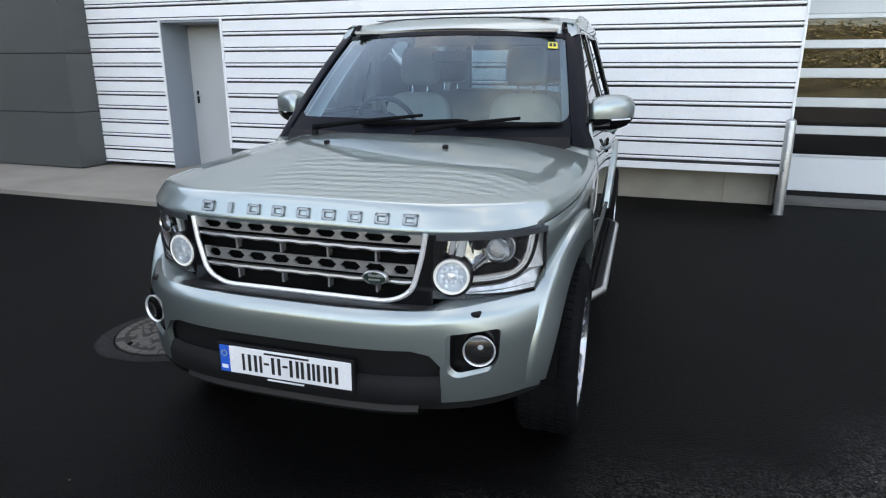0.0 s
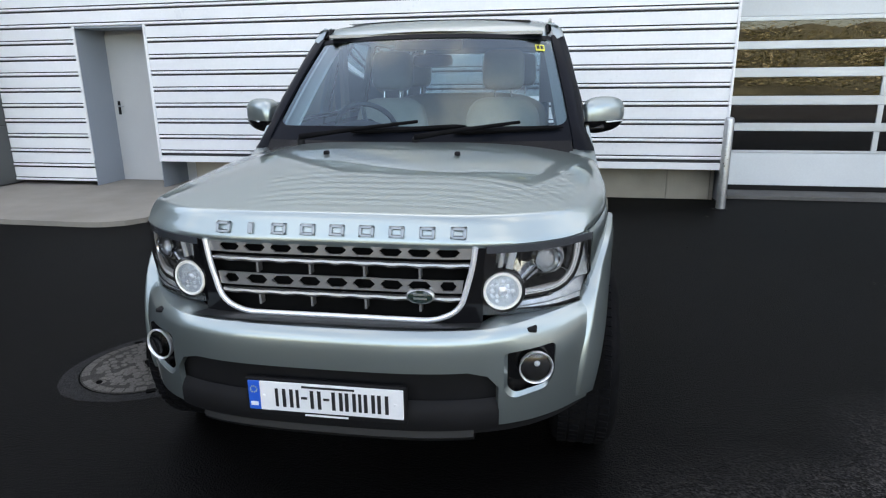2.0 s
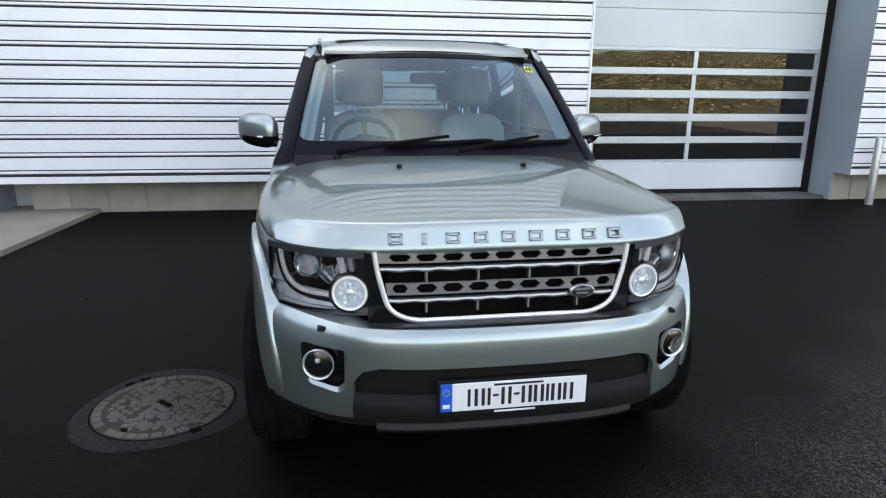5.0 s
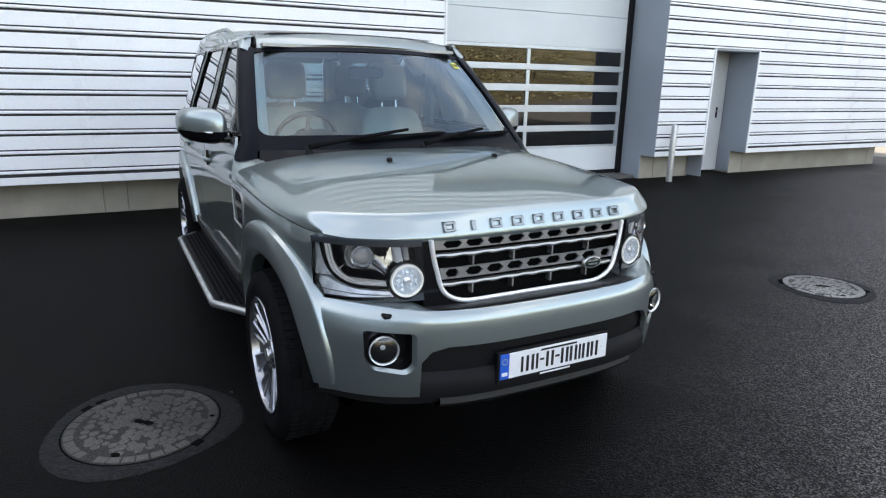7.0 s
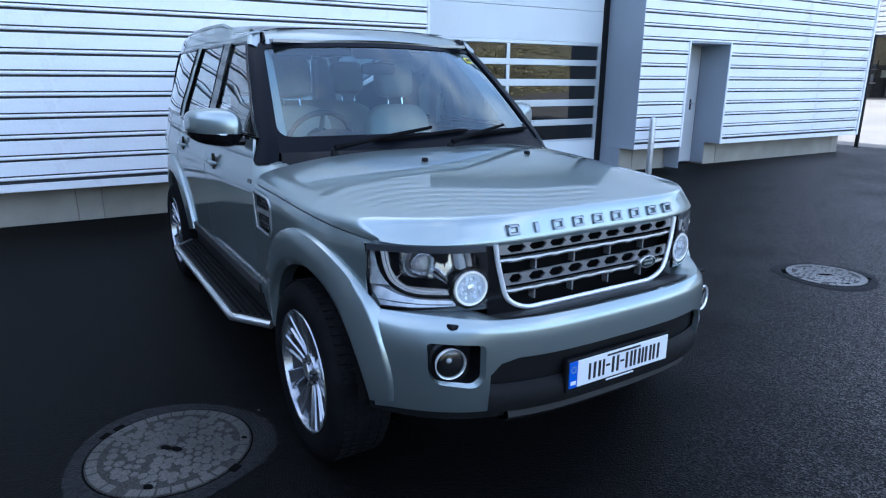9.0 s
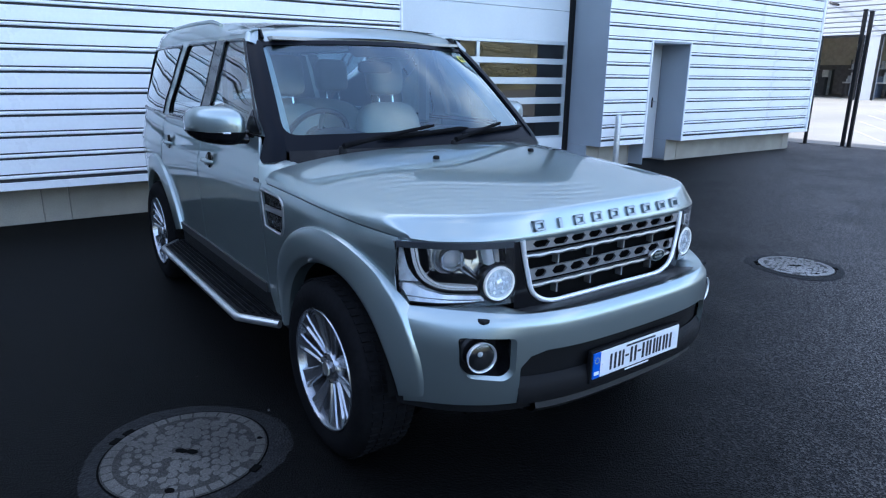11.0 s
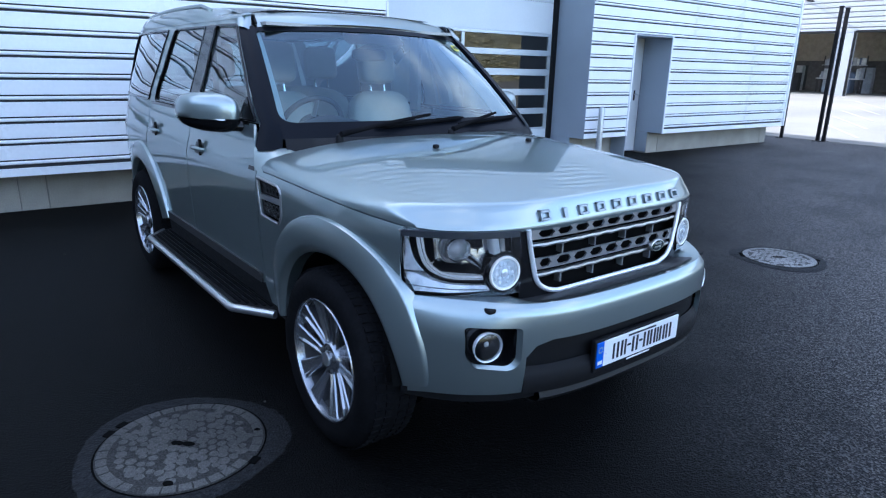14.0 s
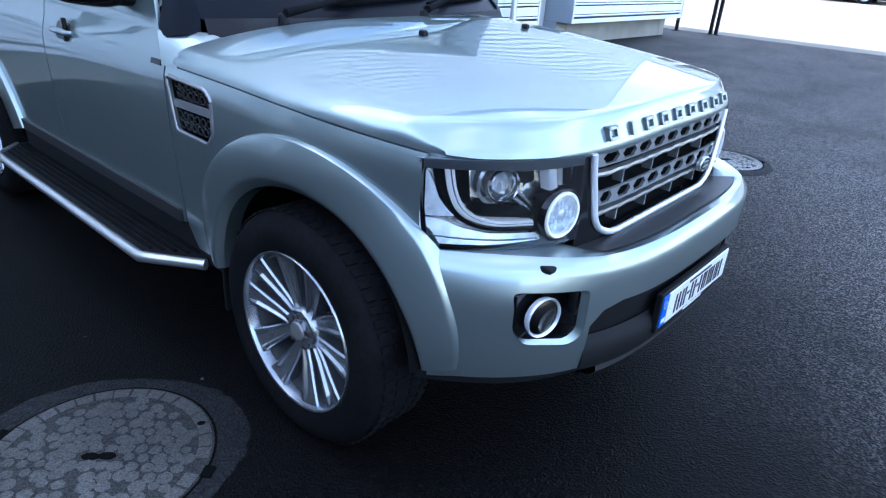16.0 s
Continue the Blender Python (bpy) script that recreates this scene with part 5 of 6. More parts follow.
for z in (0.008, -0.006):
    part("badge_bar", boxed(bx - 0.022, bx + 0.022, front(bx) - 0.0195, front(bx) - 0.016, bz + z - 0.003, bz + z + 0.003), M_SATIN, badge)

# ---- headlamps ----
DRL_X, DRL_Z = 0.547, 0.850


def headlamp(s):
    out = [(0.486, 0.772), (0.60, 0.768), (0.72, 0.764), (0.832, 0.764), (0.838, 0.88), (0.838, 1.0), (0.72, 1.003), (0.494, 1.003), (0.488, 0.93)]
    out = [(s * x, z) for x, z in out]
    fl = False

    def deep(dy):
        return lambda x, z: (x, front(x) + dy, z)

    disc = [(s * DRL_X + 0.064 * math.cos(2 * math.pi * k / 28), DRL_Z + 0.064 * math.sin(2 * math.pi * k / 28)) for k in range(28)]
    lamp = part("headlamp", panel(out, lambda x, z: (x, front(x) + 0.046 + 0.17 * (z - 0.764), z), (), 0.03, 0.0, fl), M_LAMPBACK, car, "clear headlamp with projector, light strip and round running lamp")
    tray = bmesh.new()
    loop = dense(out, 0.03)
    a = [tray.verts.new(deep(0.004)(*p)) for p in loop]
    b = [tray.verts.new(deep(0.086)(*p)) for p in loop]
    for i in range(len(a)):
        j = (i + 1) % len(a)
        tray.faces.new((a[i], a[j], b[j], b[i]))
    part("lamp_tray", tray, M_LAMPBACK, lamp)
    win = rounded([(s * x, z) for x, z in ((0.525, 0.788), (0.824, 0.774), (0.832, 0.88), (0.832, 0.982), (0.70, 0.987), (0.518, 0.987))], 0.012)
    part("lamp_mask", panel(out, deep(0.002), [win, disc], 0.025, 0.012, fl), M_GLOSSBLACK, lamp, "gloss black border", 40)
    part("lens_cover", panel(out, deep(-0.003), [disc], 0.03, 0.0, fl), M_LENS, lamp, "clear lens", 40)

    def sweep(pts, w, h, dy, name, material, label=""):
        bm = bmesh.new()
        prev = None
        path = [Vector(p) for p in pts]
        fine = []
        for i in range(len(path) - 1):
            fine += [path[i].lerp(path[i + 1], k / 6) for k in range(6)]
        fine.append(path[-1])
        for i, p in enumerate(fine):
            d = (fine[min(i + 1, len(fine) - 1)] - fine[max(i - 1, 0)]).normalized()
            nrm = Vector((-d.y, d.x))
            row = []
            for o, dep in ((-w, dy + h), (-w, dy + 0.004), (-w * 0.6, dy), (w * 0.6, dy), (w, dy + 0.004), (w, dy + h)):
                q = p + nrm * o
                x = s * q.x
                row.append(bm.verts.new((x, front(x) + dep, q.y)))
            if prev:
                for j in range(5):
                    bm.faces.new((prev[j], row[j], row[j + 1], prev[j + 1]))
            prev = row
        bmesh.ops.recalc_face_normals(bm, faces=bm.faces)
        return part(name, bm, material, lamp, label, 40)

    def plate(pts, r, dy, name, material, label="", thick=0.012, slope=0.0):
        low = min(z for x, z in pts)
        return part(name, panel(rounded([(s * x, z) for x, z in pts], r), lambda x, z: (x, front(x) + dy + slope * (z - low), z), (), 0.02, thick, fl), material, lamp, label, 40)

    plate(((0.497, 0.978), (0.837, 0.978), (0.837, 1.002), (0.497, 1.002)), 0.003, -0.001, "lamp_brow", M_BROW, "grey upper edge of the lens, sky reflection painted in", 0.004)
    curve_line = rounded([(0.790, 0.978), (0.783, 0.920), (0.769, 0.875), (0.740, 0.846), (0.700, 0.835), (0.600, 0.832)], [0, 0.03, 0.03, 0.03, 0.03, 0])
    sweep(curve_line, 0.0080, 0.02, 0.012, "light_strip", M_STRIP, "white L-shaped light strip")
    sweep(rounded([(0.8045, 0.978), (0.798, 0.918), (0.782, 0.866), (0.749, 0.832), (0.704, 0.8195), (0.600, 0.8165)], [0, 0.03, 0.03, 0.03, 0.03, 0]), 0.0052, 0.02, 0.0085, "strip_gap", M_GLOSSBLACK)
    sweep(curve_line, 0.0012, 0.004, 0.0105, "strip_groove", M_LAMPBACK)
    plate(((0.805, 0.976), (0.826, 0.976), (0.826, 0.854), (0.779, 0.856), (0.796, 0.905)), 0.004, 0.010, "side_reflector", M_CUT, "clear cut side reflector", 0.012, 0.42)
    plate(((0.824, 0.842), (0.786, 0.838), (0.750, 0.818), (0.705, 0.806), (0.590, 0.801), (0.586, 0.777), (0.824, 0.780)), 0.004, 0.010, "indicator", M_CUT, "clear indicator band", 0.012, 0.55)
    sweep([(0.600, 0.789), (0.70, 0.791), (0.76, 0.795), (0.820, 0.801)], 0.0016, 0.006, 0.009, "indicator_rib", M_LAMPBACK)
    sweep([(0.578, 0.976), (0.566, 0.918)], 0.012, 0.03, 0.012, "inner_fin", M_LAMPWHITE, "bright white inner fin")
    sweep([(0.545, 0.976), (0.537, 0.922)], 0.009, 0.02, 0.024, "inner_fin", M_REFLECT)
    sweep([(0.520, 0.976), (0.514, 0.925)], 0.006, 0.02, 0.020, "inner_fin", M_GLOSSBLACK)
    plate(((0.600, 0.842), (0.728, 0.852), (0.752, 0.876), (0.742, 0.893), (0.655, 0.878), (0.61, 0.872)), 0.008, 0.030, "inner_shroud", M_GLOSSBLACK, "", 0.02)
    plate(((0.776, 0.974), (0.752, 0.974), (0.748, 0.925), (0.745, 0.893), (0.756, 0.884), (0.770, 0.915)), 0.004, 0.026, "inner_shroud", M_GLOSSBLACK, "", 0.02)
    plate(((0.606, 0.974), (0.652, 0.974), (0.648, 0.945), (0.625, 0.930), (0.600, 0.938)), 0.006, 0.040, "inner_shroud", M_GLOSSBLACK, "", 0.02)
    sweep([(0.660, 0.918), (0.632, 0.892), (0.606, 0.866)], 0.012, 0.03, 0.030, "light_guide", M_LAMPBACK, "chrome light guide")
    sweep([(0.655, 0.913), (0.612, 0.872)], 0.004, 0.006, 0.028, "guide_core", M_GLOSSBLACK)

    def round_at(x, z, prof, name, material, turn, label=""):
        bm = lathe(prof, 44, "y")
        bmesh.ops.transform(bm, matrix=pose(s * x, front(x), z, 0, 0, s * turn), verts=bm.verts)
        return part(name, bm, material, lamp, label, 50)

    round_at(0.700, 0.935, [(0.052, 0.06), (0.056, 0.034), (0.050, 0.028), (0.046, 0.036), (0.044, 0.06)], "reflector_edge", M_REFLECT, 20)
    round_at(0.692, 0.936, [(0.043, 0.06), (0.046, 0.016), (0.042, 0.008), (0.035, 0.014), (0.033, 0.05)], "projector_ring", M_CHROME, 20, "chrome projector ring")
    round_at(0.692, 0.936, [(0.034, 0.045), (0.031, 0.020), (0.020, 0.010), (0.0, 0.006)], "projector_lens", M_LENS, 20)
    round_at(0.692, 0.936, [(0.034, 0.030), (0.026, 0.044), (0.012, 0.052), (0.0, 0.054)], "projector_bowl", M_BULB, 20)
    round_at(DRL_X, DRL_Z, [(0.074, 0.05), (0.074, 0.0), (0.069, -0.006), (0.064, 0.0), (0.064, 0.05)], "lamp_pod", M_GLOSSBLACK, 10)
    round_at(DRL_X, DRL_Z, [(0.063, 0.01), (0.063, -0.004), (0.060, -0.008), (0.0545, -0.006), (0.0525, 0.004)], "running_lamp_ring", M_LED, 10, "white running lamp ring")
    round_at(DRL_X, DRL_Z, [(0.0525, 0.002), (0.049, 0.008), (0.046, 0.000), (0.040, 0.012), (0.034, 0.002), (0.028, 0.014), (0.0, 0.020)], "running_lamp_bowl", M_FACET, 10)
    cells = random.Random(31)
    for k in range(25):
        cx, cz = (k % 5 - 2) * 0.0165, (k // 5 - 2) * 0.0165
        if 0.012 < math.hypot(cx, cz) < 0.044:
            w = 0.0072 * cells.uniform(0.8, 1.0)
            bm = box(bmesh.new(), -w, w, -0.002, 0.004, -w, w, bevel=0.0015)
            bmesh.ops.transform(bm, matrix=pose(s * DRL_X, front(DRL_X), DRL_Z, 0, 0, s * 10) @ pose(cx, 0.002, cz, cells.uniform(-24, 24), cells.uniform(0, 90), cells.uniform(-24, 24)), verts=bm.verts)
            part("lamp_facet", bm, M_CUT if cells.random() < 0.4 else M_FACET, lamp)
    round_at(DRL_X, DRL_Z, [(0.022, 0.018), (0.019, 0.002), (0.010, -0.004), (0.0, -0.005)], "running_lamp_core", M_BULB, 10)
    round_at(DRL_X, DRL_Z, [(0.052, -0.008), (0.034, -0.014), (0.0, -0.017)], "running_lamp_lens", M_OPTIC, 10)


both(headlamp)

# ---- cabin: pillars, glass, roof ----
TAPER = curve([(1.6, 0.034), (1.8, 0.022), (2.0, 0.009), (2.3, 0.002), (2.8, 0.0), (3.7, 0.006), (4.1, 0.016), (4.5, 0.046), (4.8, 0.09), (4.95, 0.15)])


def house(s, lift=0.0):
    lean = curve([(1.24, 0.868), (1.262, 0.868), (1.5, 0.807), (1.68, 0.752), (1.76, 0.722), (1.80, 0.70)])
    return lambda y, z: (s * (lean(z) - TAPER(y) + lift), y, z)


ROOF_RISE = curve([(2.2, 0.0), (2.75, 0.004), (2.95, 0.04), (3.15, 0.065), (3.6, 0.072), (4.3, 0.062), (4.6, 0.045), (4.8, 0.012), (4.88, -0.02)])
WIN_TOP = 1.738
WINDOWS = {
    "front_side_window": [(1.825, BELT + 0.012), (2.32, WIN_TOP - 0.004), (2.635, WIN_TOP), (2.65, BELT + 0.012)],
    "rear_side_window": [(2.825, BELT + 0.012), (2.81, WIN_TOP), (3.44, WIN_TOP), (3.60, BELT + 0.012)],
    "rear_quarter_window": [(3.76, BELT + 0.012), (3.60, WIN_TOP), (4.76, WIN_TOP), (4.90, BELT + 0.012)],
}


def screen_at(u, v):
    """Windscreen surface: u across from -1 to 1, v from foot to head."""
    x = u * (0.796 + (0.668 - 0.796) * v)
    y = (1.555 + 0.105 * u * u) + ((2.165 + 0.095 * u * u) - (1.555 + 0.105 * u * u)) * v
    z = 1.195 + (1.742 - 0.022 * u * u - 1.195) * v + 0.018 * math.sin(math.pi * v)
    return (x, y, z)


def greenhouse(s):
    outline = [(1.800, BELT), (4.945, BELT), (4.92, 1.5), (4.82, 1.77), (2.328, 1.77)]
    wins = {n: rounded(p, 0.03) for n, p in WINDOWS.items()}
    part("window_frame_panel", panel(outline, house(s), list(wins.values()), 0.035, 0.02, flipped(s)), M_PAINT, car, smooth_angle=38)
    for n, p in wins.items():
        g = part(n, panel(p, house(s, -0.008), (), 0.05, 0.0, flipped(s)), M_CLEAR if n == "front_side_window" else M_TINT, car, "clear front side window" if n == "front_side_window" else "dark tinted side window", 60)
        ring = [house(s, 0.0)(y, z) for y, z in dense(p, 0.03)]
        part("window_seal", tube(ring, 0.008, 6, closed=True), M_GLOSSBLACK, g)
    part("pillar_cover", panel(rounded([(2.662, BELT + 0.008), (2.813, BELT + 0.008), (2.798, WIN_TOP + 0.004), (2.647, WIN_TOP + 0.004)], 0.004), house(s, 0.004), (), 0.05, 0.006, flipped(s)), M_GLOSSBLACK, car, "gloss black pillar cover")
    part("belt_seal", panel([(1.86, BELT - 0.010), (3.66, BELT - 0.010), (3.66, BELT + 0.008), (1.86, BELT + 0.008)], side(s, 0.006), (), 0.05, 0.036, flipped(s)), M_GLOSSBLACK, car)
    # black front pillar, from the screen edge round to the side window
    edge_b = [Vector(side(s, 0.002)(1.700, 1.148)), Vector(side(s, 0.002)(1.735, 1.168))] + [Vector(house(s, 0.003)(1.784 + 0.536 * q, 1.268 + 0.488 * q)) for q in (0.0, 0.15, 0.3, 0.45, 0.6, 0.75, 0.9, 1.0)]
    vs = [-0.10, 0.02] + [0.12 + 0.87 * q for q in (0.0, 0.15, 0.3, 0.45, 0.6, 0.75, 0.9, 1.0)]
    rows = []
    for v, pb in zip(vs, edge_b):
        pa = Vector(screen_at(s * 0.998, v)) + Vector((0, -0.008, 0.010))
        if v < 0:
            pa = Vector((s * 0.80, 1.650, 1.150))
        flat = 1.0 - 0.85 * max(0.0, (v - 0.75) / 0.24)
        mid1 = pa.lerp(pb, 0.3) + Vector((s * 0.006, -0.014, 0.006)) * flat
        mid2 = pa.lerp(pb, 0.65) + Vector((s * 0.009, -0.010, 0.003)) * flat
        rows.append([pa + Vector((-s * 0.004, 0.02, -0.014)), pa, mid1, mid2, pb])

    def strake(rows):
        bm = bmesh.new()
        made = [[bm.verts.new(p) for p in r] for r in rows]
        for p, q in zip(made, made[1:]):
            for k in range(len(p) - 1):
                bm.faces.new((p[k], p[k + 1], q[k + 1], q[k]))
        bmesh.ops.recalc_face_normals(bm, faces=bm.faces)
        return bm

    # painted corner between the bonnet's rear edge and the pillar's foot
    back_a = [(s * 0.772, 1.560, 1.150), (s * 0.815, 1.578, 1.140), (s * 0.845, 1.590, 1.122), side(s, 0.001)(1.600, 1.095), side(s, 0.001)(1.600, 1.060)]
    back_b = [(s * 0.785, 1.640, 1.160), (s * 0.820, 1.675, 1.163), (s * 0.850, 1.708, 1.166), side(s, 0.004)(1.742, 1.160), side(s, 0.004)(1.692, 1.060)]
    part("wing_corner", strake([back_a, back_b]), M_PAINT, car, smooth_angle=60)
    part("front_pillar", strake(rows), M_PILLAR, car, "gloss black windscreen pillar", 60)
    # painted roof corner over the head of the black pillar
    rows = []
    for q in (0.93, 0.97, 1.0):
        v = 0.12 + 0.87 * q
        pa, pb = Vector(screen_at(s * 0.998, v)) + Vector((0, -0.008, 0.010)), Vector(house(s, 0.003)(1.784 + 0.536 * q, 1.268 + 0.488 * q))
        off = Vector((s * 0.006, -0.006, 0.004))
        inner = pa.lerp(pb, 0.30 if q < 1 else 0.16)
        rows.append([inner + off * 0.4, inner.lerp(pb, 0.35) + off * 1.6, inner.lerp(pb, 0.7) + off * 1.5, pb + off * 0.6])
    rows.append([Vector((s * x, y, z)) for x, y, z in ((0.660, 2.300, 1.794), (0.680, 2.302, 1.797), (0.702, 2.312, 1.785), (0.724, 2.326, 1.766))])
    part("roof_corner", strake(rows), M_PAINT, car, smooth_angle=60)
    # roof edge with the black ditch strip
    bm = bmesh.new()
    prev = None
    for k in range(45):
        y = 2.285 + 2.535 * k / 44
        rise = ROOF_RISE(y)
        nose = 0.058 * max(0.0, (2.345 - y) / 0.145) ** 2
        tz = 1.795 + rise - nose
        row = [bm.verts.new((s * (x - TAPER(y)), y, z)) for x, z in ((0.722 - 0.02 * (y < 2.3), 1.765), (0.712, 1.776 + rise * 0.5), (0.695, 1.79 + rise * 0.9 - nose * 0.8), (0.672, tz), (0.655, tz + 0.003), (0.652, tz - 0.012))]
        if prev:
            for j in range(5):
                bm.faces.new((prev[j], row[j], row[j + 1], prev[j + 1]))
        prev = row
    bmesh.ops.recalc_face_normals(bm, faces=bm.faces)
    part("roof_side", bm, M_PAINT, car, smooth_angle=50)
    strip = [(s * (0.650 - TAPER(2.205 + 2.6 * k / 24)), 2.205 + 2.6 * k / 24, 1.780 + ROOF_RISE(2.205 + 2.6 * k / 24) - 0.062 * max(0.0, (2.34 - 2.205 - 2.6 * k / 24) / 0.14) ** 2) for k in range(1, 25)]
    strip = [(s * 0.650, 2.262, 1.742)] + strip
    part("roof_strip", tube(strip, [0.007] + [0.015] * 24, 8), M_PLASTIC, car, "black roof ditch strip", 60)
    rail = [(s * (0.655 - TAPER(2.95 + 1.75 * k / 20)), 2.95 + 1.75 * k / 20, 1.80 + ROOF_RISE(2.95 + 1.75 * k / 20) + 0.008 * min(1.0, 3 * math.sin(math.pi * k / 20))) for k in range(21)]
    part("roof_rail", tube(rail, 0.013, 8), M_PAINT, car, smooth_angle=60)


both(greenhouse)


def screen_panel(u0, u1, v0, v1, r, dz=0.0, holes=(), step=0.05):
    return panel(rounded([(u0, v0), (u1, v0), (u1, v1), (u0, v1)], r), lambda u, v: tuple(Vector(screen_at(u, v)) + Vector((0, 0.6, -0.8)) * dz), holes, step, 0.0, False)


ws = part("windscreen", screen_panel(-1, 1, 0.0, 1.0, 0.02), M_SCREEN, car, "clear laminated windscreen", 60)
clear = rounded([(-0.990, 0.122), (0.990, 0.122), (0.990, 0.952), (-0.990, 0.952)], [0.10, 0.10, 0.03, 0.03])
part("screen_border", screen_panel(-1.0, 1.0, 0.0, 1.0, 0.02, -0.004, [clear]), M_PILLAR, ws, "black printed border", 60)
part("mirror_mask", screen_panel(-0.30, 0.27, 0.84, 0.97, 0.05, 0.012), M_GLOSSBLACK, ws)
st = part("sticker", panel([(0.852, 0.818), (0.925, 0.818), (0.925, 0.888), (0.852, 0.888)], lambda u, v: tuple(Vector(screen_at(u, v)) + Vector((0, -0.003, 0.004))), (), 0.03, 0.0), M_YELLOW, ws, "small yellow sticker with dark bars")
for u in (0.862, 0.892):
    part("sticker_bar", panel([(u, 0.834), (u + 0.022, 0.834), (u + 0.022, 0.872), (u, 0.872)], lambda a, b: tuple(Vector(screen_at(a, b)) + Vector((0, -0.005, 0.0065))), (), 0.03, 0.0), M_INK, st)

for s in (-1, 1):
    def trim_at(u, v):
        w = min(1.0, (0.985 - abs(u)) / 0.135)
        return tuple(Vector(screen_at(s * (0.985 - 0.058 * w), v)) + Vector((0, 0.03 + 0.08 * w, -0.02 - 0.02 * w)))

    part("inner_pillar_trim", panel([(s * 0.85, 0.10), (s * 0.985, 0.10), (s * 0.985, 0.97), (s * 0.85, 0.97)], trim_at, (), 0.05, 0.03, s < 0), M_INNERTRIM, car, smooth_angle=50)

# cowl and wipers
bm = bmesh.new()
prev = None
for k in range(31):
    u = -1 + 2 * k / 30
    x = 0.80 * u
    yr = 1.445 + 0.16 * (abs(x) / 0.87) ** 2.2
    g = screen_at(u * 0.99, 0.02)
    row = [bm.verts.new(p) for p in ((x, yr - 0.02, 1.150 - 0.05 * u * u), (x, yr + 0.02, 1.165 - 0.03 * u * u), (g[0], g[1] - 0.02, g[2] - 0.004), (g[0], g[1] + 0.02, g[2] - 0.01))]
    if prev:
        for j in range(3):
            bm.faces.new((prev[j], row[j], row[j + 1], prev[j + 1]))
    prev = row
part("cowl", bm, M_PLASTIC, car, "black cowl panel", 50)


def wiper(pivot, tip, heel, toe):
    """Arm from its pivot to the blade's middle; the blade lies on the screen from heel to toe."""
    n = Vector((0, -0.66, 0.75))

    def on(p, lift):
        return Vector(screen_at(*p)) + n * lift

    p0, p1 = Vector(pivot), on(tip, 0.034)
    arm = part("wiper", tube([p0, p0 + n * 0.022, p0.lerp(p1, 0.25) + n * 0.020, p0.lerp(p1, 0.6) + n * 0.012, p1], [0.015, 0.015, 0.012, 0.010, 0.008], 8), M_RUBBER, car, "black wiper resting on the windscreen", 60)
    part("wiper_pivot", lathe([(0.019, -0.02), (0.019, 0.018), (0.013, 0.027), (0.0, 0.030)], 16, "z", centre=p0 - Vector((0, 0, 0.012))), M_PLASTIC, arm, smooth_angle=50)
    pts = [on((heel[0] + (toe[0] - heel[0]) * k / 10, heel[1] + (toe[1] - heel[1]) * k / 10), 0.017) for k in range(11)]
    part("wiper_blade", tube(pts, [0.006] + [0.013] * 9 + [0.005], 6), M_RUBBER, arm)


wiper((-0.566, 1.524, 1.212), (0.03, 0.128), (-0.41, 0.062), (0.34, 0.112))
wiper((0.045, 1.448, 1.220), (0.68, 0.120), (0.26, 0.062), (0.95, 0.098))

# roof skin
bm = bmesh.new()
rows = []
for k in range(41):
    y = 2.168 + 2.66 * k / 40
    row = []
    for i in range(25):
        u = -1 + 2 * i / 24
        x = u * (0.650 - TAPER(y))
        yy = y + 0.085 * u * u * max(0.0, 1 - k / 6)
        front_drop = 0.068 * max(0.0, 1 - (y - 2.168) / 0.17) ** 2
        row.append(bm.verts.new((x, yy, 1.805 + ROOF_RISE(yy) + 0.022 * (1 - u * u) - front_drop * (1.0 + 0.15 * u * u) - 0.012 * abs(u) ** 6)))
    rows.append(row)
for p, q in zip(rows, rows[1:]):
    for i in range(24):
        bm.faces.new((p[i], p[i + 1], q[i + 1], q[i]))
part("roof", bm, M_PAINT, car, smooth_angle=50)
bm = bmesh.new()
rows = []
for k in range(13):
    y = 2.345 + 0.62 * k / 12
    rows.append([bm.verts.new((0.545 * (-1 + 2 * i / 16), y, 1.811 + ROOF_RISE(y) + 0.022 * (1 - (0.84 * (-1 + 2 * i / 16)) ** 2))) for i in range(17)])
for p, q in zip(rows, rows[1:]):
    for i in range(16):
        bm.faces.new((p[i], p[i + 1], q[i + 1], q[i]))
part("sunroof", bm, M_GLOSSBLACK, car, "dark glass sunroof panel", 50)
part("headlining", boxed(-0.63, 0.63, 2.32, 4.75, 1.752, 1.772), M_LINING, car)
part("screen_header", boxed(-0.62, 0.62, 2.20, 2.33, 1.735, 1.752), M_LINING, car)

# tail
tail = bmesh.new()
box(tail, -0.66, 0.66, 4.86, 4.95, 0.55, 1.255, bevel=0.02)
tailgate = part("tailgate", tail, M_PAINT, car)
rw = part("rear_window", boxed(-0.56, 0.56, 4.845, 4.852, 1.30, 1.70), M_TINT, car, "tinted rear window")
for x0, x1 in ((-0.64, -0.56), (0.56, 0.64)):
    part("rear_pillar", boxed(x0, x1, 4.78, 4.86, 1.24, 1.76, bevel=0.02), M_PAINT, car)
    part("tail_lamp", boxed(x0 + 0.02 * (x0 > 0), x1 - 0.02 * (x0 < 0), 4.931, 4.96, 0.85, 1.235, bevel=0.01), mat("red_tail_lamp", (0.4, 0.01, 0.01), 0.15, coat=1.0, fine=0.1), car)
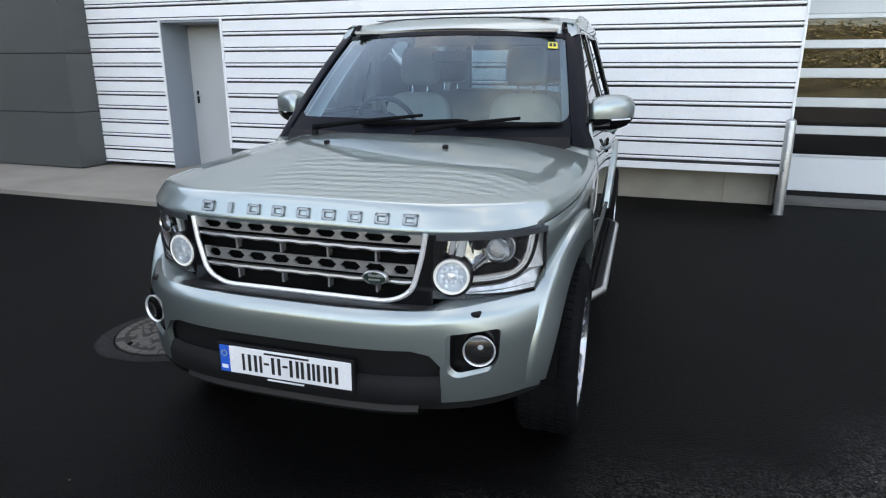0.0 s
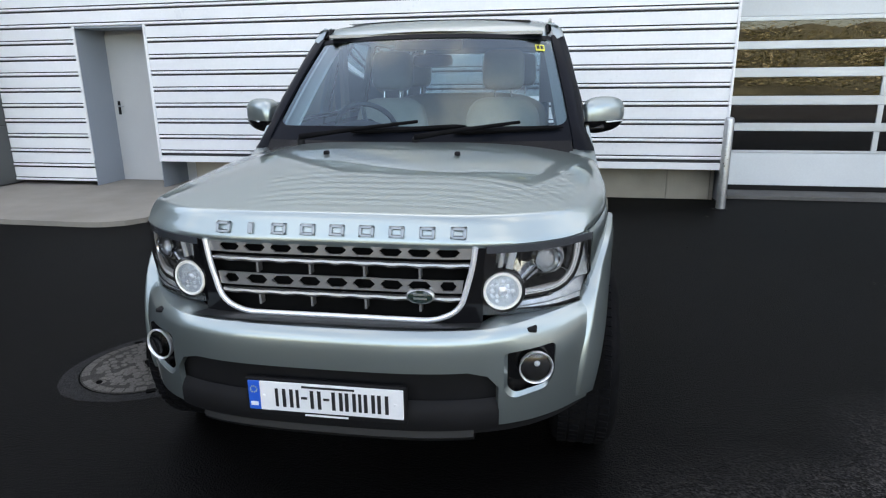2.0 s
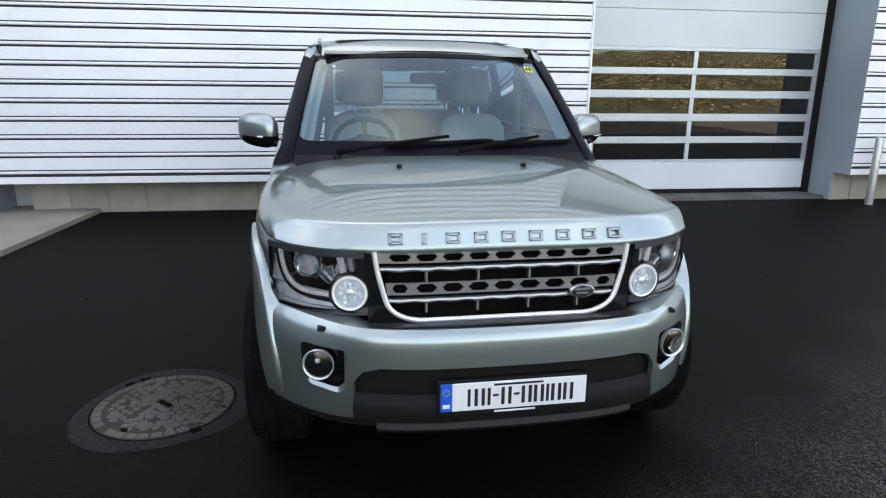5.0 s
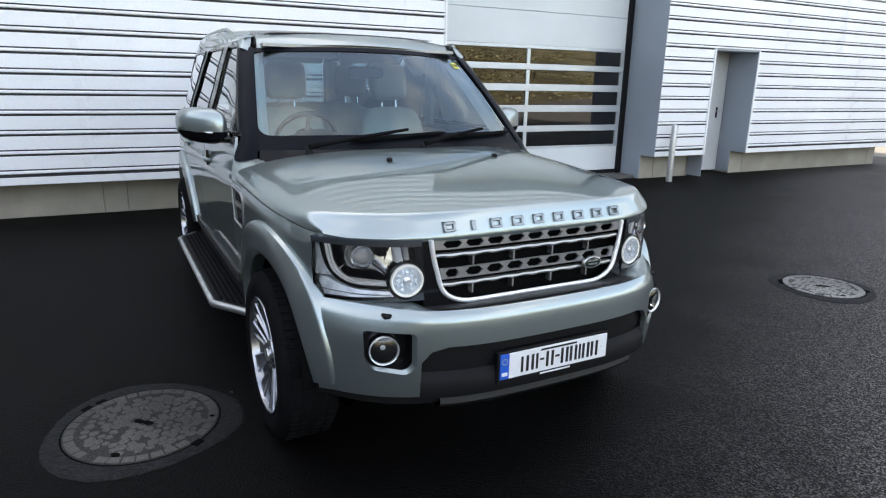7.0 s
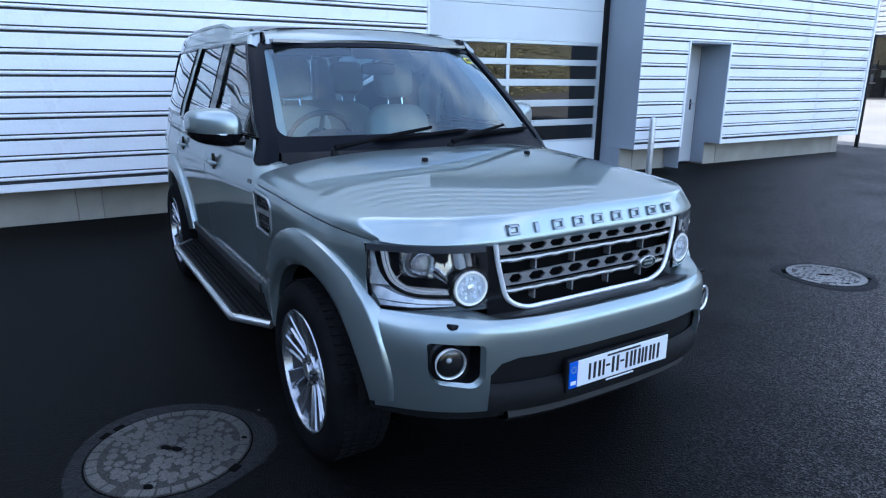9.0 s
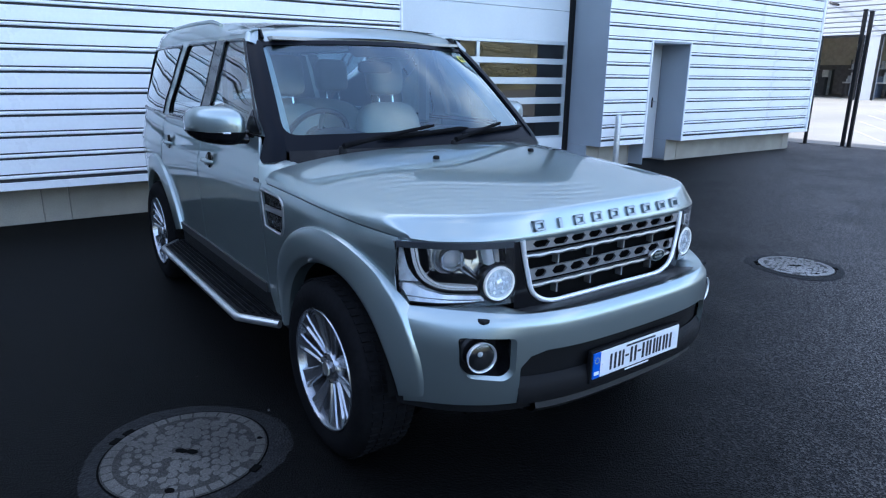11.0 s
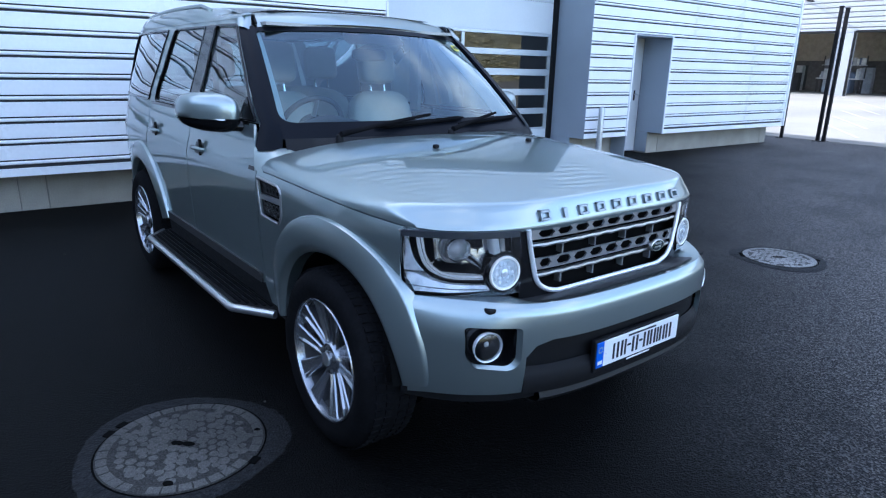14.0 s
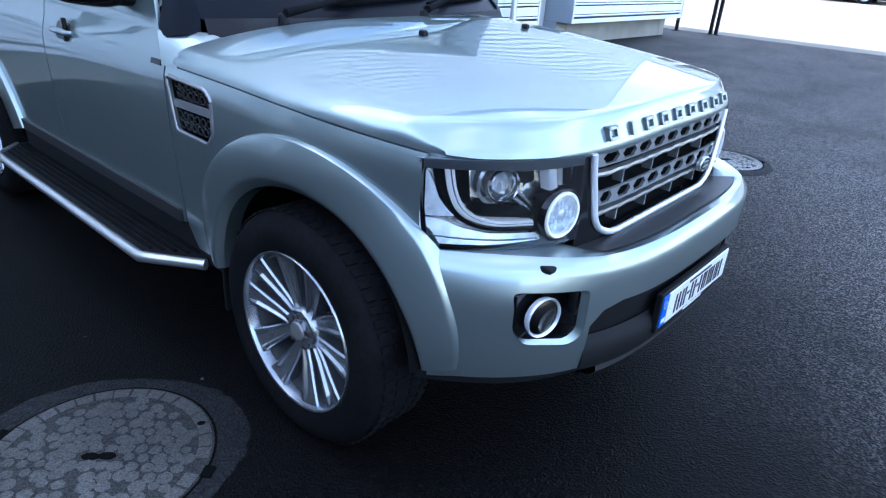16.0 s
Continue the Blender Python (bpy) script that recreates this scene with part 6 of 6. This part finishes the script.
for s in (-1, 1):
    inner = [(4.70, 1.25), (4.84, 1.25), (4.80, 1.72), (4.66, 1.72)]
    bm = bmesh.new()
    rows = []
    for y, z in inner:
        edge = house(s, -0.02)(y, z)[0]
        rows.append([bm.verts.new((s * 0.57, y, z)), bm.verts.new((edge, y, z))])
    for p, q in zip(rows, rows[1:] + rows[:1]):
        bm.faces.new((p[0], q[0], q[1], p[1]))
    bm.faces.new([r[0] for r in rows])
    bm.faces.new([r[1] for r in rows])
    bmesh.ops.recalc_face_normals(bm, faces=bm.faces)
    part("rear_pillar_trim", bm, M_LINING, car)
part("rear_header", boxed(-0.54, 0.54, 4.74, 4.83, 1.70, 1.80, bevel=0.02), M_PAINT, car)
part("rear_bumper", boxed(-0.70, 0.70, 4.80, 4.99, 0.42, 0.62, bevel=0.04), M_PAINT, car)

# underbody and engine bay
und = bmesh.new()
box(und, -0.60, 0.60, 0.48, 4.80, 0.30, 0.62)
box(und, -0.86, 0.86, 1.50, 3.36, 0.34, 0.50)
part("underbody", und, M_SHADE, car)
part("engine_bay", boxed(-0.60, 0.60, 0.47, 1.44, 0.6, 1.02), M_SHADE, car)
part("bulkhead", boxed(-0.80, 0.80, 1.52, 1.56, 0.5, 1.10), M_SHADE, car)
for s in (-1, 1):
    part("door_lining", boxed(*sorted((s * 0.83, s * 0.855)), 1.78, 3.9, 0.5, 1.205), M_CABIN, car)
    part("center_pillar_trim", boxed(*sorted((s * 0.70, s * 0.73)), 2.68, 2.78, 1.24, 1.75), M_LINING, car)
part("cabin_floor", boxed(-0.83, 0.83, 1.57, 4.80, 0.5, 0.54), M_CABIN, car)

# ---- cabin inside ----
dash = bmesh.new()
rows = []
for k in range(25):
    x = -0.745 + 1.49 * k / 24
    hump = 0.055 * math.exp(-(((x + 0.38) / 0.17) ** 2))
    rows.append([dash.verts.new(p) for p in ((x, 1.60, 1.15), (x, 1.72, 1.215), (x, 1.86, 1.235 + hump * 0.4), (x, 1.98, 1.225 + hump), (x, 2.06, 1.19 + hump), (x, 2.10, 1.10), (x, 2.08, 0.85))])
for p, q in zip(rows, rows[1:]):
    for j in range(6):
        dash.faces.new((p[j], q[j], q[j + 1], p[j + 1]))
part("dashboard", dash, M_CABIN, car, smooth_angle=60)
wheel_m = pose(-0.40, 2.16, 1.20, -62, 0, 0)
bm = bmesh.new()
tube([(0.185 * math.cos(t), 0.185 * math.sin(t), 0) for t in (2 * math.pi * k / 36 for k in range(36))], 0.0155, 8, bm, closed=True)
bmesh.ops.transform(bm, matrix=wheel_m, verts=bm.verts)
sw = part("steering_wheel", bm, M_CABIN, car, "dark steering wheel", 60)
bm = lathe([(0.075, -0.02), (0.075, 0.02), (0.05, 0.035), (0.0, 0.04)], 24, "z")
bmesh.ops.transform(bm, matrix=wheel_m, verts=bm.verts)
part("wheel_hub", bm, M_CABIN, sw, smooth_angle=50)
for a in (0, 180, 270):
    bm = bmesh.new()
    c, sn = math.cos(radians(a)), math.sin(radians(a))
    tube([(0.06 * c, 0.06 * sn, 0), (0.18 * c, 0.18 * sn, 0)], 0.014, 8, bm)
    bmesh.ops.transform(bm, matrix=wheel_m, verts=bm.verts)
    part("wheel_spoke", bm, M_SATIN if a == 270 else M_CABIN, sw)


def cushion(bm, cx, cy, cz, w, d, h, tilt=0.0, power=4.0):
    """A padded block with bulging, rounded faces."""
    first = len(bm.verts)
    n, m = 14, 20
    vs = []
    for i in range(n + 1):
        la = math.pi * (i / n - 0.5)
        ring = []
        for j in range(m):
            lo = 2 * math.pi * j / m

            def se(c, p):
                return math.copysign(abs(c) ** (2 / p), c)

            ring.append(bm.verts.new((w * se(math.cos(la), power) * se(math.cos(lo), power), d * se(math.cos(la), power) * se(math.sin(lo), power), h * se(math.sin(la), power))))
        vs.append(ring)
    for p, q in zip(vs, vs[1:]):
        for j in range(m):
            bm.faces.new((p[j], p[(j + 1) % m], q[(j + 1) % m], q[j]))
    mx = pose(cx, cy, cz, tilt, 0, 0)
    for ring in vs:
        for v in ring:
            v.co = mx @ v.co
    bmesh.ops.remove_doubles(bm, verts=[v for r in vs for v in r], dist=1e-5)
    return bm


def seat(x, y, wide, label):
    st = part("seat_back", cushion(bmesh.new(), x, y, 1.06, wide, 0.075, 0.32, -14), M_CREAM, car, label, 60)
    part("seat_base", cushion(bmesh.new(), x, y - 0.28, 0.78, wide, 0.27, 0.09, 4), M_CREAM, st, smooth_angle=60)
    for hx in ([x] if wide < 0.4 else [x - 0.42, x + 0.42]):
        part("headrest", cushion(bmesh.new(), hx, y + 0.10, 1.545, 0.135, 0.055, 0.125, -10, 5.0), M_CREAM, st, smooth_angle=60)
        for d in (-0.055, 0.055):
            part("headrest_post", tube([(hx + d, y + 0.07, 1.36), (hx + d, y + 0.09, 1.44)], 0.007, 8), M_CHROME, st)


seat(-0.37, 2.62, 0.245, "cream leather front seat")
seat(0.37, 2.62, 0.245, "cream leather front seat")
seat(0.0, 3.55, 0.66, "cream leather rear bench")
part("inner_mirror", cushion(bmesh.new(), 0.0, 2.19, 1.60, 0.115, 0.018, 0.035, 0, 4), M_CABIN, car, "dark inner mirror", 60)
part("console", boxed(-0.12, 0.12, 2.0, 3.0, 0.54, 0.95, bevel=0.03), M_CABIN, car)

# ---- door mirrors ----
def mirror(s):
    def shell(grow, lo, hi):
        bm = cushion(bmesh.new(), 0, 0, 0, 0.108 * grow, 0.115 * grow, 0.098 * grow, 0, 3.0)
        for v in bm.verts:
            out = (v.co.x * s + 0.108) / 0.216
            v.co.z *= 1.0 - 0.16 * out * out
            v.co.y = min(v.co.y, 0.085) + 0.03 * out * out + 0.13 * out
            v.co.x += s * 0.022 * out
            v.co.z = min(hi, max(lo, v.co.z + 0.016 * (out - 0.5)))
        bmesh.ops.transform(bm, matrix=Matrix.Translation((s * (0.994 if s < 0 else 0.950), 1.985, 1.305)), verts=bm.verts)
        return bm

    mr = part("door_mirror", shell(1.0, -0.028, 1.0), M_PAINT, car, "silver door mirror on a black foot", 50)
    part("mirror_foot", shell(1.012, -0.098, -0.030), M_GLOSSBLACK, mr, "black lower shell", 50)
    part("mirror_arm", tube([(s * 0.80, 1.93, 1.232), (s * 0.88, 1.955, 1.238), (s * 0.95, 1.975, 1.242)], 0.042, 10, flat=0.6), M_GLOSSBLACK, mr, smooth_angle=60)
    part("mirror_sail", panel(rounded([(1.84, 1.268), (2.02, 1.268), (1.965, 1.385)], 0.01), house(s, 0.005), (), 0.03, 0.008, flipped(s)), M_GLOSSBLACK, mr)
    part("side_repeater", tube([(s * (0.97 + 0.010 * k), 1.985 - 0.07 + 0.0085 * k + 0.0004 * k * k, 1.274) for k in range(10)], 0.004, 6), M_LAMPWHITE, mr, "clear repeater lamp")
    glass_bm = boxed(-0.085, 0.085, -0.003, 0.003, 1.27, 1.375)
    bmesh.ops.transform(glass_bm, matrix=Matrix.Translation((s * 0.985, 2.155, 0)) @ pose(0, 0, 0, 0, 0, s * 31), verts=glass_bm.verts)
    part("mirror_glass", glass_bm, M_CHROME, mr)


both(mirror)

# ---- side steps ----
def side_step(s):
    w = 1.045 if s < 0 else 0.995
    ends = [(0.905, 1.585), (w, 1.80), (w, 3.36), (0.92, 3.50)]
    top = 0.392
    inner = [(0.84, 3.50), (0.84, 1.585)]
    deck = part("side_step", prism([(s * x, y) for x, y in [(0.90, 1.595), (w - 0.015, 1.80), (w - 0.015, 3.35), (0.91, 3.49)] + inner], top - 0.04, top - 0.006), M_PLASTIC, car, "black ribbed side step with a silver edge")
    edge = [(s * x, y, top - 0.022) for x, y in ends]
    fine = []
    for a, b in zip(edge, edge[1:]):
        fine += [tuple(Vector(a).lerp(Vector(b), k / 8)) for k in range(8)]
    fine.append(edge[-1])
    part("step_edge", tube(fine, 0.021, 10), M_SATIN, deck, "satin silver edge bar", 60)
    for k in range(6 if s < 0 else 4):
        x = 0.865 + 0.027 * k
        lo = 1.66 + max(0.0, (x - 0.905)) * 1.5
        hi = 3.44 - max(0.0, (x - 0.905)) * 1.0
        part("tread_rib", boxed(*sorted((s * (x - 0.007), s * (x + 0.007))), lo, hi, top - 0.007, top + 0.003, bevel=0.002), M_RUBBER, deck)
    for y in (1.9, 2.6, 3.2):
        part("step_bracket", boxed(*sorted((s * 0.60, s * 0.98)), y - 0.03, y + 0.03, 0.31, top - 0.04), M_SHADE, deck)


both(side_step)

# ---- wheels ----
def wheel_thing(s, cy):
    """Built with its face to -x, then turned for the other side."""
    tyre_prof = [(0.262, -0.118), (0.296, -0.128), (0.330, -0.126), (0.356, -0.112), (0.370, -0.092), (0.3745, -0.06), (0.3755, 0.0), (0.3745, 0.06), (0.370, 0.092), (0.356, 0.112), (0.296, 0.128), (0.262, 0.118)]
    base = Matrix.Translation((s * 0.840, cy - 0.007, 0.381)) @ pose(0, 0, 0, 7, 0, 0 if s < 0 else 180)

    def put(name, bm, material, under, label="", ang=40):
        bmesh.ops.transform(bm, matrix=base, verts=bm.verts)
        return part(name, bm, material, under, label, ang)

    tyre = put("wheel", lathe(tyre_prof, 72, "x", closed=True), M_RUBBER, car, "black tyre on a silver split-spoke alloy wheel")
    tread = bmesh.new()
    for k in range(64):
        a = 2 * math.pi * k / 64
        for x, off in ((-0.075, 0.0), (-0.03, 0.5), (0.03, 0.0), (0.075, 0.5)):
            t = a + off * math.pi / 64
            c, sn = math.cos(t), math.sin(t)
            m = Matrix(((1, 0, 0, x), (0, c, -sn, 0.3735 * c), (0, sn, c, 0.3735 * sn), (0, 0, 0, 1)))
            first = len(tread.verts)
            vs = [tread.verts.new(m @ Vector(p)) for p in ((-0.018, 0, -0.014), (0.018, 0, -0.010), (0.018, 0, 0.014), (-0.018, 0, 0.010), (-0.016, 0.0055, -0.012), (0.016, 0.0055, -0.008), (0.016, 0.0055, 0.012), (-0.016, 0.0055, 0.008))]
            for f in ((4, 5, 6, 7), (0, 1, 5, 4), (1, 2, 6, 5), (2, 3, 7, 6), (3, 0, 4, 7)):
                tread.faces.new([vs[i] for i in f])
    tagged(put("tread", tread, M_RUBBER, tyre), kind="stuff")
    rim = put("rim", lathe([(0.262, -0.06), (0.262, -0.112), (0.256, -0.122), (0.250, -0.120), (0.246, -0.108), (0.241, -0.085)], 72, "x", closed=True), M_ALLOY, tyre)
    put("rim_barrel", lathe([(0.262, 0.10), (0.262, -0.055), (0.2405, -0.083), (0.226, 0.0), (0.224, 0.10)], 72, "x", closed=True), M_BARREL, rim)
    put("brake_disc", lathe([(0.17, 0.02), (0.17, 0.05), (0.06, 0.05), (0.06, 0.02)], 48, "x", closed=True), M_DISC, tyre)
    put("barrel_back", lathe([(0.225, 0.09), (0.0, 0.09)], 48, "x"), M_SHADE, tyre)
    hub = put("hub", lathe([(0.075, 0.0), (0.073, -0.075), (0.062, -0.088), (0.034, -0.090), (0.032, -0.098), (0.0, -0.101)], 40, "x"), M_ALLOY, rim)
    for k in range(10):
        ang = radians(71 + 36 * k)
        lean = 0.010 * (-1) ** k
        bm = bmesh.new()
        sect = []
        for r, wd, xf in ((0.045, 0.013, -0.080), (0.075, 0.019, -0.082), (0.12, 0.025, -0.088), (0.17, 0.031, -0.097), (0.215, 0.038, -0.105), (0.240, 0.043, -0.109), (0.248, 0.046, -0.111)):
            off = lean * (r - 0.15) / 0.1
            dish = 0.010 if r < 0.22 else 0.002
            row = []
            for o, xx in ((-wd, xf + 0.05), (-wd, xf + 0.006), (-wd + 0.004, xf), (-wd * 0.62, xf + 0.0015), (-wd * 0.42, xf + dish), (wd * 0.42, xf + dish), (wd * 0.62, xf + 0.0015), (wd - 0.004, xf), (wd, xf + 0.006), (wd, xf + 0.05)):
                o += off
                row.append(bm.verts.new((xx, r * math.cos(ang) - o * math.sin(ang), r * math.sin(ang) + o * math.cos(ang))))
            sect.append(row)
        for p, q in zip(sect, sect[1:]):
            for j in range(10):
                bm.faces.new((p[j], p[(j + 1) % 10], q[(j + 1) % 10], q[j]))
        bm.faces.new(sect[0])
        bm.faces.new(sect[-1])
        bmesh.ops.recalc_face_normals(bm, faces=bm.faces)
        put("spoke", bm, M_ALLOY, rim, ang=20)
    for k in range(5):
        a = 2 * math.pi * k / 5 + 0.3
        put("wheel_nut", lathe([(0.0125, -0.07), (0.0125, -0.094), (0.008, -0.100), (0.0, -0.100)], 6, "x", centre=(0, 0.052 * math.cos(a), 0.052 * math.sin(a))), M_DARKGREY, hub)
    put("hub_cap", lathe([(0.030, -0.097), (0.028, -0.104), (0.0, -0.106)], 32, "x"), M_SATIN, hub)


for s in (-1, 1):
    wheel_thing(s, HUB_Y)
    wheel_thing(s, HUB2_Y)
for s in (-1, 1):
    part("mud_flap", boxed(*sorted((s * 0.70, s * 0.90)), 1.475, 1.49, 0.22, 0.46, bevel=0.005), M_PLASTIC, car)
    part("mud_flap", boxed(*sorted((s * 0.70, s * 0.90)), 4.36, 4.375, 0.22, 0.46, bevel=0.005), M_PLASTIC, car)

# ---- far parked hatchback in the yard ----
M_FARPAINT = mat("silver_grey_paint", (0.045, 0.047, 0.055), 0.3, metal=0.5, coat=1.0, fine=0.04, broad=0.04)


def hatchback(m):
    hb = empty("hatchback", m, "small silver-grey hatchback parked in the sunlit yard", "car")
    prof = [(0.0, 0.32), (0.02, 0.62), (0.12, 0.78), (0.95, 0.92), (1.05, 0.95), (3.55, 0.98), (3.95, 0.92), (4.05, 0.70), (4.06, 0.34)]
    bm = bmesh.new()
    rings = []
    for y in (-0.84, -0.80, -0.5, 0.5, 0.80, 0.84):
        sc = 0.97 if abs(y) > 0.82 else 1.0
        rings.append([bm.verts.new((2.03 + (x - 2.03) * sc, y, 0.3 + (z - 0.3) * (0.94 if abs(y) > 0.82 else 1.0 + 0.02 * (abs(y) < 0.6)))) for x, z in prof])
    for p, q in zip(rings, rings[1:]):
        for k in range(len(prof) - 1):
            bm.faces.new((p[k], p[k + 1], q[k + 1], q[k]))
        bm.faces.new((p[-1], p[0], q[0], q[-1]))
    bm.faces.new(rings[0])
    bm.faces.new(rings[-1])
    bmesh.ops.recalc_face_normals(bm, faces=bm.faces)
    part("body", bm, M_FARPAINT, hb, smooth_angle=45)
    roof = [(1.05, 0.95), (1.75, 1.42), (2.4, 1.48), (3.2, 1.44), (3.75, 1.05), (3.85, 0.96)]
    bm = bmesh.new()
    rings = [[bm.verts.new((x, y * (1 - 0.22 * (z - 0.95) / 0.5), z)) for x, z in roof] for y in (-0.74, -0.70, 0.70, 0.74)]
    for p, q in zip(rings, rings[1:]):
        for k in range(len(roof) - 1):
            bm.faces.new((p[k], p[k + 1], q[k + 1], q[k]))
    bm.faces.new(rings[0])
    bm.faces.new(rings[-1])
    bmesh.ops.recalc_face_normals(bm, faces=bm.faces)
    part("cabin", bm, M_FARPAINT, hb, smooth_angle=45)
    for y in (-0.70, 0.70):
        sgn = math.copysign(1, y)
        for x0, x1, z0, z1 in ((1.30, 2.15, 1.02, 1.38), (2.25, 3.05, 1.02, 1.38)):
            bm = prism([(x0 + (0.25 if x0 < 2 else 0), z1), (x1, z1), (x1, z0), (x0 - 0.05, z0)], -0.01, 0.01)
            bmesh.ops.transform(bm, matrix=Matrix.Translation((0, sgn * 0.69, 0)) @ pose(0, 0, 0, 90 + sgn * 11, 0, 0) @ Matrix.Translation((0, 0, 0)), verts=bm.verts)
            for v in bm.verts:
                v.co.y = sgn * (0.742 - 0.36 * (abs(v.co.z) - 0.95) * 0.46)
                v.co.z = abs(v.co.z)
            part("side_window", bm, M_GLOSSBLACK, hb)
        part("headlamp", boxed(0.0, 0.10, *sorted((sgn * 0.50, sgn * 0.78)), 0.62, 0.74, bevel=0.02), M_LAMPWHITE, hb)
        for x in (0.78, 3.25):
            w = part("wheel", lathe([(0.2, sgn * 0.66), (0.31, sgn * 0.66), (0.315, sgn * 0.80), (0.30, sgn * 0.85), (0.22, sgn * 0.86)], 28, "y", centre=(x, 0, 0.315), closed=True), M_RUBBER, hb, smooth_angle=40)
            part("rim", lathe([(0.215, sgn * 0.72), (0.22, sgn * 0.855), (0.19, sgn * 0.85), (0.05, sgn * 0.84), (0.0, sgn * 0.845)], 28, "y", centre=(x, 0, 0.315)), M_ALLOY, w, smooth_angle=40)
    part("windscreen", boxed(1.12, 1.16, -0.6, 0.6, 0.98, 1.0), M_GLOSSBLACK, hb)
    return hb


hatchback(pose(28.0, 8.75, yard_z(28.0) + 0.004, math.degrees(math.atan(RISE)), 0, -90))

# ---- loose grit and leaf scraps on the asphalt ----
grit = bmesh.new()
rnd = random.Random(21)
for k in range(110):
    x, y = rnd.uniform(-6, 9), rnd.uniform(-2.5, 6.0)
    if -1.0 < x < 1.0 and 0 < y < 5:
        continue
    r = rnd.choice((0.004, 0.005, 0.006, 0.009))
    a = rnd.uniform(0, 6)
    prism([(x + r * rnd.uniform(0.6, 1.3) * math.cos(a + t), y + r * rnd.uniform(0.6, 1.3) * math.sin(a + t)) for t in (0, 1.2, 2.5, 3.7, 5.0)], 0.0, r * rnd.uniform(0.5, 0.9), grit)
M_GRIT = mat("pale_grit", (0.10, 0.095, 0.085), 0.9, fine=0.3, broad=0.4, broad_scale=2)
tagged(mesh_ob("loose_grit", grit, M_GRIT), "scattered pale grit and leaf scraps on asphalt", "grit", kind="stuff")

# ---- scrub on the grass bank, seen in the door panes and the paint ----
def straw_and_leaf():
    """Dry straw and dark leaf, told apart blade by blade."""
    m = mat("straw_and_leaf", (0.1, 0.1, 0.04), 0.7, spec=0.3)
    nt = m.node_tree
    geo, ramp = nt.nodes.new("ShaderNodeNewGeometry"), nt.nodes.new("ShaderNodeValToRGB")
    ramp.color_ramp.elements[0].color, ramp.color_ramp.elements[1].color = (0.035, 0.042, 0.014, 1), (0.62, 0.55, 0.34, 1)
    mid = ramp.color_ramp.elements.new(0.62)
    mid.color = (0.16, 0.135, 0.055, 1)
    nt.links.new(geo.outputs["Random Per Island"], ramp.inputs[0])
    nt.links.new(ramp.outputs[0], nt.nodes["Principled BSDF"].inputs["Base Color"])
    return m


M_LEAF = straw_and_leaf()
hedge = bmesh.new()
rnd = random.Random(33)
for k in range(520):
    cx, cy = rnd.uniform(-45, 45), rnd.uniform(-34, -18)
    ground_z = 0.50 * (-cy - 16) / 2.2 - 0.15
    for j in range(80):
        a, r, h = rnd.uniform(0, 6.28), 1.5 * rnd.random() ** 0.6, rnd.random()
        w = rnd.uniform(0.05, 0.15)
        p = Vector((cx + r * math.cos(a), cy + r * math.sin(a), ground_z + 0.23 * r * math.sin(-a) + 0.9 * h * h))
        u = Vector((rnd.uniform(-1, 1), rnd.uniform(-0.4, 0.4), rnd.uniform(-0.25, 0.25))).normalized() * w * 1.8
        v = Vector((rnd.uniform(-0.4, 0.4), rnd.uniform(-0.4, 0.4), rnd.uniform(0.3, 0.8))).normalized() * w * 0.7
        hedge.faces.new([hedge.verts.new(q) for q in (p, p + u, p + u * 0.6 + v, p + v * 0.7)])
tagged(mesh_ob("hedge", hedge, M_LEAF), "ragged dry straw and dark leaf scrub on the grass bank", "scrub", kind="stuff")
